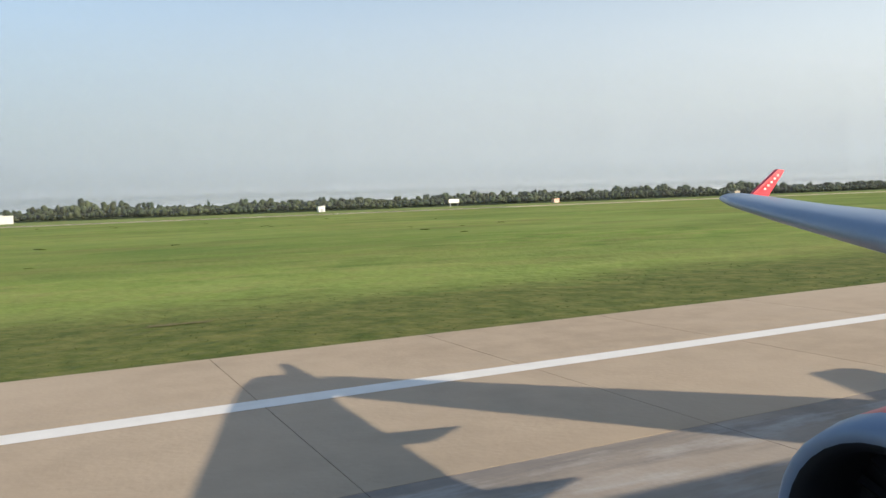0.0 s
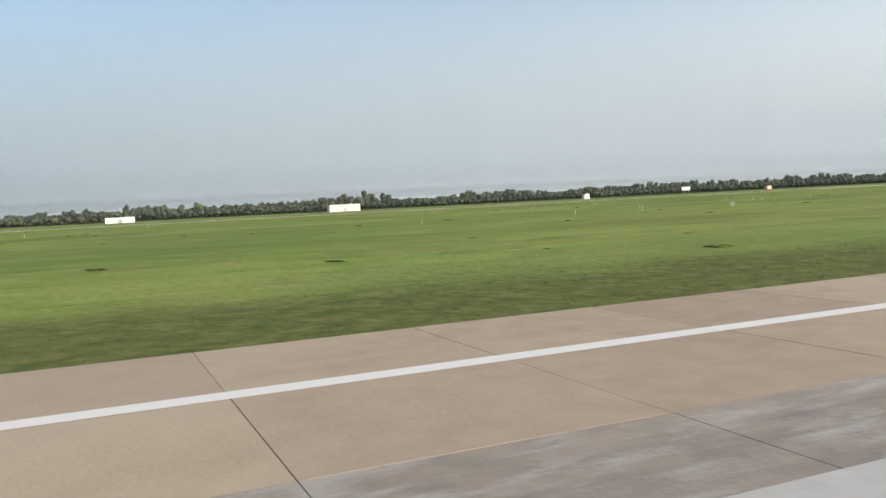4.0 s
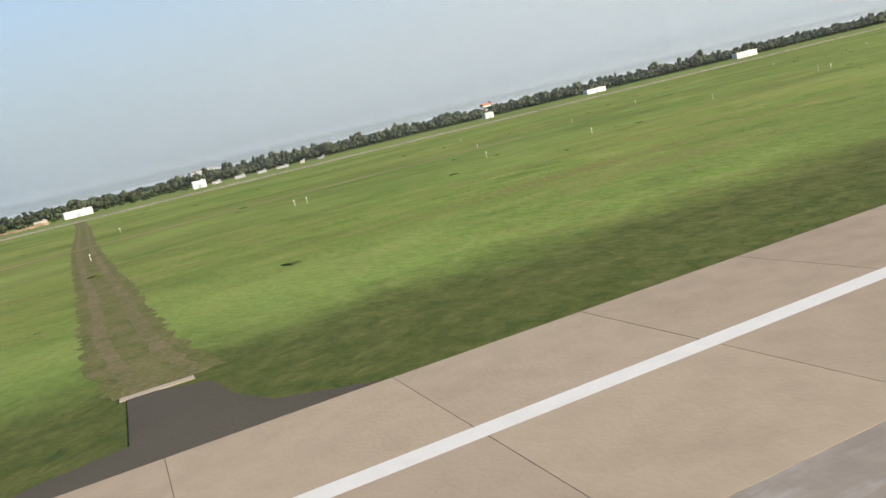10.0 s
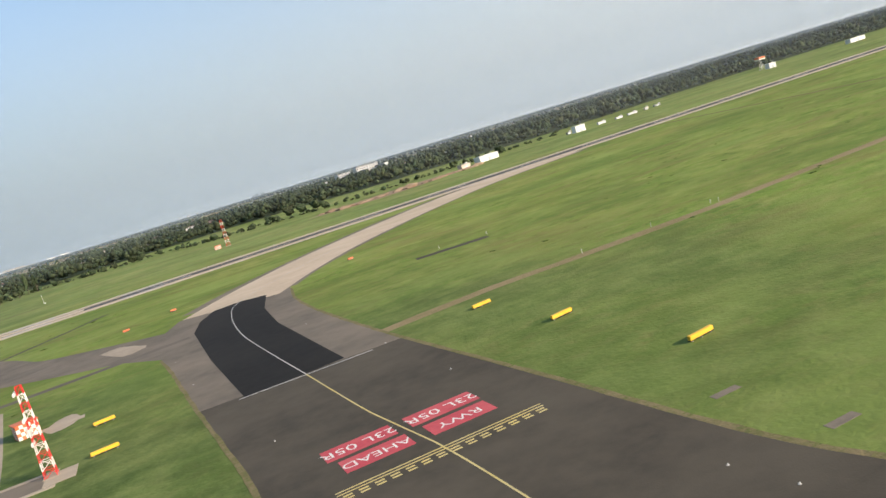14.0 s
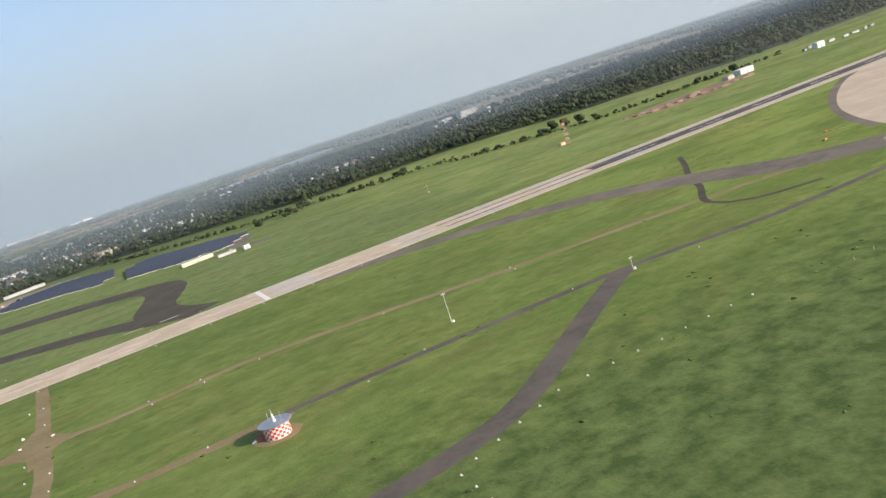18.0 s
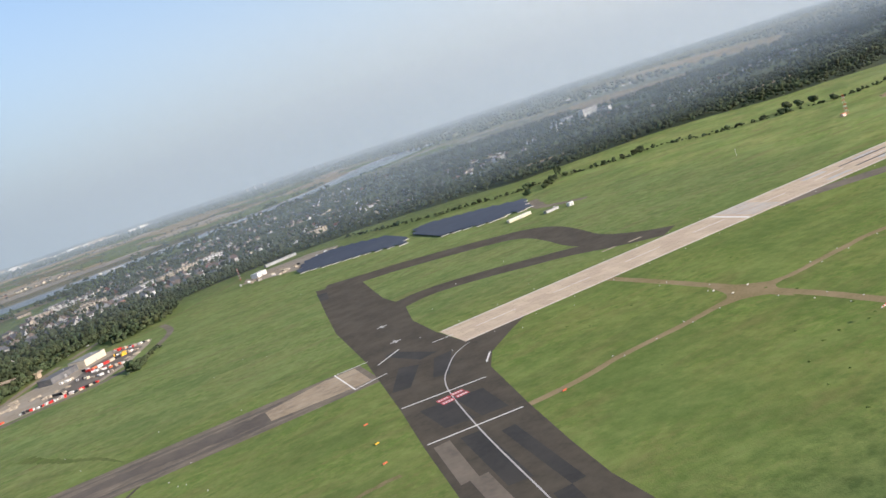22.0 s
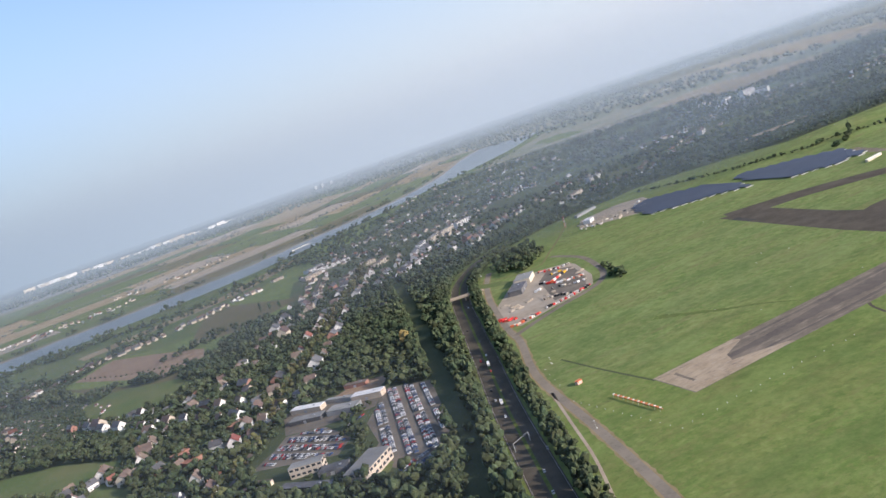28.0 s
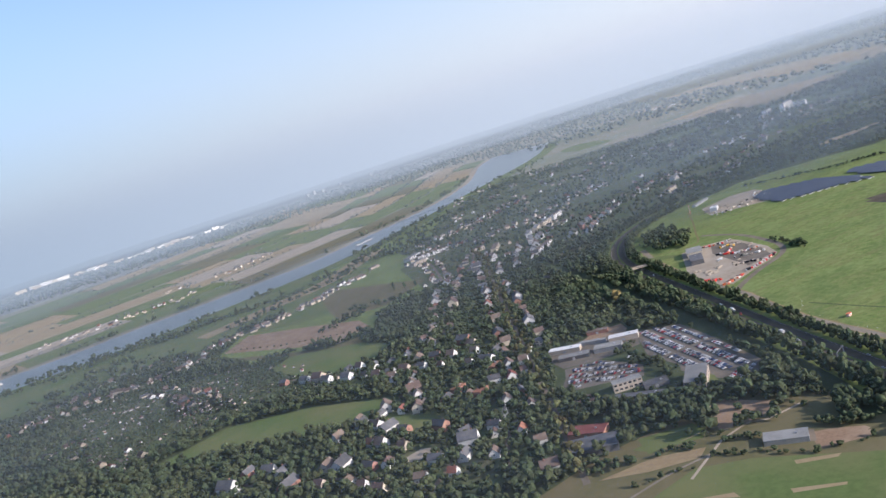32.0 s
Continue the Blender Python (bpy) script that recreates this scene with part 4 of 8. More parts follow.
for pts, m in (([(-1650, 395), (-1650, 360), (-1636, 356), (-1634, 392)], ASPHALT_PATCH), ([(-1632, 392), (-1633, 355), (-1620, 352), (-1617, 388)], ASPHALT_PATCH),
               ([(-1640, 340), (-1646, 280), (-1656, 282), (-1650, 342)], ASPHALT_PATCH), ([(-1628, 330), (-1634, 262), (-1640, 262), (-1635, 330)], ASPHALT_PATCH),
               ([(-1664, 300), (-1670, 240), (-1662, 238), (-1656, 300)], ASPHALT_OLD), ([(-1600, 470), (-1618, 430), (-1626, 436), (-1612, 470)], ASPHALT_PATCH),
               ([(-1632, 480), (-1650, 440), (-1640, 436), (-1622, 470)], ASPHALT_PATCH), ([(-1606, 480), (-1622, 520), (-1630, 516), (-1618, 478)], ASPHALT_PATCH),
               ([(-1640, 262), (-1645, 228), (-1652, 228), (-1648, 262)], ASPHALT_PATCH), ([(-1662, 345), (-1668, 300), (-1660, 300), (-1654, 345)], ASPHALT_OLD),
               ([(-1600, 840), (-1606, 800), (-1598, 795), (-1590, 838)], ASPHALT_PATCH)):
    sheet("patch", pts, m, 0.044, taxiway)
ribbon("centre_line", [(-1587, 471), (-1600.5, 461.6), (-1613, 443.6), (-1627, 414), (-1639.6, 345), (-1650, 263), (-1656, 215), (-1670, 30)], 0.75, PAINT_OLD, 0.054, taxiway)
for a, b in (((-1654.6, 410), (-1608.9, 401)), ((-1662.6, 351), (-1616.6, 343.5)), ((-1598, 423), (-1589, 437)), ((-1638, 504), (-1618, 520)), ((-1600, 503), (-1586, 501))):
    ribbon("stop_line", [a, b], 1.1, PAINT, 0.058, taxiway, straight=True)
for x, y in ((-1605, 598), (-1613, 542)):
    part("cross_mark", boxes((x - 4, y - 1, 0.04, x + 4, y + 1, 0.058), (x - 1, y - 4, 0.0405, x + 1, y + 4, 0.056)), PAINT_OLD, taxiway)
ribbon("loop_road", [(-1588, 858), (-1545, 838), (-1510, 822), (-1470, 796), (-1432, 766), (-1408, 740), (-1400, 705), (-1405, 660), (-1414, 605), (-1404, 560), (-1386, 530)], (46, 26), ASPHALT, 0.028, taxiway)
ribbon("loop_road", [(-1582, 645), (-1545, 652), (-1500, 632), (-1461, 604), (-1438, 586), (-1414, 556), (-1388, 532)], (30, 26), ASPHALT, 0.0285, taxiway)
for x, y in ((-1430, 549), (-1408, 545)):
    part("shoulder_mark", boxes((x - 6, y - 1.6, 0.03, x + 6, y + 1.6, 0.06)), CONCRETE_WORN, taxiway)

exit_way = root("taxiway_exit", 0, 0, label="curved exit taxiway of asphalt and pale concrete", category="taxiway", kind="structure")
sheet("asphalt_bed", [(-1084, 26.9), (-1081.5, 60), (-1080, 101), (-1081, 125), (-1083, 155), (-1045, 152), (-1042.5, 110), (-1041, 84), (-1040, 67), (-1038, 54), (-1033, 40), (-1020, 26.9)], ASPHALT, 0.026, exit_way)
sheet("worn_apron", [(-1083, 154.5), (-1085, 202), (-1087, 227), (-1097, 245), (-1110, 262), (-1104, 284), (-1086, 270), (-1079, 293), (-1070, 306), (-1056, 320), (-1036, 302), (-1042, 281), (-1046, 252), (-1047, 215), (-1046, 174), (-1045, 151.5)], ASPHALT_OLD, 0.0265, exit_way)
ribbon("asphalt_bed", [(-1058, 296), (-1040, 325), (-1002, 370), (-948, 419), (-888, 458), (-812, 481)], (44, 38), ASPHALT_OLD, 0.0275, exit_way)
ribbon("edge_strip", [(-1019, 27), (-1032.6, 40), (-1037.6, 54), (-1039.6, 67), (-1040.6, 84), (-1042, 110), (-1044.6, 152), (-1045.6, 174), (-1046.6, 215), (-1045.6, 252), (-1041.6, 281)], 0.9, BARE, 0.034, exit_way, ragged=0.25, step=3)
ribbon("edge_strip", [(-1084.4, 27), (-1082, 60), (-1080.4, 101), (-1081.4, 125), (-1083.4, 160), (-1085.4, 202), (-1087.2, 226)], 0.8, BARE, 0.034, exit_way, ragged=0.25, step=3)
ribbon("concrete_bed", [(-1062, 286), (-1040, 322), (-1005, 366), (-950, 415), (-890, 455), (-815, 480)], (36, 31), CONCRETE_PALE, 0.040, exit_way)
sheet("fresh_asphalt", [(-1076.5, 254), (-1073, 275), (-1067, 291), (-1058, 292), (-1049.5, 286), (-1055, 255), (-1057, 220), (-1056, 153), (-1075, 152), (-1076.5, 200)], ASPHALT_NEW, 0.046, exit_way)
ribbon("centre_line", [(-1059, 40), (-1059.2, 71), (-1060, 95), (-1062, 115), (-1063.7, 151.5)], 0.26, PAINT_YELLOW, 0.056, exit_way)
ribbon("centre_line", [(-1063.7, 152), (-1065.5, 190), (-1066.4, 225), (-1064, 265), (-1058, 292), (-1035, 328), (-1000, 371)], 0.26, PAINT_OLD, 0.057, exit_way)
ribbon("surface_seam", [(-1076, 152.2), (-1051, 150.8)], 0.5, PAINT_OLD, 0.055, exit_way, straight=True)
for k, y in enumerate((92.4, 91.6, 90.8, 90.0)):
    if k < 2:
        ribbon("holding_line", [(-1073, y), (-1047, y)], 0.32, PAINT_YELLOW, 0.052, exit_way, straight=True)
    else:
        for i in range(14):
            part("holding_dash", boxes((-1072.5 + 1.85 * i, y - 0.18, 0.03, -1071.4 + 1.85 * i, y + 0.18, 0.052)), PAINT_YELLOW, exit_way)
ribbon("taxi_link", [(-1080, 252), (-1096, 266), (-1117, 287), (-1137, 310), (-1150, 345), (-1166, 378), (-1192, 412), (-1236, 444), (-1284, 464), (-1330, 478)], (32, 15), ASPHALT_OLD, 0.030, label="dark asphalt taxiway running to the runway", category="taxiway", kind="structure")
sheet("pale_patch", [(-1104, 279), (-1098, 281), (-1090, 264), (-1092, 259), (-1097, 258)], CONCRETE_WORN, 0.044, exit_way, rounded=True)
sheet("concrete_pad", [(-1112, 189), (-1110, 195), (-1107, 197), (-1105, 192), (-1106, 186), (-1110, 184)], CONCRETE_WORN, 0.03, rounded=True, label="pale round concrete pad on the grass", category="pad", kind="structure")
ribbon("taxi_curve", [(-1560, 172), (-1500, 176), (-1437, 177), (-1408, 177), (-1380, 180), (-1347, 190), (-1316, 214.5), (-1290, 237), (-1263, 259)], 8.6, ASPHALT_WORN, 0.03, label="curving grey asphalt lane across the grass", category="road", kind="structure")
ribbon("service_lane", [(-1078, 249), (-1132, 243), (-1200, 246), (-1257, 259), (-1323, 264), (-1390, 266)], 4.4, ASPHALT_WORN, 0.034, label="narrow grey service lane across the grass", category="road", kind="structure")
ribbon("grass_track", [(-1388, 264), (-1415, 263), (-1440, 263), (-1466, 263)], 6.0, TRACK, 0.03, ragged=0.15, label="worn brown track over the grass", category="track", kind="structure")
ribbon("grass_track", [(-1479, 476), (-1474, 420), (-1470, 360), (-1466, 310), (-1465, 262), (-1462, 215), (-1461, 120), (-1460, 27)], 6.4, TRACK, 0.026, ragged=0.07, label="worn brown track over the grass", category="track", kind="structure")
ribbon("grass_track", [(-1830, 345), (-1760, 330), (-1682, 334)], 3.6, BARE, 0.018, ragged=0.4, step=3, label="faint worn track over the grass", category="track", kind="structure")
ribbon("grass_track", [(-1625, 343), (-1587, 343), (-1562, 348), (-1536, 349), (-1513, 350), (-1490, 353), (-1470, 354), (-1449, 348), (-1427, 350), (-1405, 351), (-1381, 352), (-1331, 341), (-1275, 325), (-1180, 305), (-1140, 292)], 5.0, TRACK, 0.018, ragged=0.12, label="worn brown track over the grass", category="track", kind="structure")
sheet("track_junction", [(-1473, 392), (-1468, 370), (-1459, 354), (-1452, 347), (-1461, 346), (-1466, 338), (-1472, 322), (-1474, 338), (-1484, 347), (-1498, 351), (-1484, 357), (-1478, 368)], TRACK, 0.031, rounded=True, label="worn brown crossing of grass tracks", category="track", kind="structure")
sheet("track_junction", [(-1469, 290), (-1464, 286), (-1458, 270), (-1440, 266), (-1440, 260), (-1456, 257), (-1460, 240), (-1467, 238)], TRACK, 0.0315, rounded=True, label="worn brown fork of grass tracks", category="track", kind="structure")
ribbon("grass_track", [(-1045, 163), (-1019, 165), (-995, 163), (-960, 162), (-900, 165), (-800, 168), (-640, 175)], 4.4, TRACK, 0.018, ragged=0.155, label="worn brown track over the grass", category="track", kind="structure")
ribbon("ditch_track", [(-1160, 262), (-1184, 275), (-1189, 298), (-1166, 330), (-1149, 358), (-1128, 386), (-1106, 418)], 3.2, ASPHALT, 0.02, ragged=0.1, label="short bend of old dark asphalt in the grass", category="track", kind="structure")
ribbon("old_asphalt", [(-1008, 245), (-985, 240)], 5.0, ASPHALT, 0.02, straight=True, label="short strip of old asphalt in the grass", category="track", kind="structure")
ribbon("curved_track", [(-1788, 470), (-1794, 461), (-1806, 427), (-1820, 401), (-1841, 375), (-1862, 357), (-1880, 348)], 2.4, ASPHALT, 0.02, label="curved track in the grass", category="track", kind="structure")
ribbon("ditch_track", [(-1796, 529), (-1812, 560), (-1836, 592), (-1866, 640)], (1.6, 9.0), GRASS_ROUGH, 0.02, ragged=0.5, step=3, label="dark ditch line in the grass", category="track", kind="structure")
ribbon("ditch_track", [(-1955, 518), (-1959, 554), (-1963, 600), (-1966, 646)], 2.4, UNDERWOOD, 0.02, ragged=0.2, step=4, label="dark ditch line in the grass", category="track", kind="structure")
antenna_strip = root("antenna_strip", 0, 0, label="dark asphalt strip with pale concrete edging", category="track", kind="structure")
part("asphalt_bed", boxes((-1198, 143.5, 0, -1106, 151.5, 0.03)), ASPHALT_OLD, antenna_strip)
for y in (143.0, 152.0):
    part("edging", boxes((-1198, y - 0.7, 0, -1106, y + 0.7, 0.06)), CONCRETE_WORN, antenna_strip)
part("end_slab", boxes((-1108, 144, 0.03, -1103, 151, 0.08)), CONCRETE_WORN, antenna_strip)
ribbon("side_path", [(-1117, 154), (-1120, 180), (-1127, 232)], 3.0, CONCRETE_WORN, 0.024, antenna_strip)

# ---- roads, river, fields ----
HIGHWAY = [(-2133, 300), (-2106, 385), (-2082, 470), (-2048, 590), (-2004, 730), (-1960, 870), (-1920, 995), (-1880, 1096), (-1823, 1184), (-1762, 1243), (-1690, 1287), (-1624, 1308), (-1540, 1325)]
PERIMETER = [(-2073, 280), (-2050, 372), (-2024, 497), (-1998, 632), (-1959, 742), (-1945, 800), (-1908, 920), (-1886, 982), (-1858, 1048), (-1826, 1110)]
ribbon("road_verge", HIGHWAY[6:], 58, MEADOW, 0.118, ragged=0.08, step=9, label="grassy verge of the motorway", category="road verge", kind="structure")
highway = root("highway", 0, 0, label="sunken dual carriageway motorway of grey asphalt", category="road", kind="structure")
ribbon("carriageway", HIGHWAY, 25, ASPHALT, 0.125, highway)
ribbon("median", HIGHWAY, 2.6, GRASS_ROUGH, 0.135, highway)
for off in (-11.0, 11.0):
    ribbon("edge_line", [(x + off, y - off * 0.3) for x, y in HIGHWAY], 0.2, PAINT_OLD, 0.14, highway)
ribbon("road_verge", PERIMETER, 10.5, TRACK, 0.035, ragged=0.16, step=5, label="worn earth verge of the perimeter road", category="road verge", kind="structure")
ribbon("perimeter_road", PERIMETER, 7.0, ROAD_PALE, 0.05, label="grey perimeter road along the airfield fence", category="road", kind="structure")
sheet("dry_field", [(-2430, 330), (-2430, 545), (-2300, 565), (-2160, 548), (-2125, 470), (-2140, 330)], OLIVE, 0.125, label="dry olive grassland beside the motorway", category="field", kind="structure")
for n, (pts, m, label) in enumerate((
        ([(-2278, 480), (-2245, 455), (-2184, 376), (-2244, 333), (-2338, 472)], MEADOW, "patchy green meadow beside the motorway"),
        ([(-2285, 548), (-2238, 545), (-2225, 525), (-2240, 512), (-2279, 533)], MEADOW, "green lawn plot beside a bare yard"),
        ([(-2331, 531), (-2297, 525), (-2282, 521), (-2250, 498), (-2264, 489), (-2300, 507)], STUBBLE, "tan bare ground along a farm path"),
        ([(-2201, 432), (-2171, 412), (-2179, 406), (-2210, 422)], SOIL, "narrow reddish bare soil bed"),
        ([(-2211, 471), (-2189, 447), (-2202, 433), (-2224, 456)], ASPHALT_OLD, "grey paved yard among bushes"),
        ([(-2262, 403), (-2236, 379), (-2239, 377), (-2265, 398)], STUBBLE, "dry tan streak in the meadow"),
        ([(-2232, 427), (-2208, 407), (-2213, 405), (-2235, 422)], STUBBLE, "dry tan streak in the meadow"),
        ([(-2309, 448), (-2286, 431), (-2288, 423)], STUBBLE, "dry tan streak in the meadow"))):
    sheet("plot", pts, m, 0.15 + 0.006 * n, label=label, category="field", kind="structure")
ribbon("farm_path", [(-2348, 486), (-2331, 488), (-2289, 490), (-2255, 486)], 2.6, ROAD_PALE, 0.205, label="pale farm path between plots", category="path", kind="structure")
ribbon("perimeter_path", [(-2075, 390), (-2050, 455), (-2030, 520), (-2010, 585)], 2.2, CONCRETE_WORN, 0.05, label="pale path beside the perimeter road", category="path", kind="structure")
ribbon("depot_road", [(-1951, 769), (-1918, 785), (-1877, 801), (-1842, 810), (-1809, 826), (-1783, 858), (-1762, 910), (-1746, 966), (-1745, 1006), (-1751, 1051)], 8.0, ASPHALT_OLD, 0.055, label="grey road round the depot yard", category="road", kind="structure")
ribbon("depot_path", [(-1617, 1235), (-1680, 1150), (-1735, 1082), (-1784, 1024), (-1821, 1031), (-1862, 1064)], 3.0, BARE, 0.05, label="worn path from the depot across the grass", category="path", kind="structure")
DEPOT = [(-1944, 819), (-1932, 793), (-1886, 807), (-1844, 815), (-1816, 829), (-1792, 870), (-1768, 950), (-1765, 975), (-1798, 996), (-1835, 1003), (-1884, 938), (-1916, 896)]
sheet("depot_yard", DEPOT, SAND, 0.04, label="bare earth and gravel depot yard", category="yard", kind="structure")
sheet("depot_gravel", [(-1868, 830), (-1822, 836), (-1800, 872), (-1776, 945), (-1796, 980), (-1830, 940)], PARK_PAVING, 0.06, label="worn grey hardstanding of the depot", category="yard", kind="structure")
sheet("depot_lawn", [(-1884, 1045), (-1852, 1000), (-1840, 1010), (-1846, 1034), (-1866, 1060)], MEADOW, 0.06, label="green lawn behind the depot hall", category="lawn", kind="structure")
sheet("worksite_yard", [(-1640, 1150), (-1560, 1085), (-1500, 1150), (-1480, 1200), (-1520, 1225), (-1600, 1215)], SAND, 0.05, label="sandy worksite yard at the field edge", category="yard", kind="structure")
SHORE_S = [(-4200, 2700), (-3300, 2300), (-2850, 2225), (-2581, 2229), (-2361, 2268), (-2101, 2324), (-1893, 2429), (-1622, 2632), (-1320, 2890), (-1041, 3120), (-572, 3540), (-100, 4150)]
SHORE_N = [(-4200, 3100), (-3300, 2640), (-2878, 2510), (-2574, 2529), (-2336, 2548), (-2039, 2602), (-1799, 2743), (-1516, 2912), (-1260, 3140), (-1000, 3470), (-640, 4080), (-330, 4500)]
sheet("river", [tuple(p) for p in smooth([Vector(p) for p in SHORE_S], 40)] + [tuple(p) for p in reversed(smooth([Vector(p) for p in SHORE_N], 40))], WATER, 0.40, label="broad pale river under a hazy sky", category="river", kind="structure")
ribbon("river_bank", SHORE_N, 30, SAND, 0.46, ragged=0.35, step=22, label="sandy river bank", category="river bank", kind="structure")
ribbon("river_bank", [(x, y - 46) for x, y in SHORE_S], 90, MEADOW, 0.34, ragged=0.15, step=30, label="green meadow bank beside the river", category="river bank", kind="structure")
ribbon("riverside_field", [(-2470, 1925), (-2381, 1950), (-2265, 1990), (-2138, 2040), (-1994, 2190), (-1900, 2300)], (70, 80), STUBBLE, 0.33, ragged=0.1, step=20, label="tan stubble field beside the river", category="field", kind="structure")
FIELDS = [
    ([(-2462, 1640), (-2395, 1728), (-2320, 1610), (-2232, 1450), (-2238, 1375), (-2310, 1335)], SOIL, "ploughed brown field"),
    ([(-2440, 1745), (-2352, 1765), (-2290, 1800), (-2205, 1804), (-2232, 1640), (-2300, 1640), (-2390, 1735)], MEADOW, "green meadow strip"),
    ([(-2205, 1810), (-2147, 1871), (-2070, 1690), (-2032, 1586), (-2084, 1545), (-2163, 1485), (-2250, 1530), (-2236, 1640)], OLIVE, "dull olive harvested field"),
    ([(-2480, 1600), (-2330, 1330), (-2250, 1320), (-2300, 1260), (-2420, 1440)], OLIVE, "dry grass field"),
    ([(-2412, 1240), (-2428, 1345), (-2383, 1384), (-2285, 1275), (-2262, 1192), (-2284, 1150), (-2317, 1125), (-2370, 1165)], MEADOW, "bright green meadow"),
    ([(-2655, 1078), (-2540, 1118), (-2430, 1042), (-2355, 940), (-2388, 888), (-2555, 1005)], MEADOW, "bright green meadow between trees"),
    ([(-2226, 508), (-2199, 551), (-2182, 552), (-2161, 500), (-2192, 498), (-2202, 500)], SOIL, "bare brown building plot"),
    ([(-2150, 494), (-2120, 480), (-2165, 450), (-2190, 482)], OLIVE, "dry grass plot"),
    ([(-2270, 560), (-2226, 540), (-2230, 520), (-2282, 530)], MEADOW, "green lawn"),
    ([(-1870, 1330), (-1790, 1290), (-1810, 1255), (-1880, 1290)], OLIVE, "pale green clearing"),
    ([(-206, 2936), (-283, 2681), (-232, 2278), (189, 2359), (316, 2483), (175, 2713), (124, 2960)], STUBBLE, "pale tan field between woods"),
    ([(-930, 1648), (-888, 1633), (-776, 1586), (-725, 1509), (-750, 1491), (-838, 1530), (-940, 1590)], MEADOW, "green clearing in the woods"),
    ([(870, 4384), (1253, 4381), (1458, 4098), (1302, 3329), (1020, 2742), (608, 2422), (709, 2971), (930, 4006)], STUBBLE, "pale tan field between woods"),
    ([(-640, 3050), (-560, 3320), (-420, 3360), (-480, 3020)], MEADOW, "bright green riverside meadow"),
    ([(-330, 1330), (-60, 1240), (200, 1230), (200, 1270), (-60, 1290), (-320, 1380)], MEADOW, "green clearing in the woods"),
    ([(-620, 1480), (-420, 1400), (-400, 1425), (-600, 1520)], OLIVE, "pale green clearing in the woods"),
    ([(-100, 1650), (350, 1500), (400, 1580), (-60, 1740)], MEADOW, "green clearing in the woods"),
    ([(1000, 4500), (2500, 3800), (3200, 4600), (1500, 5600)], OLIVE, "olive far field"),
]
rnd = random.Random(29)
for x, y, long, wide in ((-1050, 1330, 170, 34), (-820, 1300, 120, 26), (-560, 1240, 190, 40), (-240, 1500, 160, 44), (120, 1420, 210, 40), (420, 1180, 160, 36), (700, 1450, 220, 50), (-980, 1850, 130, 40), (-620, 1790, 150, 36), (-380, 2080, 180, 60), (-120, 1900, 150, 40), (250, 1980, 260, 60), (-1220, 1900, 120, 44), (-700, 2350, 220, 70), (900, 1900, 260, 60)):
    # long clearings between the trees
    tilt = rnd.uniform(-0.25, 0.05)
    pts = [(x + long * u * 0.5, y + long * u * 0.5 * tilt + wide * v * rnd.uniform(0.35, 0.6)) for u, v in ((-1, -0.6), (-0.4, -1), (0.4, -1), (1, -0.5), (1, 0.5), (0.3, 1), (-0.5, 1), (-1, 0.4))]
    FIELDS.append((pts, rnd.choice((MEADOW, OLIVE, MEADOW, STUBBLE)), "pale clearing between the trees"))
FIELDS += [([(-2419, 746), (-2397, 751), (-2376, 726), (-2390, 719), (-2417, 724)], SAND, "pale sandy lot among gardens"), ([(-2382, 893), (-2350, 820), (-2350, 782), (-2384, 794), (-2400, 850)], MEADOW, "rough green lawn among gardens")]
MEADOWS = [[(-3050, 1850), (-2742, 1795), (-2669, 1835), (-2589, 1828), (-2500, 1745), (-2427, 1800), (-2300, 1835), (-2205, 1855), (-2060, 1955), (-2000, 2060), (-2140, 2210), (-2400, 2190), (-2640, 2190), (-3050, 2230)]]
FIELDS.append((MEADOWS[0], MEADOW, "open green meadow beside the river"))
lift = 0.14
for pts, m, label in FIELDS:
    lift = lift + 0.003
    sheet("field", pts, m, lift + (0.16 if pts[0][1] > 2000 else 0.0), label=label, category="field", kind="structure", rounded=pts[0][1] > 2800)

# strips of farmland beyond the river, one behind the other
rnd = random.Random(17)
north_shore = smooth([Vector(p) for p in SHORE_N], 40)
FAR_BELTS = []
back = 40.0
for k in range(9):
    deep = rnd.uniform(130, 300) * (1 + 0.12 * k)
    i = 0
    while i < len(north_shore) - 8:
        n = rnd.randint(7, 15)
        a, b = north_shore[i], north_shore[min(i + n, len(north_shore) - 1)]
        d = Vector((-0.25, 1.0)).normalized()
        pts = [a + d * back, b + d * back, b + d * (back + deep - 12), a + d * (back + deep - 12)]
        m, label = rnd.choice(((STUBBLE, "tan stubble field beyond the river"), (OLIVE, "olive field beyond the river"), (MEADOW, "green field beyond the river"), (STUBBLE, "tan stubble field beyond the river"), (SAND, "pale sandy field beyond the river"), (STUBBLE, "tan stubble field beyond the river"), (MEADOW, "green field beyond the river")))
        sheet("field", [tuple(p) for p in pts], m, 0.30, label=label, category="field", kind="structure")
        if rnd.random() < 0.6:
            FAR_BELTS.append((pts[3], pts[2]))
        if rnd.random() < 0.45:
            FAR_BELTS.append((pts[0], pts[3]))
        i += n
    back += deep

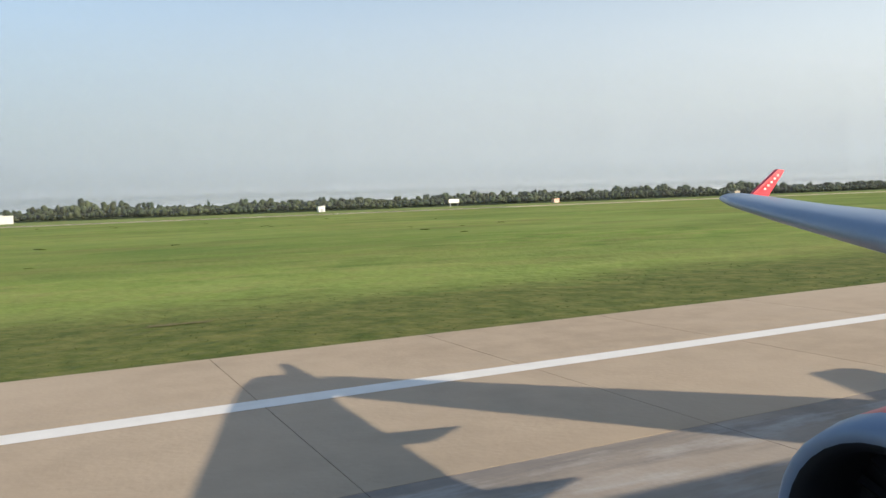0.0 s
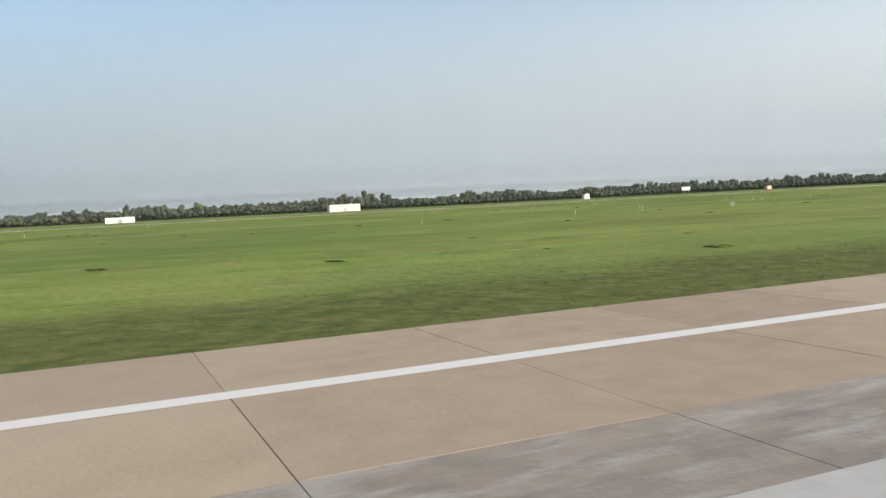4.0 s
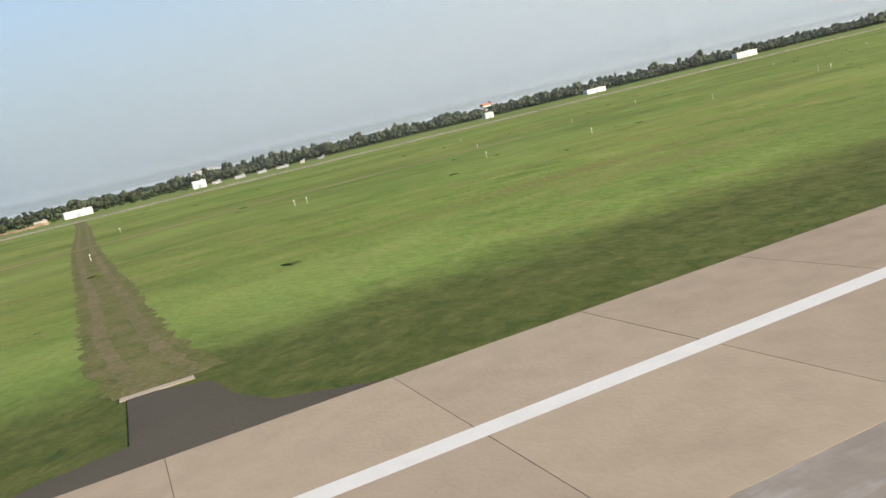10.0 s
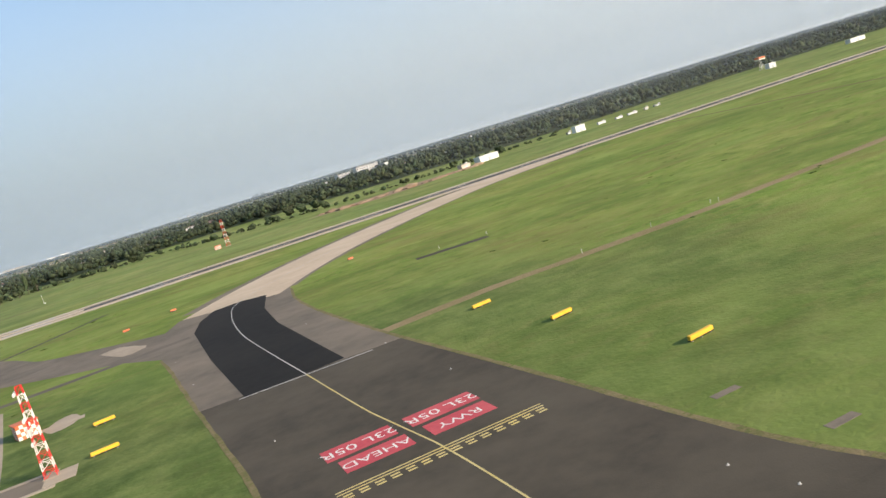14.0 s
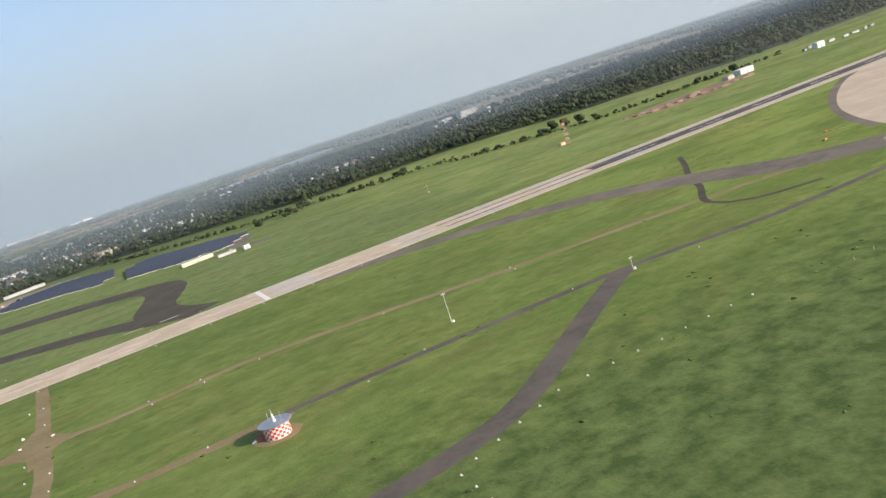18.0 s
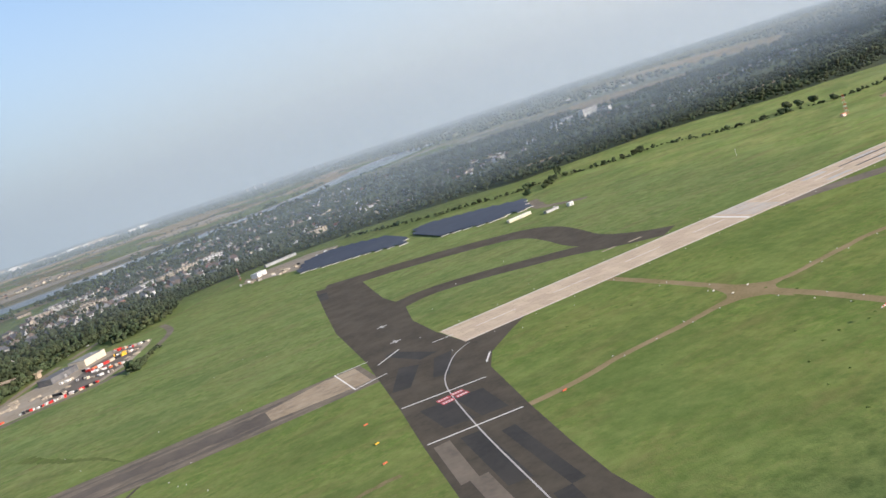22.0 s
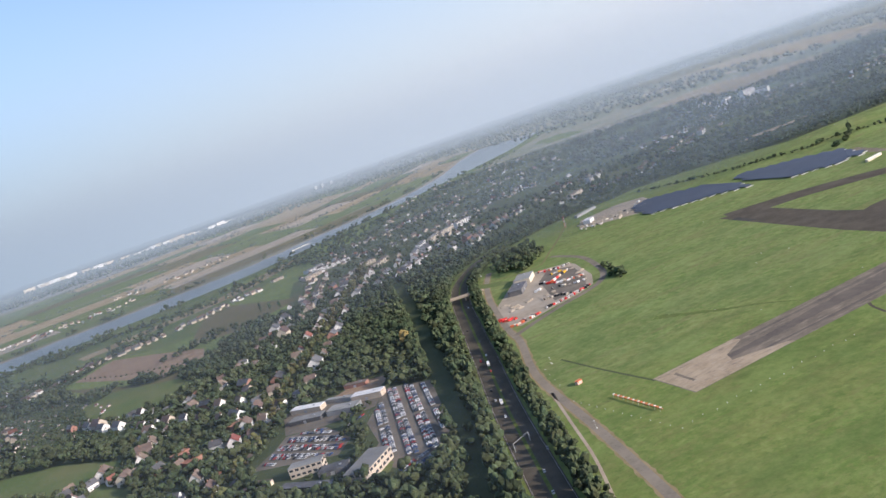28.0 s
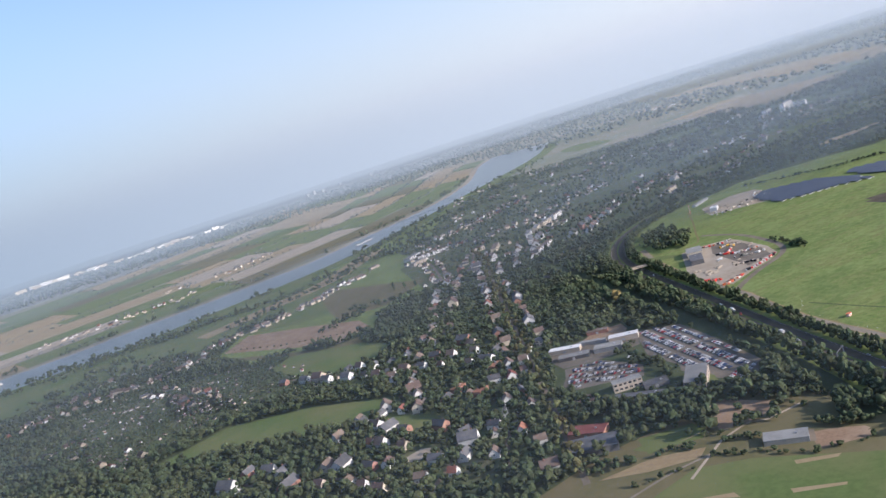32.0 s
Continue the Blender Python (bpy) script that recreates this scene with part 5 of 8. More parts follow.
# ---- woods ----
WOODS = {
    "wood_north": ([(2600, 950), (1200, 850), (300, 860), (-300, 930), (-600, 915), (-700, 975), (-800, 1010), (-868, 1090), (-950, 1140), (-1080, 1150), (-1190, 1160), (-1255, 1215), (-1338, 1265), (-1424, 1300), (-1490, 1290), (-1560, 1300), (-1400, 1500), (-600, 1450), (600, 1350), (2600, 1700)], 11.0, 9500),
    "wood_suburb": ([(-1560, 1300), (-1400, 1480), (-600, 1430), (600, 1330), (2600, 1650), (3400, 2600), (600, 2500), (-400, 2600), (-1000, 2900), (-1500, 2350), (-1900, 2100), (-1990, 1500), (-1880, 1200), (-1700, 1270)], 14.5, 11500),
    "wood_west": ([(-2130, 440), (-2060, 640), (-1990, 860), (-1930, 1040), (-1820, 1180), (-1720, 1250), (-1750, 1330), (-2000, 1500), (-2070, 1460), (-2200, 1430), (-2240, 1330), (-2440, 1430), (-2480, 1620), (-2400, 1760), (-2300, 1800), (-2200, 2060), (-2700, 1900), (-3100, 1800), (-3100, 900), (-2600, 700), (-2420, 540), (-2300, 560)], 7.8, 19000),
    "wood_far": ([(-300, 4900), (-400, 3700), (600, 2500), (3400, 2600), (4500, 3000), (5000, 7000), (-4500, 7500), (-4300, 5600), (-2000, 5500)], 52.0, 6500),
}
STRIP = [(-2150, 420), (-2118, 490), (-2087, 578), (-2065, 674), (-2028, 826), (-1990, 975), (-1955, 1110), (-1914, 1300)]
# tree-belt shade put into the colour: a dark floor tone laid on grass
ribbon("shaded_strip", STRIP, 16, UNDERWOOD, 0.19, step=12, ragged=0.06, label="long grass strip between two tree belts, coloured dark as shade", category="grass", kind="structure")
AVENUE = [(-2340, 535), (-2313, 596), (-2264, 711), (-2200, 865), (-2123, 1044), (-2042, 1237), (-1947, 1458), (-1877, 1640)]
CLEAR = [f[0] for f in FIELDS] + [DEPOT]
CLEAR += [[(-2095, 790), (-2057, 752), (-2080, 656), (-2106, 570), (-2138, 555), (-2240, 640), (-2250, 722), (-2203, 800), (-2192, 850), (-2140, 840), (-2105, 850), (-2080, 835)],
          [(-2330, 590), (-2300, 640), (-2262, 620), (-2285, 550)], [(-2150, 2290), (-2420, 2240), (-2620, 2310), (-2600, 2110), (-2400, 2030), (-2230, 2020), (-1960, 2190), (-1850, 2330), (-1900, 2460)]]
APARTMENTS = [(-1794, 1536, 60, 60, 11, 11), (-1757, 1606, 56, 48, 11, 11), (-1716, 1640, 50, 46, 11, 11), (-1675, 1664, 34, 50, 11, 12), (-1620, 1704, 34, 52, 11, 12), (-1931, 1906, 40, 60, 18, 8), (-1960, 1800, 30, 50, 16, 8), (-1833, 1420, 36, 74, 11, 9),
              (-1896, 1850, -8, 80, 12, 9), (-1850, 1600, 55, 70, 12, 10), (-2010, 1985, 25, 30, 12, 6), (-1862, 1668, 5, 34, 12, 9), (-1450, 1480, 30, 46, 12, 9), (-1330, 1600, 20, 40, 12, 9), (-980, 1650, 40, 44, 12, 10)]
for x, y, turn, lx, ly, tall in APARTMENTS:
    # open ground round each block
    c, d = math.cos(radians(turn)), math.sin(radians(turn))
    CLEAR.append([(x + c * u * (lx / 2 + 7) - d * v * (ly / 2 + 10), y + d * u * (lx / 2 + 7) + c * v * (ly / 2 + 10)) for u, v in ((-1, -1), (1, -1), (1, 1), (-1, 1))])
TOWNS = [[(-2136, 1223), (-2002, 1818), (-1822, 1956), (-1794, 1528), (-1972, 1137)], [(-1353, 2850), (-1014, 3050), (-915, 2831), (-690, 2800), (-1300, 1720), (-1498, 1642), (-1691, 1492), (-1850, 1413), (-1866, 1578), (-1700, 2300)],
         [(-2440, 800), (-2400, 905), (-2330, 1010), (-2250, 1130), (-2170, 1230), (-2140, 1222), (-1975, 1136), (-2090, 960), (-2170, 870), (-2215, 800)], [(-2500, 870), (-2381, 870), (-2347, 913), (-2293, 812), (-2262, 675), (-2325, 590), (-2390, 600), (-2470, 700)],
         [(-2760, 1660), (-2520, 1640), (-2500, 1420), (-2640, 1300), (-2800, 1350)]]
ALLOTMENTS = [[(-2596, 1500), (-2501, 1480), (-2430, 1400), (-2330, 1134), (-2354, 999), (-2452, 1127), (-2600, 1290)], [(-2749, 1590), (-2643, 1570), (-2515, 1320), (-2504, 1155), (-2603, 1139), (-2700, 1111)]]
RIVERSIDE = [(-2900, 1640), (-2773, 1645), (-2705, 1660), (-2624, 1640), (-2541, 1640), (-2493, 1700), (-2427, 1772), (-2356, 1765), (-2272, 1800), (-2205, 1830), (-2145, 1890), (-2060, 1930)]
ROADS = [(HIGHWAY, 17), (HIGHWAY[6:], 29), (PERIMETER, 22), (AVENUE, 6), (STRIP, 10)]
ribbon("avenue", AVENUE, 6, ASPHALT_OLD, 0.20, label="straight tree-lined street", category="road", kind="structure")

crowns_low = [arrays(crown_mesh(s, 3, 1)) for s in range(9)]
crowns_wood = [arrays(crown_mesh(100 + s, 4, 1)) for s in range(7)]
crowns_fine = [arrays(crown_mesh(140 + s, 5, 1)) for s in range(7)]
crowns_thin = [arrays(crown_mesh(160 + s, 2, 1)) for s in range(9)]
crowns_mid = [arrays(crown_mesh(20 + s, 4, 1)) for s in range(5)]
crowns_far = [arrays(crown_mesh(40 + s, 1, 0)) for s in range(4)]


def wood(name, outline, step, most, shapes, seed, size=(0.8, 1.25), label=""):
    rnd = random.Random(seed)
    xs, ys = [p[0] for p in outline], [p[1] for p in outline]
    spots = []
    y = min(ys)
    while y < max(ys):
        x = min(xs)
        while x < max(xs):
            px, py = x + rnd.uniform(-0.5, 0.5) * step, y + rnd.uniform(-0.5, 0.5) * step
            thin = noise.noise(Vector((px / 170, py / 170, seed)))
            town = any(inside(px, py, c) for c in TOWNS)
            if inside(px, py, outline) and (thin > (-0.2 if name == 'wood_suburb' else -0.6) or step < 10) and rnd.random() < (0.78 if town else 0.97) and not any(inside(px, py, c) for c in CLEAR) \
                    and not any(away(px, py, r) < w for r, w in ROADS) and not any(abs(px - hx) < 7.5 and -9 < py - hy < 7 for hx, hy in NEAR_HOUSES(px, py)) \
                    and not (py < 1960 and away(px, py + 8, RIVERSIDE) < 22):
                plots = any(inside(px, py, c) for c in ALLOTMENTS)
                k = rnd.uniform(*size) * (1 + 0.5 * noise.noise(Vector((px / 55, py / 55, seed + 4))) + (0.55 if rnd.random() < 0.05 else 0))
                w = step * (0.72 if step > 30 else 1.25) * k * rnd.uniform(0.8, 1.15)
                w = max(4.5, min(w * rnd.choice((0.75, 1.0, 1.2, 1.5) if name == "wood_west" else (0.6, 0.8, 1.0, 1.25)), (13.0 if town else 15.0) if step < 30 else 22)) * (0.55 if plots else 1.0)
                # stands of taller and lower trees in the north wood
                stand = 0.72 + 0.75 * max(0.0, noise.noise(Vector((px / 110, py / 300, 9))) + 0.3) if name == "wood_north" else 1.0
                spots.append((px, py, -0.6, w, min(w * rnd.uniform(0.8, 1.3), 15 if town else 19) * stand, rnd.uniform(0, 6.3)))
            x += step
        y += step
    rnd.shuffle(spots)
    if name == "wood_west":
        near = [p for p in spots[:most] if p[1] < 1150 and p[0] > -2700]
        many("wood_near_motorway", crowns_fine, near, LEAF, True, label=label, category="trees")
        return many(name, crowns_low, [p for p in spots[:most] if not (p[1] < 1150 and p[0] > -2700)], LEAF, label=label, category="trees")
    # farther woods get leaf colours with haze put in
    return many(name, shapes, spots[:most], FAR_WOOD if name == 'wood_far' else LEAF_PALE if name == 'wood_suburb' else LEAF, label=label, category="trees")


HOUSE_GRID = {}


def NEAR_HOUSES(x, y):
    return HOUSE_GRID.get((int(x // 20), int(y // 20)), ())


def add_spot(x, y):
    for i in (-1, 0, 1):
        for j in (-1, 0, 1):
            HOUSE_GRID.setdefault((int(x // 20) + i, int(y // 20) + j), []).append((x, y))


# where the houses stand: along streets, and in loose rows
STREETS = [
    (AVENUE[:5], 48, 20, "near"),
    ([(-2430, 1240), (-2330, 1080), (-2260, 990), (-2215, 900)], 24, 16, "near"),
    ([(-2440, 900), (-2400, 800), (-2370, 720), (-2440, 640)], 24, 14, "near"),
    ([(-2580, 900), (-2500, 800), (-2440, 720)], 26, 14, "near"),
    (RIVERSIDE, 11, 9, "row"),
    ([(-2840, 1660), (-2742, 1752), (-2669, 1795), (-2589, 1790), (-2530, 1725)], 13, 9, "row"),
    ([(-2428, 857), (-2412, 818), (-2366, 877), (-2337, 964), (-2280, 1043), (-2243, 1103), (-2206, 1118), (-2164, 1204), (-2077, 1373), (-2032, 1441), (-1951, 1529), (-1860, 1690)], 27, 14, "near"),
    ([(-2369, 618), (-2331, 682), (-2281, 745), (-2240, 840), (-2190, 915)], 40, 12, "near"),
    (AVENUE[4:], 28, 18, "near"),
    ([(-2030, 1500), (-1960, 1720), (-1930, 1900)], 24, 14, "near"),
    ([(-1930, 1330), (-1800, 1530), (-1600, 1660)], 26, 15, "near"),
    ([(-1760, 1400), (-1600, 1540), (-1450, 1620), (-1250, 1660)], 28, 15, "near"),
    ([(-1900, 1950), (-1750, 1800), (-1500, 1850), (-1300, 1950)], 30, 16, "far"),
    ([(-1880, 2050), (-1650, 2100), (-1400, 2250)], 30, 16, "far"),
    ([(-1550, 1500), (-1350, 1450), (-1150, 1560), (-900, 1700)], 34, 18, "far"),
    ([(-1100, 1850), (-900, 1800), (-700, 1900), (-450, 1850)], 34, 18, "far"),
    ([(-600, 1600), (-300, 1700), (0, 1800), (350, 1750)], 44, 20, "far"),
    ([(-2620, 1560), (-2560, 1400), (-2540, 1280)], 30, 14, "far"),
    ([(-2780, 1400), (-2700, 1240), (-2660, 1120)], 34, 14, "far"),
    ([(-2900, 2960), (-2600, 2890), (-2350, 2960)], 36, 16, "far"),
    ([(-2500, 3300), (-2200, 3200), (-2000, 3350)], 40, 18, "far"),
    ([(-1000, 2250), (-700, 2200), (-300, 2300)], 40, 20, "far"),
    ([(488, 4048), (411, 3534), (519, 3321), (500, 3130), (667, 3015)], 40, 24, "far"),
    ([(-2720, 2960), (-2560, 2930), (-2400, 2860)], 34, 16, "far"),
]
HOUSES = []
rnd = random.Random(11)
for pts, gap, off, kind in STREETS:
    line = smooth([Vector(p) for p in pts], 2.0)
    run = 0.0
    for a, b in zip(line, line[1:]):
        run += (b - a).length
        if run > gap:
            run = rnd.uniform(-4, 4)
            d = (b - a).normalized()
            for s in (-1, 1):
                if rnd.random() < 0.74:
                    p = a + Vector((-d.y, d.x)) * s * (off + rnd.uniform(-2, 7)) + d * rnd.uniform(-7, 7)
                    if (kind == "row" or not any(inside(p.x, p.y, c) for c in CLEAR)) and not any(abs(p.x - h[0]) < (11 if kind == "row" else 15) and abs(p.y - h[1]) < (11 if kind == "row" else 15) for h in NEAR_HOUSES(p.x, p.y)):
                        HOUSES.append((p.x, p.y, math.degrees(math.atan2(d.y, d.x)) + rnd.choice((0, 0, 90)), kind))
                        add_spot(p.x, p.y)

for n, poly in enumerate(TOWNS):
    # looser houses in gardens between the streets
    y = min(p[1] for p in poly)
    while y < max(p[1] for p in poly):
        x = min(p[0] for p in poly)
        while x < max(p[0] for p in poly):
            px, py = x + rnd.uniform(-11, 11), y + rnd.uniform(-11, 11)
            if inside(px, py, poly) and noise.noise(Vector((px / 90, py / 90, 6))) > 0.02 and rnd.random() < (0.28 if n == 2 else 0.14 if n == 3 else 0.27) and not any(inside(px, py, c) for c in CLEAR) \
                    and away(px, py, AVENUE) > 14 and not any(abs(px - h[0]) < 17 and abs(py - h[1]) < 17 for h in NEAR_HOUSES(px, py)):
                HOUSES.append((px, py, rnd.choice((25, 115, 70, 160)) + rnd.uniform(-10, 10), "near" if n in (2, 3) else "small" if n == 4 else "far"))
                add_spot(px, py)
            x += 33
        y += 33
    sheet("garden_ground", poly, GARDEN, 0.112 + 0.012 * (n % 2), label="gardens and lawns between houses", category="garden", kind="structure")
for n, (pts, gap, off, kind) in enumerate(STREETS):
    ribbon("street", pts, 5.5, ASPHALT_OLD, 0.145 + 0.002 * n, label="narrow asphalt street between houses", category="road", kind="structure") if n not in (0, 8) else None

for name, (outline, step, most) in WOODS.items():
    sheet("wood_floor", outline, GARDEN if name == "wood_suburb" else UNDERWOOD, 0.10, label="dark woodland floor", category="woodland floor", kind="structure") if name != "wood_far" else None
    wood(name, outline, step, most, crowns_wood if name == "wood_west" else crowns_far if name == "wood_far" else crowns_thin if name == "wood_suburb" else crowns_low, len(name),
         (0.8, 1.3), "dense dark green broadleaf wood")

# a small wood beside the depot
rnd = random.Random(61)
rows = []
while len(rows) < 90:
    x, y = rnd.uniform(-1835, -1705), rnd.uniform(1020, 1205)
    if inside(x, y, [(-1822, 1105), (-1822, 1056), (-1792, 1036), (-1742, 1084), (-1712, 1190), (-1765, 1186)]) and all((x - p[0]) ** 2 + (y - p[1]) ** 2 > 36 for p in rows):
        w = rnd.uniform(9, 14)
        rows.append((x, y, -0.5, w, w * rnd.uniform(0.9, 1.2), rnd.uniform(0, 6.3)))
for i in range(26):
    k, w = i / 25, rnd.uniform(5.5, 9.5)
    rows.append((-1760 - 30 * k + rnd.uniform(-3, 3), 893 - 88 * k + rnd.uniform(-5, 5), -0.4, w, w * rnd.uniform(0.6, 0.9), rnd.uniform(0, 6.3)))
many("wood_depot", crowns_fine, rows, LEAF, True, label="small dense dark wood beside the depot", category="trees")
# loose trees along both river banks
for shore, side, least in ((SHORE_S, -1, 0.08), (SHORE_N, 1, 0.05)):
    rows = []
    for p in smooth([Vector(q) for q in shore], 9.0):
        if -2950 < p.x < -900 and noise.noise(Vector((p.x / 85, side * 3.0, 2))) > least:
            for _ in range(rnd.choice((1, 2, 2))):
                w = rnd.uniform(9, 18)
                rows.append((p.x + rnd.uniform(-6, 6), p.y + side * rnd.uniform(18, 75), -0.5, w, w * rnd.uniform(0.8, 1.25), rnd.uniform(0, 6.3)))
    many("river_bank_trees", crowns_low, rows, LEAF_PALE, label="loose dark trees along the river bank", category="trees")

# ---- the airliner, standing on the near runway at the start of the path ----
def airliner(x, y):
    """Nose toward -x; its cabin windows run beside the point x, y."""
    jet = root("airliner", x, y, label="white and red twin-engine airliner standing on the runway", category="airliner")
    cy, cz, r = -2.10, 3.9, 1.975
    bm = bmesh.new()
    stations = ((-9.6, 0.05, -0.5), (-9.2, 0.55, -0.42), (-8.4, 1.05, -0.3), (-7.2, 1.55, -0.14), (-5.6, 1.88, -0.03), (-4.2, 1.975, 0), (18.0, 1.975, 0), (21.0, 1.75, 0.2), (24.6, 1.25, 0.62), (27.4, 0.7, 1.05), (29.6, 0.22, 1.35))
    rings = [[bm.verts.new((sx, cy + sr * math.cos(i * math.pi / 14), cz + dz + sr * 1.03 * math.sin(i * math.pi / 14))) for i in range(28)] for sx, sr, dz in stations]
    for a, b in zip(rings, rings[1:]):
        for i in range(28):
            bm.faces.new((a[i], b[i], b[(i + 1) % 28], a[(i + 1) % 28])).smooth = True
    bm.faces.new(rings[0])
    bm.faces.new(list(reversed(rings[-1])))
    part("fuselage", bm, SKIN, jet)
    for i in range(30):
        if i != 9:
            bm = bmesh.new()
            box(bm, -4.4 + 0.72 * i, cy + 1.86, 4.42, -4.18 + 0.72 * i, cy + 1.90, 4.74)
            part("cabin_window", bm, GLASS_DARK, jet)

    def wing(side):
        """Sections of the wing from root to tip, as rows of y, front x, underside z, chord, thickness."""
        bm = bmesh.new()
        rows = ((0.0, 6.2, 3.0, 6.6, 0.80), (1.5, 6.9, 3.18, 6.0, 0.78), (4.9, 8.6, 3.50, 4.0, 0.66), (7.7, 10.0, 3.80, 3.1, 0.52), (10.0, 11.12, 4.08, 2.45, 0.38), (12.4, 12.45, 4.36, 1.85, 0.27), (13.35, 13.15, 4.48, 1.5, 0.20))
        shape = ((0.0, 0.42), (0.02, 0.66), (0.07, 0.84), (0.18, 0.97), (0.38, 1.0), (0.65, 0.80), (1.0, 0.30), (0.7, 0.18), (0.38, 0.0), (0.12, 0.06), (0.03, 0.20))
        rings = []
        for wy, wx, wz, chord, thick in rows:
            yy = wy if side > 0 else 2 * cy - wy
            rings.append([bm.verts.new((wx + u * chord, yy, wz + v * thick)) for u, v in shape])
        for a, b in zip(rings, rings[1:]):
            for i in range(len(shape)):
                f = bm.faces.new((a[i], a[(i + 1) % len(shape)], b[(i + 1) % len(shape)], b[i]))
                f.smooth = True
        bm.faces.new(rings[0])
        bm.faces.new(list(reversed(rings[-1])))
        bmesh.ops.recalc_face_normals(bm, faces=bm.faces)
        w = part("wing", bm, WING_GREY, jet, "blue-grey wing with a pale leading edge")
        tip = bmesh.new()
        def at(px, py, pz):
            return tip.verts.new((px, py if side > 0 else 2 * cy - py, pz))
        for k, off in enumerate((0.0, 0.10)):
            at(14.15, 13.38 + off, 4.62), at(14.66, 13.38 + off, 4.58), at(15.62, 13.78 + off, 5.16), at(15.40, 13.76 + off, 5.19)
        tip.verts.ensure_lookup_table()
        v = tip.verts
        for idx in ((0, 1, 2, 3), (7, 6, 5, 4), (0, 4, 5, 1), (1, 5, 6, 2), (2, 6, 7, 3), (3, 7, 4, 0)):
            tip.faces.new([v[i] for i in idx])
        winglet = part("winglet", tip, AIRLINE_RED, jet, "small swept red winglet")
        if side > 0:
            for i in range(5):
                mark = bmesh.new()
                mx, mz = 14.52 + 0.16 * i, 4.72 + 0.075 * i
                box(mark, mx, 13.365 + 0.052 * i, mz, mx + 0.055, 13.385 + 0.052 * i, mz + 0.05)
                part("marking", mark, PAINT, winglet, "small white mark")
        for fy, fx, fz, fl in ((4.4, 11.4, 3.45, 2.5), (7.6, 12.2, 3.80, 2.1)):
            cone = bmesh.new()
            yy = fy if side > 0 else 2 * cy - fy
            rod(cone, (fx - 0.9, yy, fz - 0.08), (fx + 0.6, yy, fz - 0.1), 0.10, 0.26, 8)
            rod(cone, (fx + 0.6, yy, fz - 0.1), (fx + fl, yy, fz - 0.02), 0.26, 0.02, 8)
            part("flap_fairing", cone, WING_GREY, jet)
        # engine under the wing
        ey, ez, ex, er = (4.35 if side > 0 else 2 * cy - 4.35), 1.66, 5.95, 1.16
        nac = bmesh.new()
        prof = ((0.86, 0.10), (0.95, 0.02), (1.02, 0.0), (1.09, 0.06), (1.15, 0.35), (1.19, 1.0), (1.16, 2.2), (1.0, 3.2), (0.82, 3.7), (0.74, 3.68), (0.80, 2.4), (0.86, 1.0))
        ringz = [[nac.verts.new((ex + d, ey + rr * er / 1.16 * math.cos(i * math.pi / 16), ez + rr * er / 1.16 * math.sin(i * math.pi / 16))) for i in range(32)] for rr, d in prof]
        for a, b in zip(ringz, ringz[1:] + ringz[:1]):
            for i in range(32):
                nac.faces.new((a[i], b[i], b[(i + 1) % 32], a[(i + 1) % 32])).smooth = True
        bmesh.ops.recalc_face_normals(nac, faces=nac.faces)
        for f in nac.faces:
            mid = f.calc_center_median()
            out = math.hypot(mid.y - ey, mid.z - ez)
            f.material_index = 2 if out < 0.93 and mid.x - ex > 0.05 else 1 if mid.x - ex > 0.30 and out > 0.9 else 0
        engine = part("engine", nac, [WING_GREY, AIRLINE_RED, DARK], jet, "red engine cowling with a bare metal intake lip")
        fan = bmesh.new()
        rod(fan, (ex + 0.9, ey, ez), (ex + 0.95, ey, ez), 0.86, 0.86, 32)
        rod(fan, (ex + 0.45, ey, ez), (ex + 0.9, ey, ez), 0.03, 0.3, 16)
        part("fan", fan, DARK, engine)
        for i in range(18):
            a = i * math.pi / 9
            part("fan_blade", rod(bmesh.new(), (ex + 0.86, ey, ez), (ex + 0.84, ey + 0.85 * math.cos(a), ez + 0.85 * math.sin(a)), 0.03, 0.06, 4), DARK, engine)
        pyl = bmesh.new()
        box(pyl, ex + 1.6, ey - 0.16, ez + 0.9, ex + 5.0, ey + 0.16, ez + 1.98, 0.05)
        part("pylon", pyl, WING_GREY, jet)
        leg = bmesh.new()
        ly = (1.65 if side > 0 else 2 * cy - 1.65)
        rod(leg, (11.4, ly, 1.0), (11.2, ly, 3.3), 0.14)
        gear = part("main_gear", leg, STEEL, jet)
        for dy in (-0.42, 0.42):
            tyre = bmesh.new()
            rod(tyre, (11.4, ly + dy - 0.2, 0.60), (11.4, ly + dy + 0.2, 0.60), 0.565, 0.565, 20)
            part("wheel", tyre, TYRE, gear)

    wing(1), wing(-1)
    def fin(name, pts, thick, material, axis):
        bm = bmesh.new()
        off = Vector((0, thick, 0)) if axis == "y" else Vector((0, 0, thick))
        a, b = [[bm.verts.new(Vector(p) + s * off) for p in pts] for s in (-1, 1)]
        bm.faces.new(a), bm.faces.new(list(reversed(b)))
        for i in range(len(pts)):
            bm.faces.new((a[i], b[i], b[(i + 1) % len(pts)], a[(i + 1) % len(pts)]))
        bmesh.ops.recalc_face_normals(bm, faces=bm.faces)
        part(name, bm, material, jet)
    fin("tail_fin", [(22.0, cy, 5.6), (23.8, cy, 6.3), (25.9, cy, 11.7), (28.1, cy, 11.8), (28.8, cy, 5.7)], 0.14, AIRLINE_RED, "y")
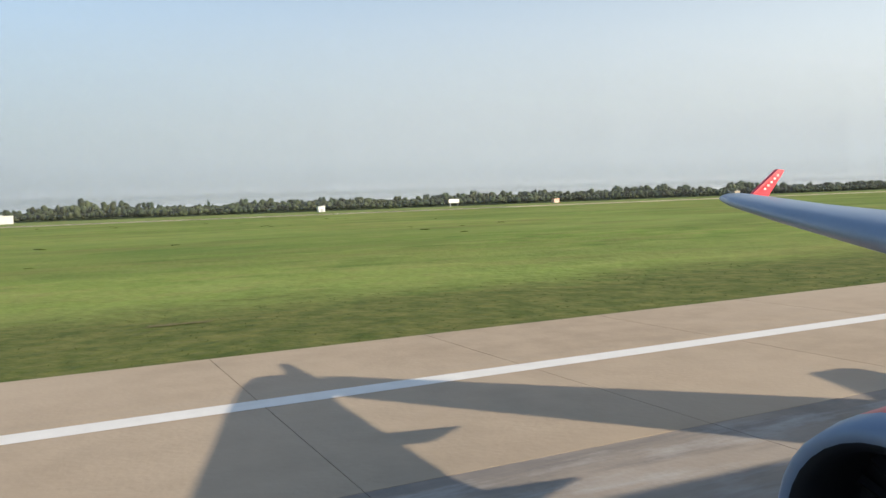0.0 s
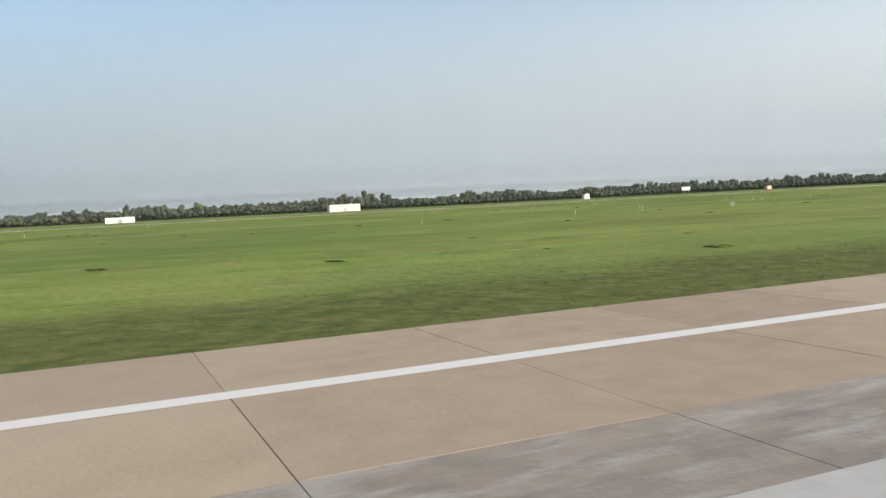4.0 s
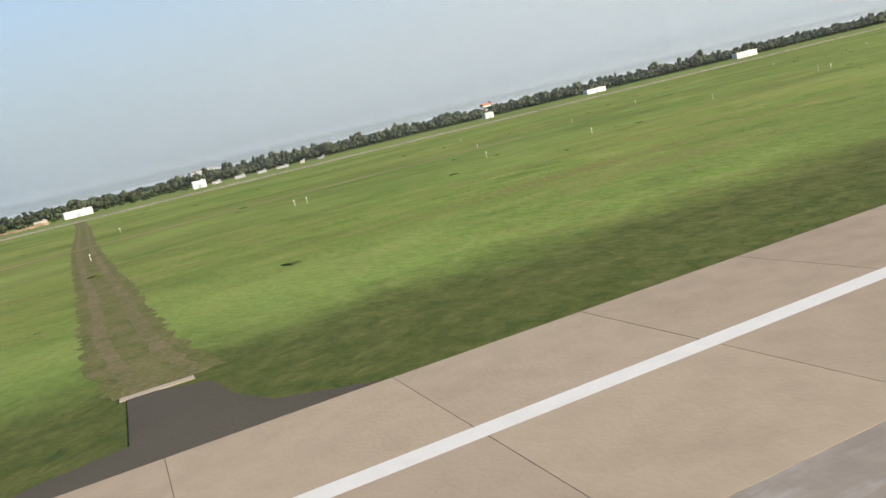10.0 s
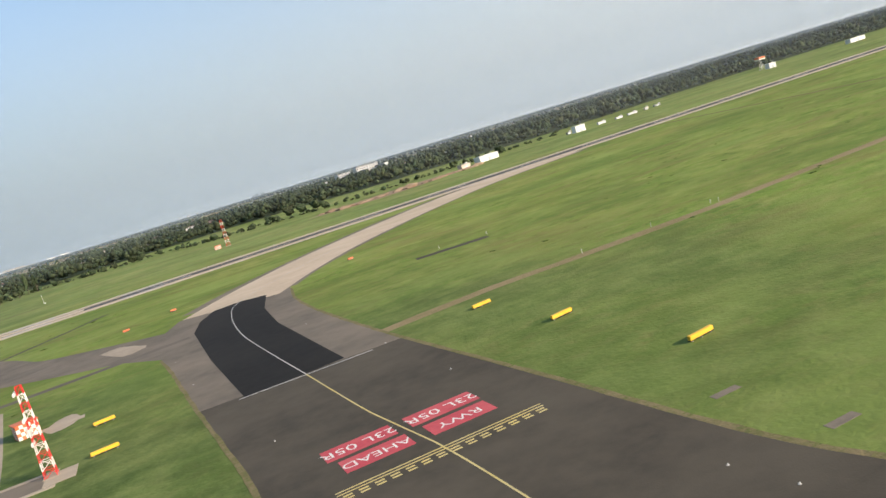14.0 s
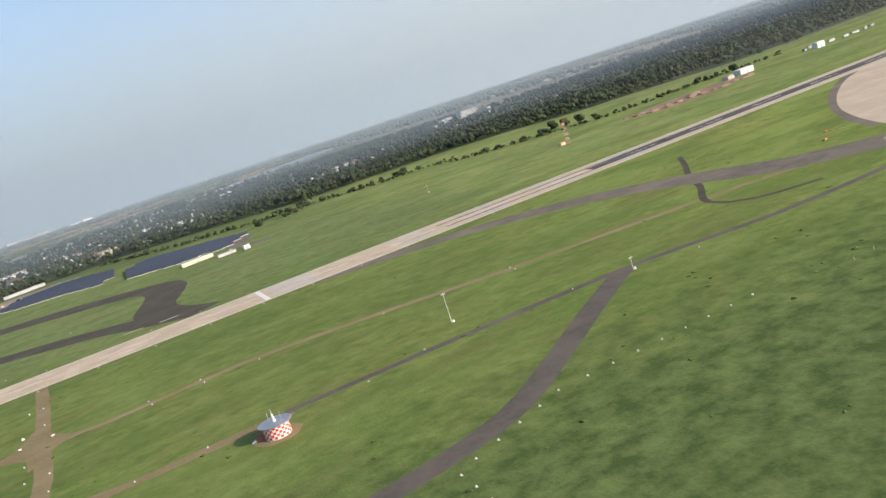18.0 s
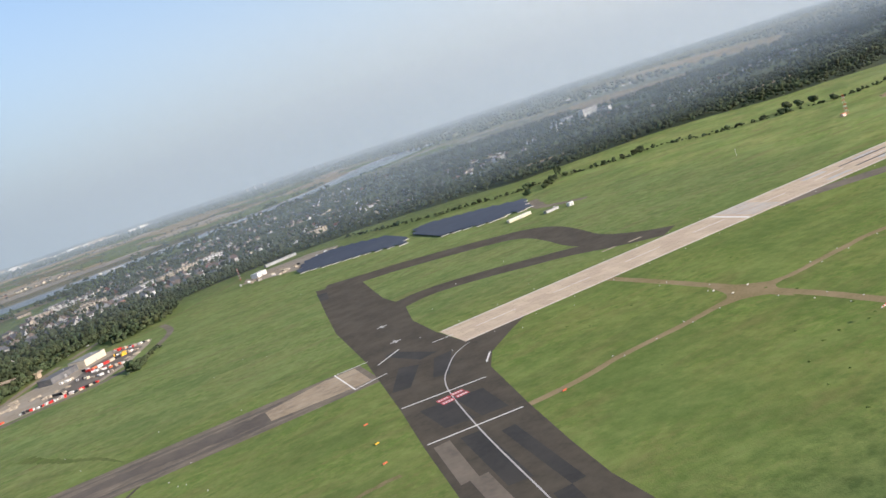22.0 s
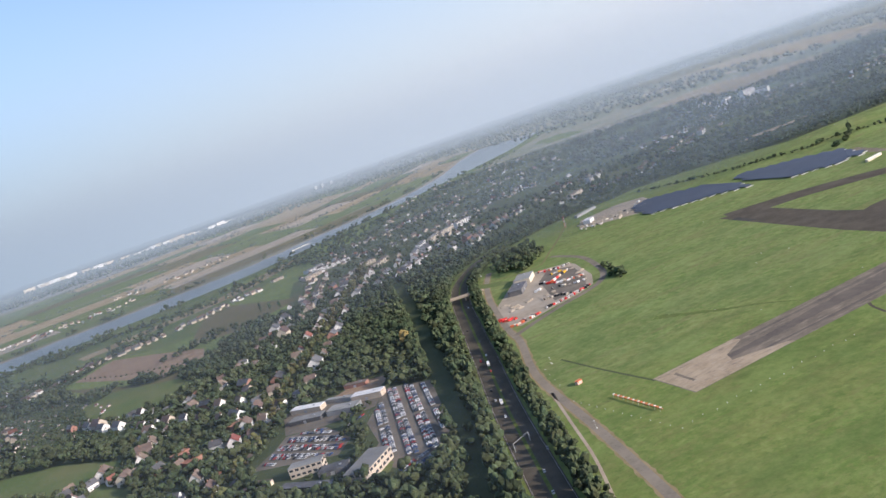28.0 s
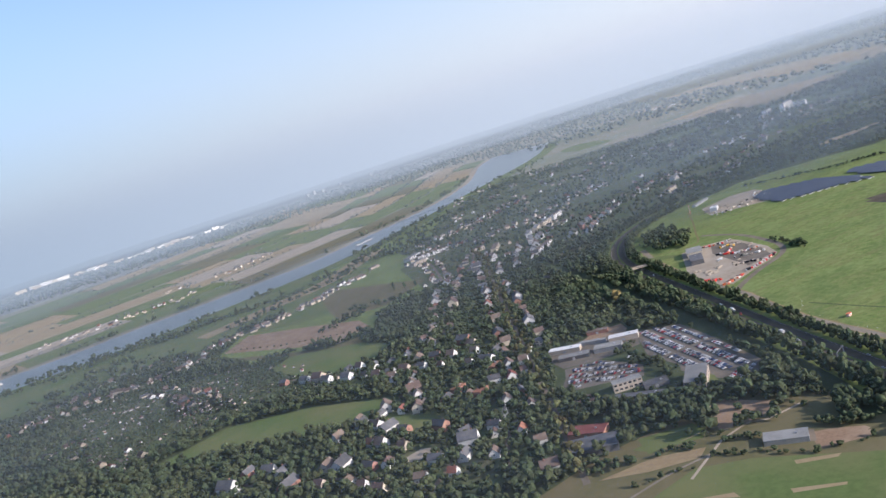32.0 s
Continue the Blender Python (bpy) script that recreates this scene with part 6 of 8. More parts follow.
    for s in (1, -1):
        fin("tailplane", [(23.4, cy + s * 0.8, 4.7), (26.6, cy + s * 6.2, 5.15), (27.8, cy + s * 6.2, 5.15), (27.0, cy + s * 0.6, 4.75)], 0.09, SKIN, "z")
    nose = bmesh.new()
    rod(nose, (-4.6, cy, 0.5), (-4.6, cy, 2.3), 0.09)
    gear = part("nose_gear", nose, STEEL, jet)
    for dy in (-0.25, 0.25):
        tyre = bmesh.new()
        rod(tyre, (-4.6, cy + dy - 0.1, 0.42), (-4.6, cy + dy + 0.1, 0.42), 0.39, 0.39, 18)
        part("wheel", tyre, TYRE, gear)


airliner(4.0, 0.57)

# ---- small airfield things ----
def light_post(x, y, tall=0.9):
    p = root("edge_light", x, y, label="small white marker light on a stake", category="marker light", group="marker lights on the grass")
    part("stake", rod(bmesh.new(), (0, 0, 0), (0, 0, tall * 0.8), 0.05, 0.04), PAINT, p)
    bm = lathe(bmesh.new(), [(0.08, tall * 0.76), (0.10, tall * 0.80), (0.10, tall * 0.94), (0.06, tall * 1.0)], 8)
    part("lamp_head", bm, PAINT, p)
    return p


def pad_light(x, y):
    p = root("pad_light", x, y, label="small white marker light on a round concrete pad", category="marker light", group="pad lights along the tracks")
    part("pad", lathe(bmesh.new(), [(0.0, 0.0), (0.42, 0.0), (0.40, 0.10), (0.0, 0.11)], 10), PAINT_OLD, p)
    part("lamp_head", lathe(bmesh.new(), [(0.16, 0.10), (0.17, 0.34), (0.11, 0.46), (0.0, 0.48)], 8), PAINT, p)
    return p


first = light_post(-50.8, 70.6, 1.0)
for x, y in ((-51.2, 89), (-51.6, 112), (-45.6, 71), (-45.9, 92), (-46.4, 110), (-114.6, 153), (-113.2, 153.5), (-57, 205), (-59, 180), (-78, 310), (-64, 285), (-67, 346),
             (-194, 155), (-154, 160), (-130, 168), (-133, 163), (-108, 260), (-117, 150), (-54, 221), (-62, 196), (-486, 127), (-477, 215), (-452, 135), (-451, 131), (-418, 138), (-414, 141), (-273, 263),
             (-655, 123), (-652, 176), (-622, 130), (-622, 182), (-626, 243), (-586, 204), (-587, 133), (-588, 135.5), (-502, 234), (-547, 141), (-479, 214), (-505, 146), (-737.5, 129), (-732, 205), (-704, 133), (-706, 133.5), (-671, 132.5),
             (-359, 215), (-359, 149), (-357, 150), (-354, 149.5), (-317, 234), (-329, 139), (-281, 153), (-395, 206), (-397, 150), (-236, 318), (-996, 165), (-957, 165), (-977, 165), (-959, 165.6), (-998, 250), (-983, 245)):
    copy_thing(first, place(x, y))
short = light_post(-1139.6, 185.2, 0.9)
for i in range(12):
    copy_thing(short, place(-1147.8 - 8.3 * i, 184.6 - 0.35 * i))
pad = pad_light(-1363, 260)
for x, y in ((-1048, 152), (-1053, 202), (-1047.5, 120), (-1075, 120), (-1045, 62), (-1044, 55), (-1082, 180), (-1084, 215)):
    copy_thing(pad, place(x, y) @ Matrix.Scale(0.4, 4))
for x, y in [(-1369.3, 172 - 7.8 * i) for i in range(9)] + [(-1363.7 + 7.6 * i, 176 + 3.4 * i) for i in range(5)] + [(-1324.2 + 8 * i, 189.8) for i in range(8)] + \
        [(-1238 + 0, 247), (-1283, 262), (-1340, 267), (-1437, 263), (-1415, 265), (-1496, 349), (-1515, 347), (-1516, 353), (-1537, 348), (-1558, 346), (-1561, 352), (-1428, 346), (-1429, 353), (-1408, 354), (-1407, 347), (-1384, 348), (-1331, 338), (-1275, 326), (-1275, 321),
         (-1480, 420), (-1474, 421), (-1471, 386), (-1479, 378), (-1474, 331), (-1472, 310), (-1464, 310), (-1463, 290), (-1471, 290), (-1470, 238), (-1460, 238), (-1521, 453), (-1558, 454), (-1566, 589), (-1504, 545), (-1524, 640), (-1472, 651),
         (-1608, 884), (-1728, 656), (-1686, 655), (-1702, 677), (-1834, 593), (-1822, 549), (-1723, 533), (-1774, 564), (-1773, 455), (-1769, 443), (-1765, 440), (-1756, 418), (-1796, 427), (-1806, 436), (-1760, 472)] + \
        [(-2009 + i * 1.2, 551 - 9.5 * i) for i in range(12)] + [(-1994 + 9.6 * i, 436 + (i % 3) * 1.5) for i in range(17)] + [(-1986 - 4 * i, 640 - 16 * i) for i in range(4)] + [(-1600 + 30 * i, 469 + (i % 2)) for i in range(14)] + [(-1600 + 30 * i, 526) for i in range(9)]:
    copy_thing(pad, place(x, y))


def taxi_sign(x, y, turn, length, panel, label, tall=1.15):
    s = root("taxiway_sign", x, y, 0, turn, label, "taxiway sign", "taxiway signs")
    part("panel", boxes((-length / 2, -0.28, 0.25, length / 2, 0.28, 0.25 + tall), bevel=0.05), panel, s)
    bm = boxes(*[(px - 0.08, -0.16, 0, px + 0.08, 0.16, 0.26) for px in (-length / 2 + 0.4, 0, length / 2 - 0.4)])
    part("feet", bm, STEEL, s)
    part("rim", boxes((-length / 2 - 0.04, -0.31, 0.2, length / 2 + 0.04, 0.31, 0.27)), DARK, s)
    return s


for x, y, turn, length in ((-1027.6, 151.8, 8, 4.2), (-1025.5, 123.8, 8, 4.2), (-1023.8, 91, 8, 4.2), (-1099.5, 175.2, 8, 4.0), (-1098.7, 151.6, 8, 4.6)):
    taxi_sign(x, y, turn, length, SIGN_YELLOW, "long yellow taxiway sign on the grass", 0.62)
for x, y, m, label in ((-1675, 409, SIGN_RED, "small orange taxiway sign on the grass"), (-1678.6, 378, SIGN_YELLOW, "small yellow taxiway sign on the grass"), (-1683, 352, SIGN_RED, "orange taxiway sign on the grass"),
                       (-1596.7, 339, SIGN_RED, "orange taxiway sign on the grass"), (-1096, 318, SIGN_RED, "orange taxiway sign on the grass"), (-1078.5, 333, SIGN_RED, "orange taxiway sign on the grass"), (-1014, 303, SIGN_RED, "orange taxiway sign on the grass"),
                       (-1478, 359, PAINT, "white taxiway sign on the grass"), (-1478.3, 374, PAINT, "white taxiway sign on the grass"), (-1466, 361, PAINT, "white taxiway sign on the grass"), (-76.5, 139.2, SIGN_RED, "low orange sign on the grass")):
    taxi_sign(x, y, 10, (1.3 if m == PAINT else 2.3) if x < -900 else 1.3, m, label, 0.65 if x < -900 and m != PAINT else 0.45)
cab = root("marker_board", -482.7, 39.4, label="yellow marker board on a post in the grass", category="marker")
part("board", boxes((-0.22, -0.08, 0.14, 0.22, 0.08, 0.72), bevel=0.03), PAINT_YELLOW, cab)
part("post", boxes((-0.06, -0.04, 0, 0.06, 0.04, 0.15)), STEEL, cab)
copy_thing(cab, place(-505.9, 52.4, 0, 30))


def letters(text, x, y, size, turn, material, parent, z):
    """Painted lettering, as a mesh lying on the ground."""
    data = bpy.data.curves.new("lettering", "FONT")
    data.body, data.size, data.align_x, data.align_y = text, size * U, "CENTER", "CENTER"
    tmp = new("lettering", data)
    mesh = bpy.data.meshes.new_from_object(tmp.evaluated_get(bpy.context.evaluated_depsgraph_get()))
    bpy.data.objects.remove(tmp)
    mesh.materials.clear()
    mesh.materials.append(material)
    ob = new("lettering", mesh)
    ob.parent = parent
    ob.matrix_basis = place(x, y, z, turn)
    return ob


warning = root("ground_marking", 0, 0, label="red painted warning with white letters on the taxiway", category="ground marking", kind="structure")
for x0, x1, text, y in ((-1071.4, -1062.0, "23L 05R", 105.0), (-1070.4, -1061.6, "AHEAD", 99.2), (-1060.0, -1050.4, "23L 05R", 105.0), (-1059.2, -1050.6, "RWY", 99.2)):
    part("red_panel", boxes((x0, y - 2.3, 0.03, x1, y + 2.3, 0.050)), PAINT_RED, warning)
    letters(text, (x0 + x1) / 2, y, 3.0 if "2" in text else 2.7, 180, PAINT, warning, 0.056)
for x0, x1, y in ((-1639.5, -1632, 396.5), (-1639.0, -1632, 391), (-1631, -1624, 397.5), (-1630.5, -1623.5, 392)):
    part("red_panel", boxes((x0, y - 2.0, 0.03, x1, y + 2.0, 0.060)), PAINT_RED, warning)
    part("lettering", boxes(*[(x0 + 0.7 + i * 1.5, y - 1.1, 0.05, x0 + 1.6 + i * 1.5, y + 1.1, 0.066) for i in range(4)]), PAINT, warning, "white unreadable lettering")


def lattice_mast(name, x, y, tall, wide, sections, label):
    """A tapering lattice mast in red and white bands."""
    m = root(name, x, y, label=label, category="mast")
    for k in range(sections):
        z0, z1 = tall * k / sections, tall * (k + 1) / sections
        w0, w1 = wide * (1 - 0.55 * k / sections) / 2, wide * (1 - 0.55 * (k + 1) / sections) / 2
        bm = bmesh.new()
        for sx, sy in ((-1, -1), (1, -1), (1, 1), (-1, 1)):
            rod(bm, (sx * w0, sy * w0, z0), (sx * w1, sy * w1, z1), 0.09, 0.09, 4)
            rod(bm, (sx * w0, sy * w0, z0), (-sy * w1, sx * w1, z1), 0.055, 0.055, 4)
            rod(bm, (sx * w1, sy * w1, z1), (-sy * w1, sx * w1, z1), 0.055, 0.055, 4)
        part("lattice_section", bm, SIGNAL_RED if k % 2 == sections % 2 - 1 else PAINT, m)
    bm = boxes((-wide * 0.7, -wide * 0.7, -0.1, wide * 0.7, wide * 0.7, 0.14), bevel=0.03)
    part("base_slab", bm, CONCRETE_WORN, m)
    return m


mast = lattice_mast("glide_mast", -1107, 149.5, 15.5, 1.9, 11, "tall red and white lattice antenna mast")
for z in (6.0, 10.0, 14.4):
    bm = boxes((-1.0, -1.5, z - 0.3, -0.7, 1.5, z + 0.3), bevel=0.05)
    part("aerial", bm, PAINT, mast)
lattice_mast("field_mast", -1016, 690, 22, 3.2, 9, "red and white lattice mast beyond the runway")
lattice_mast("field_mast", -1630, 1212, 18, 2.0, 9, "pale lattice mast beside the worksite")
for x, y, tall in ((-1191.3, 146, 6.0), (-1322, 284, 11.5), (-1480.6, 259.5, 5.5), (-1262, 254, 5.0), (-1160, 705, 7.0), (-1976, 646, 7.0), (-2026, 491, 6.5)):
    pole = root("pole", x, y, label="slim white pole with a cross arm", category="pole", group="poles on the airfield")
    part("shaft", rod(bmesh.new(), (0, 0, 0), (0, 0, tall), 0.09, 0.06), PAINT, pole)
    part("cross_arm", boxes((-0.9, -0.08, tall - 0.5, 0.9, 0.08, tall - 0.3)), PAINT, pole)
    part("cabinet", boxes((0.4, -0.3, 0, 1.1, 0.3, 0.9), bevel=0.06), PAINT, pole)
sock = root("windsock", -1480.6, 262.5, label="red and white windsock on a short mast", category="windsock")
part("shaft", rod(bmesh.new(), (0, 0, 0), (0, 0, 5.6), 0.12, 0.08), PAINT, sock)
for k in range(4):
    part("sleeve_band", rod(bmesh.new(), (-0.1 - 0.7 * k, 0, 5.4 - 0.12 * k), (-0.8 - 0.7 * k, 0, 5.28 - 0.12 * k), 0.5 - 0.06 * k, 0.44 - 0.06 * k, 12), SIGNAL_RED if k % 2 == 0 else PAINT, sock)


def checked_hut(name, x, y, turn, lx, ly, tall, label):
    h = root(name, x, y, 0, turn, label, "equipment hut")
    part("wall", boxes((-lx / 2, -ly / 2, 0, lx / 2, ly / 2, tall), bevel=0.04), PAINT, h)
    bm = bmesh.new()
    n, rows = 6, 4
    for face in range(4):
        for i in range(n):
            for k in range(rows):
                if (i + k) % 2:
                    u0, u1, z0, z1 = i / n - 0.5, (i + 1) / n - 0.5, tall * k / rows + 0.01, tall * (k + 1) / rows - 0.01
                    if face < 2:
                        s = (ly / 2) * (1 if face else -1)
                        box(bm, u0 * lx, s - 0.02, z0, u1 * lx, s + 0.02, z1)
                    else:
                        s = (lx / 2) * (1 if face == 3 else -1)
                        box(bm, s - 0.02, u0 * ly, z0, s + 0.02, u1 * ly, z1)
    part("checker_panel", bm, SIGN_RED, h)
    part("roof", boxes((-lx / 2 - 0.25, -ly / 2 - 0.25, tall, lx / 2 + 0.25, ly / 2 + 0.25, tall + 0.22), bevel=0.04), SIGN_RED, h)
    part("door", boxes((-0.5, -ly / 2 - 0.06, 0.05, 0.5, -ly / 2 - 0.02, 2.05)), STEEL, h)
    return h


checked_hut("equipment_hut", -1115, 190.5, 20, 4.4, 3.6, 3.0, "orange and white chequered equipment hut")
checked_hut("equipment_hut", -1988, 577.5, 15, 5.0, 3.4, 2.8, "orange and white equipment hut near the perimeter road")
checked_hut("equipment_hut", -1025, 686, 0, 5.0, 3.6, 3.0, "orange and white equipment hut beside a mast")
checked_hut("equipment_hut", 519, 770, 0, 7.0, 5.0, 4.5, "red and white equipment hut at the far field edge")
part("hut_path", boxes((-1112.5, 188.6, 0, -1104, 191.6, 0.04)), CONCRETE_WORN)
tagged(bpy.data.objects["hut_path"], "pale slab path to the hut", "path", kind="structure")

vor = root("radio_beacon", -1395.5, 248.5, label="round red and white chequered radio beacon building", category="radio beacon")
part("drum", lathe(bmesh.new(), [(5.1, 0), (5.1, 4.6)], 40), PAINT, vor)
bm = bmesh.new()
for k in range(5):
    for i in range(28):
        if (i + k) % 2:
            a0, a1, z0, z1 = 2 * math.pi * i / 28, 2 * math.pi * (i + 1) / 28, 0.25 + 0.85 * k, 1.08 + 0.85 * k
            q = [(5.14 * math.cos(a), 5.14 * math.sin(a), z) for a, z in ((a0, z0), (a1, z0), (a1, z1), (a0, z1))]
            bm.faces.new([bm.verts.new(c) for c in q])
part("checker_panel", bm, SIGNAL_RED, vor)
part("roof_disc", lathe(bmesh.new(), [(6.3, 4.6), (6.6, 4.75), (6.6, 4.95), (6.2, 5.05)], 48), STEEL, vor, "wide flat grey metal disc")
part("aerial", lathe(bmesh.new(), [(0.75, 5.05), (0.75, 5.6), (0.45, 5.8), (0.45, 7.4), (0.3, 7.8), (0.08, 8.0), (0.05, 9.6)], 14), PAINT, vor)
for dx, dy in ((-1.6, 1.6), (2.4, -3.2)):
    part("rod", rod(bmesh.new(), (dx, dy, 5.0), (dx, dy, 8.4), 0.07), PAINT, vor)
part("side_hut", boxes((-8.2, 1.6, 0, -5.4, 4.2, 2.2), bevel=0.05), BRICK, vor)
part("steps", boxes((-10.0, 2.0, 0, -8.2, 3.4, 0.4), (-9.2, 2.0, 0.4, -8.2, 3.4, 0.8)), STEEL, vor)
vor.scale = (0.78, 0.78, 0.85)
sheet("beacon_path", smooth([Vector((-1395.5 + 7.6 * math.cos(a), 248.5 + 7.2 * math.sin(a))) for a in (0, 1.05, 2.1, 3.14, 4.2, 5.2, 6.28)], 2.0)[:-1], TRACK, 0.016, label="trodden ring of bare grass round the beacon", category="track", kind="structure")

array = root("localizer_array", -1986.5, 498, 0, 3.5, "long orange antenna array on trestle frames", "antenna array")
part("beam", boxes((-0.25, -27, 1.5, 0.25, 27, 1.9)), SIGN_RED, array)
part("rail", boxes((1.6, -27, 0.25, 1.9, 27, 0.5)), SIGN_RED, array)
for i in range(19):
    yy = -27 + 3.0 * i
    bm = bmesh.new()
    rod(bm, (-1.0, yy, 0), (0, yy, 2.3), 0.09, 0.09, 4), rod(bm, (1.8, yy, 0), (0, yy, 2.3), 0.09, 0.09, 4)
    box(bm, -0.9, yy - 0.2, 2.2, 1.0, yy + 0.2, 2.6)
    part("trestle", bm, SIGN_RED if i % 2 else PAINT, array)

# ---- trees that stand alone ----
def tree(name, seed, wide, tall, leaf, label, group="", trunk=0.28, low=None):
    t = root(name, 0, 0, label=label, category="tree", group=group)
    bm = bmesh.new()
    rod(bm, (0, 0, -0.2), (0.1, 0, tall * 0.55), wide * 0.035, wide * 0.02, 6)
    rnd = random.Random(seed)
    for i in range(4):
        a = i * 1.6 + rnd.uniform(-0.4, 0.4)
        rod(bm, (0.05, 0, tall * (trunk + 0.05 * i)), (wide * 0.27 * math.cos(a), wide * 0.27 * math.sin(a), tall * (trunk + 0.22 + 0.07 * i)), wide * 0.016, wide * 0.006, 4)
    part("trunk", bm, BARK, t)
    bm = crown_mesh(seed, 9, 1)
    for v in bm.verts:
        v.co = Vector((v.co.x * wide, v.co.y * wide, tall * ((trunk * 0.4 if low is None else low) + v.co.z * 0.98)))
    part("crown", bm, leaf, t)
    return t


kinds = [tree("tree", 60 + i, w, h, LEAF_TREE, "dark green broadleaf tree in an open row", "single trees", low=-0.15) for i, (w, h) in enumerate(((10, 10), (13, 12), (8, 7), (15, 14)))]
poplars = [tree("poplar", 70 + i, w, h, LEAF_TREE, "tall slim dark green poplar", "poplars", 0.12) for i, (w, h) in enumerate(((6, 26), (7, 22)))]
gold = tree("autumn_tree", 80, 19, 20, LEAF_GOLD, "large tree with golden autumn leaves")
gold.matrix_basis = place(-2030, 905)
rnd = random.Random(21)
spots = []
HEDGE = smooth([Vector(p) for p in ((-1452, 1250), (-1361, 1129), (-1312, 1091), (-1260, 1045), (-1199, 1043), (-1119, 986), (-1054, 974), (-1024, 906), (-981, 867), (-886, 800), (-760, 800), (-640, 790))], 9.0)
for p in HEDGE:
    if rnd.random() < 0.72:
        spots.append((p.x + rnd.uniform(-4, 4), p.y + rnd.uniform(-4, 4), rnd.choice((0, 0, 1, 2, 2)), rnd.uniform(0.6, 1.15)))
for a, b in (((-2490, 1721), (-2374, 1500)), ((-2374, 1500), (-2262, 1372))):
    for i in range(12):
        # a row of round trees along the ploughed field
        spots.append((a[0] + (b[0] - a[0]) * i / 12, a[1] + (b[1] - a[1]) * i / 12, 2, rnd.uniform(0.5, 0.68)))
for x, y, k, s in ((-1786, 819, 3, 1.1), (-1779, 826, 1, 1.0), (-1790, 828, 0, 1.0), (-1783, 812, 2, 1.2), (-1270, 975, 1, 1.2), (-930, 858, 3, 1.1), (-905, 838, 3, 1.0), (-918, 850, 3, 1.0),
                   (-2210, 500, 2, 0.8), (-2190, 525, 1, 0.7), (-2160, 480, 0, 0.8), (-2130, 470, 1, 0.9), (-2225, 560, 1, 0.9), (-2240, 548, 0, 0.9), (-2280, 520, 2, 0.9), (-2300, 530, 1, 0.9), (-2260, 505, 0, 0.8), (-2236, 492, 2, 1.0), (-2250, 585, 3, 0.8),
                   (-2206, 642, 1, 0.7), (-2196, 630, 0, 0.8), (-2180, 585, 1, 0.8), (-2165, 575, 0, 0.8), (-2150, 560, 2, 0.9), (-2127, 545, 1, 0.9), (-2110, 535, 1, 0.9), (-2095, 560, 3, 0.7), (-2085, 590, 1, 0.8), (-2155, 690, 0, 0.9), (-2148, 700, 2, 1.1), (-2160, 708, 1, 0.7), (-2140, 712, 0, 0.8)):
    spots.append((x, y, k, s))
for x, y, k, s in spots:
    ob = copy_thing(kinds[k], place(x, y, 0, rnd.uniform(0, 360)))
    ob.scale = (s, s, s * rnd.uniform(0.85, 1.1))
for k, (x, y) in enumerate(((-2110, 1570), (-2095, 1545), (-2360, 2060), (-2330, 2075), (-2240, 2070), (-2080, 1520), (253, 1404), (-2420, 2030), (-2465, 2040))):
    copy_thing(poplars[k % 2], place(x, y, 0, k * 40))
for x, y, tall in ((-182, 1300, 27), (-170, 1304, 29), (-160, 1296, 28), (-190, 1310, 25), (-150, 1302, 26), (370, 958, 19.5), (600, 960, 22), (692, 960, 22), (754, 960, 27.5), (776, 962, 27), (809, 960, 23), (881, 960, 23), (974, 960, 25), (998, 962, 31), (1010, 966, 27), (-493, 905, 21), (-502, 912, 19), (-560, 905, 17)):
    ob = copy_thing(kinds[(int(x) * 7) % 4], place(x, y, 0, x % 360))
    high = (10, 12, 7, 14)[(int(x) * 7) % 4]
    ob.scale = (tall / high * 0.8, tall / high * 0.8, tall / high)
for k, ob in enumerate(kinds + poplars):
    ob.matrix_basis = place(-1240 + 9 * k, 985 + 6 * k)

# roadside rows, too many to count
rows = []
for line, off, gap, wide in (*[(HIGHWAY, o, 3.8, 9.5) for o in (18, 21.5, 25)], *[(HIGHWAY, -o, 4.4, 11.5) for o in (18, 22.5, 27, 31)], *[(STRIP, -o, 4.6, 10.5) for o in (13, 18)]):
    pts = smooth([Vector(p) for p in line], 2.0)
    run = 0
    for a, b in zip(pts, pts[1:]):
        run += (b - a).length
        if run > gap:
            run = rnd.uniform(-2, 2)
            d = (b - a).normalized()
            p = a + Vector((d.y, -d.x)) * (off + rnd.uniform(-1.8, 1.8))
            if not any(inside(p.x, p.y, c) for c in CLEAR) and away(p.x, p.y, STRIP) > 9:
                w = wide * rnd.uniform(0.75, 1.25)
                rows.append((p.x, p.y, -0.5, w, w * rnd.uniform(1.0, 1.5), rnd.uniform(0, 6.3)))
many("roadside_trees", crowns_low, rows, LEAF, True, label="dense tree rows along the motorway", category="trees")
rows = []
for pts, gap, wide in ((AVENUE, 15, 13),):
    for s in (-7, 7):
        line = smooth([Vector(p) for p in pts], 3.0)
        run = 0
        for a, b in zip(line, line[1:]):
            run += (b - a).length
            if run > gap:
                run = 0
                d = (b - a).normalized()
                p = a + Vector((d.y, -d.x)) * s * rnd.uniform(0.4, 1.3)
                w = wide * rnd.uniform(0.5, 1.2)
                rows.append((p.x, p.y, 0, w, w * rnd.uniform(0.9, 1.4), rnd.uniform(0, 6.3)))
many("avenue_trees", crowns_mid, rows, LEAF_OLIVE, True, label="olive avenue trees along a straight street", category="trees")
rows = []
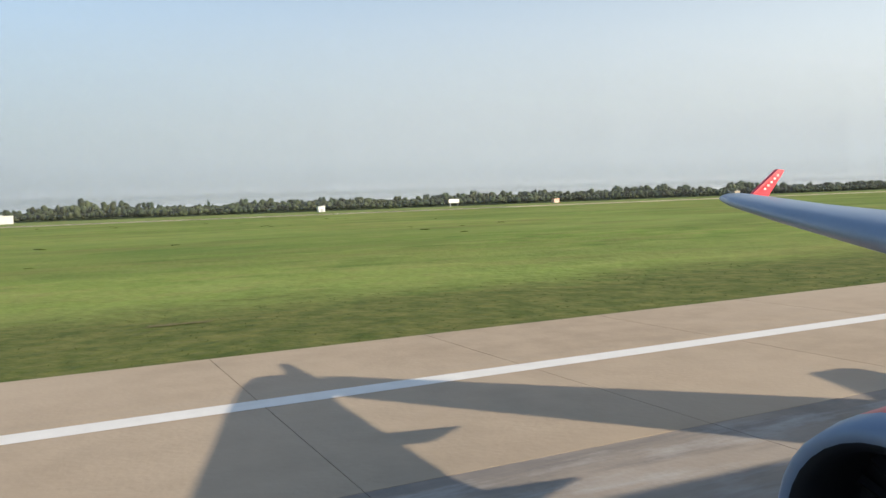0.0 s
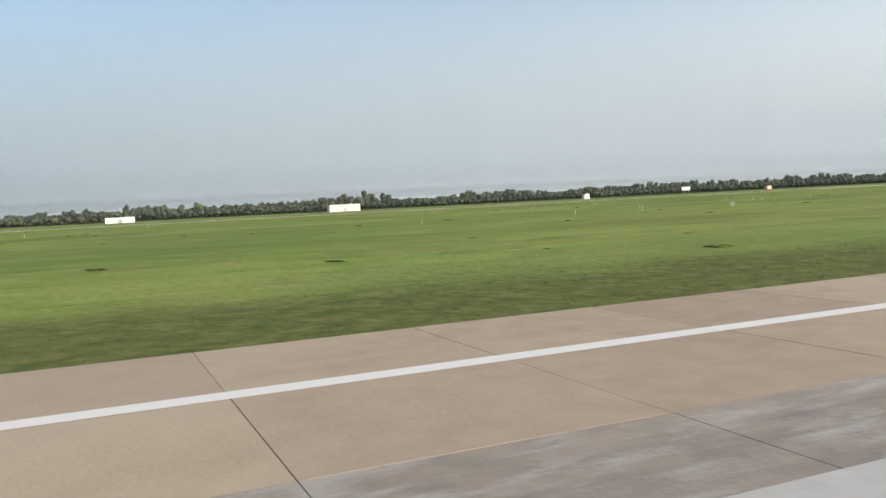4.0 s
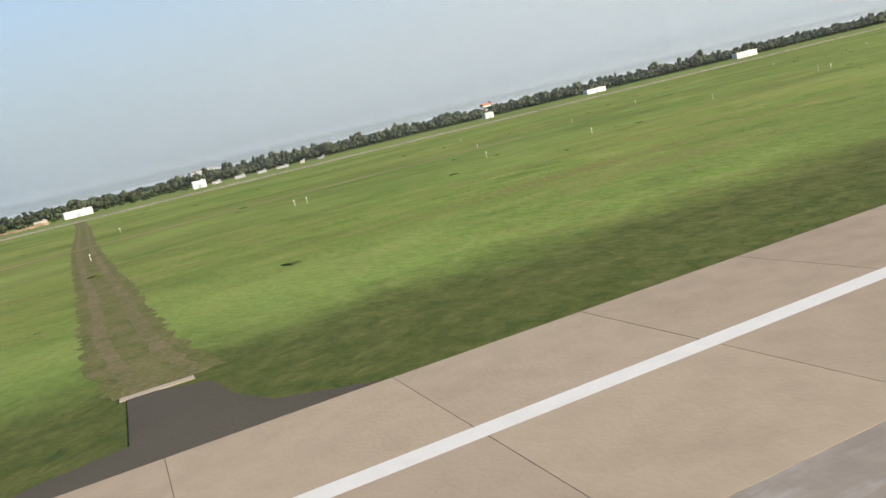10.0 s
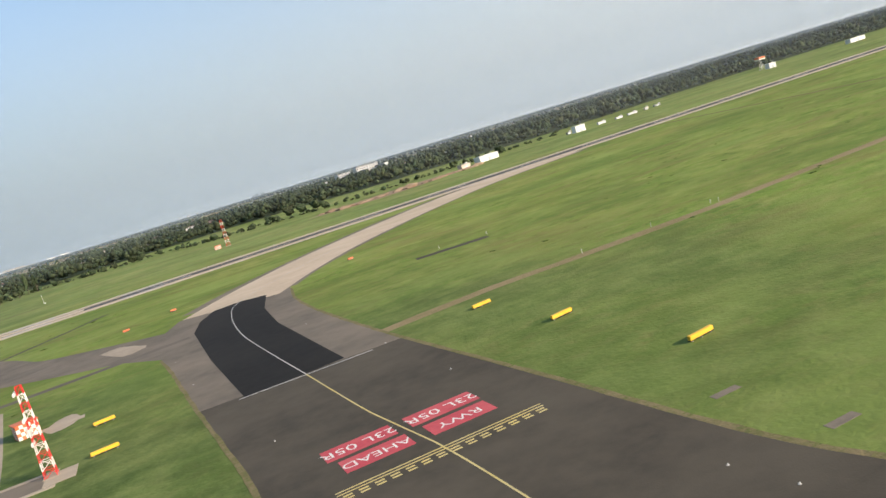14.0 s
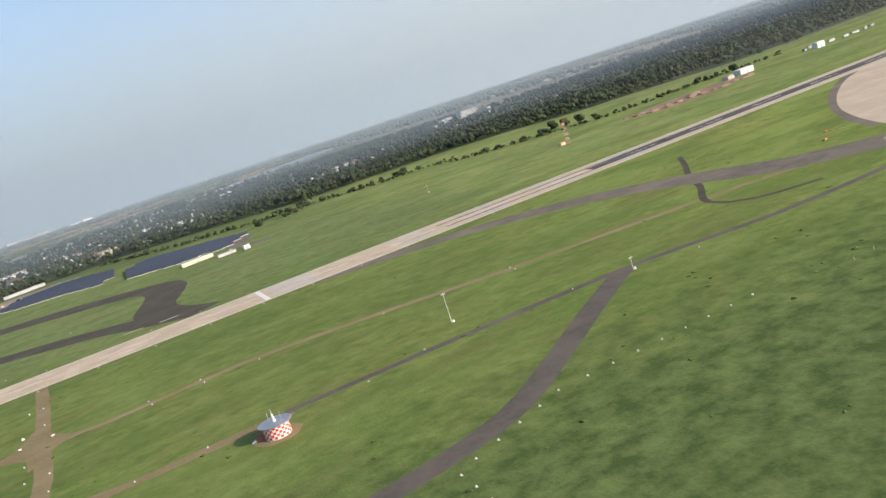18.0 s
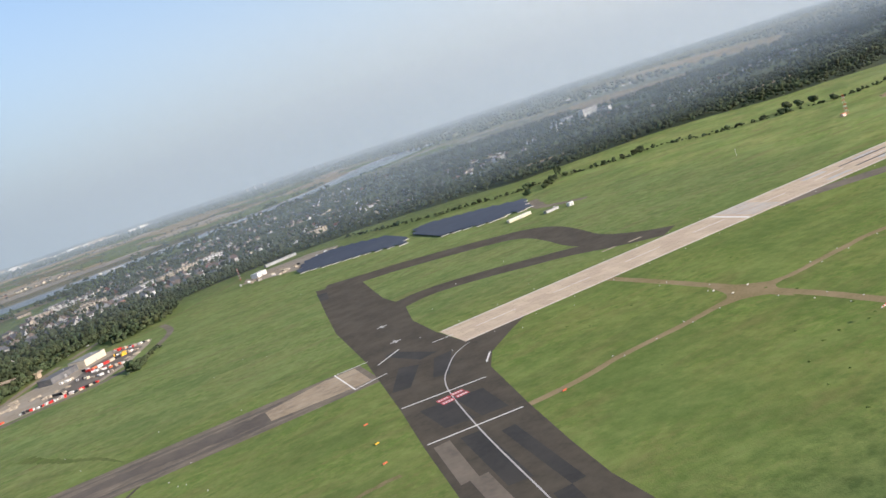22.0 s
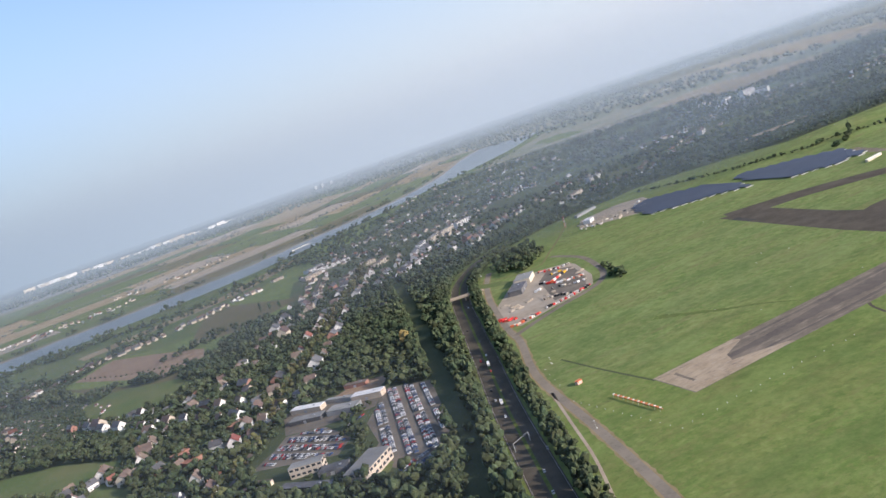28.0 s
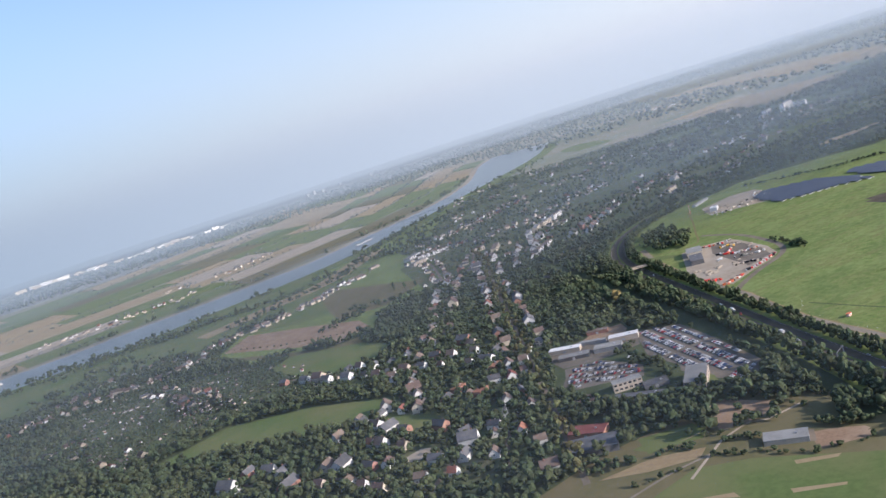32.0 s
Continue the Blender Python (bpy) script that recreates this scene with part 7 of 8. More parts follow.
for a, b, n, spread in (((-2420, 1440), (-2260, 1290), 40, 14), ((-2210, 1560), (-2110, 1470), 30, 12), ((-2300, 1470), (-2200, 1500), 26, 12), ((-3100, 2190), (-2050, 2030), 130, 26), ((-2850, 2260), (-2500, 2190), 40, 12), ((-2150, 455), (-2110, 380), 50, 10), ((-2150, 380), (-2130, 320), 40, 10), ((-2150, 556), (-2110, 545), 24, 5), ((-2232, 560), (-2200, 568), 24, 7), ((-2255, 600), (-2205, 580), 50, 12),
                        ((-2640, 2150), (-2200, 2030), 70, 14), ((-2000, 2180), (-1840, 2380), 40, 16), ((-2900, 2250), (-2640, 2150), 60, 30), ((-1840, 2380), (-1560, 2660), 60, 20),

                        ((-1812, 1030), (-1745, 1150), 46, 18), ((-1250, 2700), (-700, 3300), 60, 60)):
    for i in range(n):
        k = i / n
        w = rnd.uniform(8, 15)
        rows.append((a[0] + (b[0] - a[0]) * k + rnd.uniform(-spread, spread), a[1] + (b[1] - a[1]) * k + rnd.uniform(-spread, spread), -0.4, w, w * rnd.uniform(0.9, 1.3), rnd.uniform(0, 6.3)))
for x, y in ((-2530, 2080), (-2490, 2067), (-2446, 2102), (-2363, 1881), (-2304, 1919), (-2114, 2125), (-2064, 2073), (-1939, 2111), (-1893, 2097), (-1804, 2151), (-2700, 1960), (-2640, 1985), (-2780, 1900)):
    # clumps of tall trees on the river meadow
    for i in range(10):
        w = rnd.uniform(10, 19)
        rows.append((x + rnd.uniform(-26, 26), y + rnd.uniform(-16, 16), -0.4, w, w * rnd.uniform(0.9, 1.4), rnd.uniform(0, 6.3)))
for a, b, n, spread in (((-2850, 1880), (-2560, 1900), 44, 30), ((-2420, 1905), (-2080, 2010), 30, 14), ((-2800, 2080), (-2600, 2140), 16, 16), ((-1980, 2150), (-1480, 2480), 150, 70), ((-1480, 2480), (-1120, 2860), 110, 70)):
    for i in range(n):
        w = rnd.uniform(9, 17)
        rows.append((a[0] + (b[0] - a[0]) * i / n + rnd.uniform(-spread, spread), a[1] + (b[1] - a[1]) * i / n + rnd.uniform(-spread, spread), -0.4, w, w * rnd.uniform(0.9, 1.3), rnd.uniform(0, 6.3)))
for p in HEDGE:
    for k in range(2):
        w = rnd.uniform(3.5, 8)
        rows.append((p.x + rnd.uniform(-6, 6), p.y + rnd.uniform(-4, 4), -0.4, w, w * rnd.uniform(0.5, 1.0), rnd.uniform(0, 6.3)))
many("field_trees", crowns_low, rows, LEAF, label="loose tree belts between fields and river", category="trees")

rows = []
for a, b in FAR_BELTS:
    for i in range(int((b - a).length / 24)):
        p, w = a.lerp(b, rnd.random()), rnd.uniform(8, 14)
        rows.append((p.x + rnd.uniform(-14, 14), p.y + rnd.uniform(-14, 14), -0.4, w, w * rnd.uniform(0.8, 1.2), rnd.uniform(0, 6.3)))
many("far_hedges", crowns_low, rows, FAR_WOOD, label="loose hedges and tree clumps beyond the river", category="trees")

# hedges and bushes between the plots beside the motorway
rows = []
for pts, n, spread, size in (([(-2150, 722), (-2150, 690), (-2154, 655), (-2172, 640)], 30, 6, 9), ([(-2120, 757), (-2150, 742)], 12, 5, 8), ([(-2190, 612), (-2180, 592), (-2160, 572)], 16, 5, 8), ([(-2248, 690), (-2236, 627), (-2211, 592), (-2201, 560)], 34, 7, 9), ([(-2232, 492), (-2218, 474)], 9, 3.5, 6), ([(-2277, 526), (-2250, 507)], 9, 3, 5),
                             ([(-2256, 482), (-2240, 466), (-2216, 424), (-2176, 402)], 22, 3, 5.5), ([(-2338, 570), (-2322, 546), (-2300, 534)], 20, 9, 8),
                             ([(-2326, 500), (-2300, 492), (-2276, 478)], 7, 3, 6), ([(-2237, 514), (-2227, 500)], 5, 2.5, 5), ([(-2186, 546), (-2146, 519), (-2134, 470)], 26, 5, 7),
                             ([(-2184, 448), (-2167, 433), (-2150, 417)], 22, 6, 8)):
    for i in range(n):
        u = (i + rnd.random()) / n * (len(pts) - 1)
        k = min(int(u), len(pts) - 2)
        p = Vector(pts[k]).lerp(Vector(pts[k + 1]), u - k)
        w = size * rnd.uniform(0.65, 1.3)
        rows.append((p.x + rnd.uniform(-spread, spread), p.y + rnd.uniform(-spread, spread), -0.5, w, w * rnd.uniform(0.7, 1.15), rnd.uniform(0, 6.3)))
many("plot_hedges", crowns_fine, rows, LEAF, label="uneven bushes and trees between garden plots", category="trees")

# tufts of grass along the runway edge and dark clumps in the field
tuft = bmesh.new()
for i in range(5):
    a = i * 1.26
    c, s = math.cos(a), math.sin(a)
    tuft.faces.new([tuft.verts.new(v) for v in ((0.10 * c - 0.05 * s, 0.10 * s + 0.05 * c, 0), (0.10 * c + 0.05 * s, 0.10 * s - 0.05 * c, 0), (0.42 * c, 0.42 * s, 1.0))])
tuft = arrays(tuft)
rows = []
for i in range(15000):
    x, k = rnd.uniform(-1030, 45), rnd.random()
    y = 26.9 + 15 * k ** 1.7
    if abs(x + 50 - (27 - y) * 0.05) > 3.2 and not -742 < x < -725:
        rows.append((x, y, 0, rnd.uniform(0.25, 0.6), rnd.uniform(0.02, 0.05), rnd.uniform(0, 6.3)))
many("grass_tufts", [tuft], rows, GRASS_BLADE, True, label="ragged grass tufts along the runway edge", category="grass")
clump = arrays(crown_mesh(90, 3, 1))
rows = []
for i in range(760):
    x = rnd.uniform(-1000, 120)
    y = rnd.uniform(45, 330) if rnd.random() < 0.8 else rnd.uniform(330, 470)
    if noise.noise(Vector((x / 60, y / 50, 3))) > 0.02:
        w = rnd.uniform(0.9, 3.2)
        rows.append((x, y, -0.02 * w, w, w * rnd.uniform(0.05, 0.12), rnd.uniform(0, 6.3)))
for y in (65, 74.5):
    # two ragged lines of weeds along old furrows
    for i in range(70):
        x = rnd.uniform(-448, -345)
        if noise.noise(Vector((x / 9, y, 2))) > -0.15:
            w = rnd.uniform(1.2, 3.4)
            rows.append((x, y + rnd.uniform(-1.6, 1.6) + (x + 400) * -0.03, -0.1, w, w * rnd.uniform(0.04, 0.09), rnd.uniform(0, 6.3)))
for i in range(260):
    x, y = rnd.uniform(-1560, -1100), rnd.uniform(120, 440)
    if noise.noise(Vector((x / 60, y / 50, 8))) > 0.0:
        w = rnd.uniform(1.0, 3.0)
        rows.append((x, y, -0.05, w, w * rnd.uniform(0.08, 0.2), rnd.uniform(0, 6.3)))
many("weed_clumps", [clump], rows, WEED, label="dark weed clumps scattered over the grass", category="weeds")

# ---- buildings ----
def house(name, w, d, h, rise, wall, roof, label, windows=True, chimney=True):
    """A gabled house: ridge along x."""
    b = root(name, 0, 0, label=label, category="house", group="houses of the suburb")
    bm = bmesh.new()
    pts = [(-d / 2, 0), (d / 2, 0), (d / 2, h), (0, h + rise), (-d / 2, h)]
    ends = [[bm.verts.new((x, y, z)) for y, z in pts] for x in (-w / 2, w / 2)]
    bm.faces.new(ends[0]), bm.faces.new(list(reversed(ends[1])))
    for i in range(5):
        bm.faces.new((ends[0][i], ends[1][i], ends[1][(i + 1) % 5], ends[0][(i + 1) % 5]))
    bmesh.ops.recalc_face_normals(bm, faces=bm.faces)
    part("wall", bm, wall, b)
    bm = bmesh.new()
    over, t = 0.45, 0.28
    for s in (-1, 1):
        low, top = (s * (d / 2 + over), h - rise * over / (d / 2)), (0.0, h + rise)
        q = [(-w / 2 - over, *low), (w / 2 + over, *low), (w / 2 + over, *top), (-w / 2 - over, *top)]
        a = [bm.verts.new((x, y, z + 0.03)) for x, y, z in q]
        c = [bm.verts.new((x, y, z + t)) for x, y, z in q]
        for f in ((a[0], a[1], a[2], a[3]), (c[3], c[2], c[1], c[0]), (a[0], c[0], c[1], a[1]), (a[1], c[1], c[2], a[2]), (a[3], a[2], c[2], c[3]), (a[0], a[3], c[3], c[0])):
            bm.faces.new(f)
    bmesh.ops.recalc_face_normals(bm, faces=bm.faces)
    part("roof", bm, roof, b)
    if chimney:
        part("chimney", boxes((w * 0.2, 0.4, h + rise * 0.55, w * 0.2 + 0.7, 1.1, h + rise + 0.9), bevel=0.04), BRICK, b)
    if windows:
        for s in (-1, 1):
            for i in range(2):
                x = -w * 0.26 + i * w * 0.52
                part("window", boxes((x - 0.75, s * d / 2 - 0.03, 1.0, x + 0.75, s * d / 2 + 0.03, 2.3)), GLASS_DARK, b)
        part("window", boxes((-w / 2 - 0.03, -0.7, h * 0.6, -w / 2 + 0.03, 0.7, h * 0.6 + 1.4)), GLASS_DARK, b)
        part("window", boxes((w / 2 - 0.03, -0.7, h * 0.6, w / 2 + 0.03, 0.7, h * 0.6 + 1.4)), GLASS_DARK, b)
        part("door", boxes((-0.5, -d / 2 - 0.04, 0.05, 0.5, -d / 2 + 0.02, 2.1)), BARK, b)
    return b


near_kinds, far_kinds = [], []
for i, (w, d, h, rise, wall, roof, label) in enumerate((
        (11, 9, 5.2, 4.2, WHITE, TILE_BROWN, "white rendered house with a brown tiled roof"), (13, 9.5, 5.6, 4.0, WHITE, TILE_GREY, "white rendered house with a grey tiled roof"),
        (10, 9, 5.0, 4.6, WHITE, TILE_RED, "white rendered house with a red tiled roof"), (12, 10, 5.8, 4.4, CREAM, TILE_BROWN, "cream rendered house with a brown tiled roof"),
        (15, 10, 6.2, 3.8, BRICK, TILE_GREY, "brick house with a grey tiled roof"), (9, 8.5, 4.6, 4.6, WHITE, TILE_BROWN, "small white house with a steep brown roof"))):
    near_kinds.append(house("house", w, d, h, rise, wall, roof, label))
    near_kinds[-1].matrix_basis = place(-2412 + 22 * i, 905 - 16 * i, 0, 35)
rnd = random.Random(31)
count, far_spots = {"near": 0}, [[] for _ in near_kinds]
for x, y, turn, kind in sorted(HOUSES, key=lambda h: h[1]):
    k = rnd.choice((0, 0, 0, 1, 1, 1, 2, 3, 3, 4, 5, 5, 5))
    if kind != "near" or count["near"] >= 160:
        s = 0.45 if kind == "small" else 1.0
        far_spots[k].append((x, y, 0, s * rnd.uniform(0.8, 1.2), s * rnd.uniform(0.6, 0.95), radians(turn)))
        continue
    count[kind] += 1
    ob = copy_thing(near_kinds[k], place(x, y, 0, turn + rnd.uniform(-6, 6)))
    s = rnd.choice((1.0, 1.1, 1.25, 1.5)) * rnd.uniform(0.92, 1.08)
    ob.scale = (s, s, s * rnd.uniform(0.85, 1.05))


far_shapes, far_rows = [], []
for k, source in enumerate(near_kinds):
    verts, tris, kinds, base = [], [], [], 0
    for piece in source.children:
        if piece.name.split(".")[0] in ("wall", "roof"):
            bm = bmesh.new()
            bm.from_mesh(piece.data)
            v, f = arrays(bm)
            verts.append(v / U), tris.append(f + base)
            kinds.append(np.full(len(f), (WHITE, CREAM, BRICK, TILE_BROWN, TILE_GREY, TILE_RED).index(CREAM if k % 2 and piece.data.materials[0] == WHITE else piece.data.materials[0]), np.int32))
            base += len(v)
    far_shapes.append((np.concatenate(verts), np.concatenate(tris), np.concatenate(kinds)))
most = max(len(s) for s in far_spots)
for i in range(most):
    for k in range(len(far_spots)):
        far_rows.append(far_spots[k][i] if i < len(far_spots[k]) else far_spots[k][i % max(1, len(far_spots[k]))])
many("far_houses", far_shapes, far_rows, WHITE, True, (CREAM, BRICK, TILE_BROWN, TILE_GREY, TILE_RED), label="distant pale houses with tiled roofs among trees", category="houses")


# small garden huts on the allotments, too many to count
rows = []
for poly in ALLOTMENTS:
    xs, ys = [p[0] for p in poly], [p[1] for p in poly]
    for i in range(170):
        x, y = rnd.uniform(min(xs), max(xs)), rnd.uniform(min(ys), max(ys))
        if inside(x, y, poly):
            rows.append((x, y, 0, rnd.uniform(0.26, 0.46), rnd.uniform(0.26, 0.36), rnd.uniform(0, 3.1)))
    sheet("garden_ground", poly, GARDEN, 0.128, label="allotment gardens with small plots", category="garden", kind="structure")
many("garden_huts", far_shapes[:4], rows, WHITE, True, (CREAM, BRICK, TILE_BROWN, TILE_GREY, TILE_RED), label="small pale garden huts among fruit trees", category="huts")


def block(name, x, y, turn, lx, ly, tall, wall, label, category="building", roof=ROOF_FLAT, storeys=0, bays=0, group=""):
    """A flat-roofed building with a parapet, window rows and a door."""
    b = root(name, x, y, 0, turn, label, category, group)
    part("wall", boxes((-lx / 2, -ly / 2, 0, lx / 2, ly / 2, tall), bevel=0.05), wall, b)
    part("roof", boxes((-lx / 2 - 0.2, -ly / 2 - 0.2, tall, lx / 2 + 0.2, ly / 2 + 0.2, tall + 0.35), bevel=0.05), roof, b)
    for k in range(storeys):
        z = (k + 0.42) * tall / storeys
        for i in range(bays):
            px = -lx / 2 + (i + 0.5) * lx / bays
            w = lx / bays * 0.32
            for s in (-1, 1):
                part("window", boxes((px - w, s * ly / 2 - 0.05, z, px + w, s * ly / 2 + 0.05, z + tall / storeys * 0.42)), GLASS_DARK, b)
        for i in range(max(2, int(ly / 5)) if storeys < 3 else 0):
            py, w = -ly / 2 + (i + 0.5) * ly / max(2, int(ly / 5)), ly / max(2, int(ly / 5)) * 0.34
            for s in (-1, 1):
                part("window", boxes((s * lx / 2 - 0.05, py - w, z, s * lx / 2 + 0.05, py + w, z + tall / storeys * 0.5)), GLASS_DARK, b)
    if not storeys:
        part("gate", boxes((-1.6, -ly / 2 - 0.08, 0.05, 1.6, -ly / 2 - 0.02, min(3.2, tall * 0.75))), STEEL, b)
        part("roof_unit", boxes((lx * 0.2, -0.8, tall + 0.35, lx * 0.2 + 2.0, 0.8, tall + 1.2), bevel=0.1), STEEL, b)
    return b


# along the far edge of the airfield
block("equipment_building", -33, 745, 0, 30, 8, 6.4, WHITE, "long low white equipment building at the field edge", roof=WHITE)
block("equipment_building", -229, 761, 0, 24, 8, 4.6, WHITE, "long low white equipment building at the field edge", roof=WHITE)
block("equipment_building", -354, 772, 0, 10, 7, 5.5, WHITE, "small white equipment building beside a tower", roof=WHITE)
block("equipment_building", 242, 754, 0, 6.5, 5, 5.0, WHITE, "small white equipment hut at the field edge", roof=WHITE)
block("equipment_building", -658, 717, 0, 11, 8, 6.0, WHITE, "small white equipment building at the field edge", roof=WHITE)
block("equipment_building", -755, 733, 8, 22, 11, 5.4, WHITE, "white workshop with a slanting roof edge", roof=WHITE)
block("equipment_building", -783, 726, 8, 10, 8, 3.6, CREAM, "low cream shed beside the workshop")
block("equipment_building", 868, 800, 0, 18, 8, 7, WHITE, "white building far along the field", roof=WHITE)
block("equipment_building", 800, 780, 0, 9, 7, 6, CREAM, "cream hut far along the field")
board = root("signal_board", 392, 770, label="white board raised on legs at the field edge", category="signal board")
part("panel", boxes((-6, -0.3, 4.0, 6, 0.3, 8.0), bevel=0.05), WHITE, board)
part("leg", boxes((-4.5, -0.2, 0, -4.1, 0.2, 4.0)), STEEL, board)
part("leg", boxes((4.1, -0.2, 0, 4.5, 0.2, 4.0)), STEEL, board)
tower = lattice_mast("radar_tower", -341, 800, 12, 4.0, 4, "red and white tower carrying a chequered cabin")
part("cabin", boxes((-4.5, -4, 12, 4.5, 4, 15.4), bevel=0.1), PAINT, tower)
part("cabin_band", boxes((-4.56, -4.06, 13.4, 4.56, 4.06, 15.5)), SIGN_RED, tower)
for i in range(7):
    w = rnd.uniform(4, 12)
    block("site_cabin", -545 - 19 * i, 735 + rnd.uniform(-8, 14), rnd.uniform(-10, 10), w, 3, rnd.uniform(1.4, 2.4), rnd.choice((CREAM, ROOF_FLAT, STEEL)), "low pale site cabin at the field edge", "site cabin", group="site cabins")
sheet("earth_bank", [(-945, 705), (-900, 668), (-850, 672), (-800, 690), (-770, 712), (-820, 735), (-900, 730)], SOIL, 0.05, label="bare reddish earth at the field edge", category="earth", kind="structure", rounded=True)
bm = bmesh.new()
for i in range(22):
    px, py, s = -930 + 7 * i, 700 + rnd.uniform(-18, 18), rnd.uniform(3, 8)
    made = bmesh.ops.create_icosphere(bm, subdivisions=1, radius=1.0)["verts"]
    for v in made:
        v.co = Vector((px + v.co.x * s * rnd.uniform(0.9, 1.3), py + v.co.y * s * 0.8, max(-0.1, v.co.z) * s * 0.35))
tagged(part("earth_heaps", bm, SOIL), "heaps of reddish earth at the field edge", "earth", kind="stuff")
block("equipment_building", -1318, 789, 10, 6, 5, 3.4, WHITE, "small white hut on the field", roof=WHITE)
block("equipment_building", -1361, 830, 10, 32, 4.5, 3.0, CREAM, "long narrow cream shed beside the solar field", roof=PAINT)
block("equipment_building", -1336, 800, 10, 18, 5, 2.6, STEEL, "low grey shed on the field")
ribbon("curved_mound", [(-1296, 925), (-1310, 885), (-1318, 852), (-1308, 826), (-1290, 800)], (20, 12), ASPHALT_BROWN, 0.03, ragged=0.25, step=4, label="brown earth mound on the grass", category="earth", kind="structure")

# hospital and other large pale buildings among the trees
for x, y, turn, lx, ly, tall in ((-505, 2010, 20, 70, 16, 26), (-560, 2040, 20, 40, 16, 20), (-470, 1985, 110, 40, 14, 16), (-620, 2000, 15, 36, 14, 12)):
    block("hospital_block", x, y, turn, lx, ly, tall, WHITE, "tall white institutional block above the trees", storeys=5 if tall > 18 else 3, bays=9, group="institutional blocks")
for x, y, turn, lx, ly, tall in APARTMENTS:
    block("apartment_block", x, y, turn, lx, ly, tall, rnd.choice((WHITE, CREAM, WHITE)), "pale long apartment block among trees", storeys=3, bays=6, roof=rnd.choice((ROOF_FLAT, TILE_BROWN)), group="apartment blocks")
for i in range(26):
    t = i / 25
    tall = rnd.choice((14, 18, 22, 30, 26))
    block("far_building", -3250 + 1700 * t + rnd.uniform(-40, 40), 7700 - 350 * t + rnd.uniform(-120, 120), rnd.uniform(-20, 20), rnd.uniform(40, 120), 30, tall, rnd.choice((WHITE, CREAM, PAINT)), "pale industrial building in the far haze", group="far industrial buildings")
for x, y, tall in ((-650, 7800, 60), (-560, 7900, 75), (-480, 7850, 55), (-250, 8000, 60), (60, 7900, 64), (110, 8000, 80), (160, 7950, 66)):
    block("far_tower", x, y, 10, 26, 24, tall * 0.5, HAZY, "pale tower block in the far haze", group="far tower blocks")

# the business park with its car parks
sheet("car_park", [(-2095, 790), (-2057, 752), (-2080, 656), (-2100, 588), (-2106, 570), (-2138, 560), (-2150, 590), (-2152, 640), (-2143, 652), (-2137, 712), (-2118, 745)], PARK_PAVING, 0.16, label="large asphalt car park full of cars", category="car park", kind="structure")
sheet("car_park", [(-2203, 777), (-2168, 756), (-2160, 718), (-2157, 694), (-2176, 668), (-2206, 693), (-2245, 722), (-2218, 752)], PARK_PAVING, 0.17, label="asphalt car park full of cars", category="car park", kind="structure")
sheet("yard", [(-2192, 850), (-2100, 830), (-2092, 792), (-2118, 748), (-2168, 758), (-2203, 780)], PARK_PAVING, 0.15, label="asphalt yard between long sheds", category="yard", kind="structure")
sheet("yard", [(-2140, 835), (-2100, 800), (-2088, 812), (-2080, 835), (-2110, 850)], SOIL, 0.165, label="bare sandy strip behind the sheds", category="yard", kind="structure")
sheet("lawn", [(-2150, 610), (-2146, 600), (-2158, 578), (-2169, 582)], MEADOW, 0.175, label="small bright lawn beside the office", category="lawn", kind="structure")
block("office_building", -2203, 660, -25, 29, 12, 9, CREAM, "pale office building with a grey flat roof", storeys=2, bays=6)
block("office_building", -2165, 601, 45, 42, 20, 10, CREAM, "pale office building with a grey-green flat roof", storeys=2, bays=7)
block("link_building", -2186, 637, -27, 24, 14, 4, TILE_GREY, "low dark link building between offices", roof=TILE_GREY)
block("link_building", -2210, 626, -50, 56, 9, 3.6, TILE_GREY, "low dark wing in front of the offices", roof=TILE_GREY)
for x, y, turn, lx, ly, tall, wall, roof in ((-2169, 827, -45, 38, 11, 5, CREAM, WHITE), (-2114, 783, -40, 34, 12, 6, CREAM, WHITE), (-2142, 776, -40, 32, 16, 5, STEEL, ROOF_FLAT),
                                             (-2176, 797, -38, 36, 13, 4, TILE_GREY, ROOF_FLAT), (-2138, 813, -48, 32, 6, 4, STEEL, ROOF_FLAT), (-2112, 840, -40, 26, 9, 4, BRICK, TILE_BROWN)):
    block("storage_shed", x, y, turn, lx, ly, tall, wall, "long storage shed with a pale flat roof", roof=roof, group="storage sheds")
block("villa", -2164, 888, -60, 22, 15, 7, CREAM, "cream two-storey villa with a dark roof", storeys=2, bays=4, roof=TILE_GREY)
block("green_shed", -2141, 559, -31, 25, 6, 3.4, WHITE, "low white shed with a green end", roof=WHITE)
block("workshop_hall", -2300, 581, 146, 42, 26, 6, TILE_GREY, "long dark workshop hall with a grey roof", roof=TILE_GREY)
block("workshop_hall", -2286, 610, -50, 34, 18, 5, BRICK, "brick workshop with a red roof", roof=TILE_RED)
block("workshop_hall", -2245, 674, -45, 22, 16, 4, CREAM, "cream workshop with a brown roof", roof=TILE_BROWN)
block("farm_shed", -2211, 453, -45, 32, 15, 4, STEEL, "low grey shed beside a bare plot", roof=ROOF_FLAT)
for x, y in ((-2290, 820), (-2300, 860), (-2240, 880)):
    block("red_hall", x, y, 30, 18, 11, 6, BRICK, "brick building with a red roof", roof=TILE_RED)
ribbon("field_path", [(-2290, 470), (-2248, 490), (-2233, 496), (-2202, 499), (-2193, 490), (-2153, 486)], 2.4, CONCRETE_WORN, 0.17, label="pale path across the dry field", category="path", kind="structure")
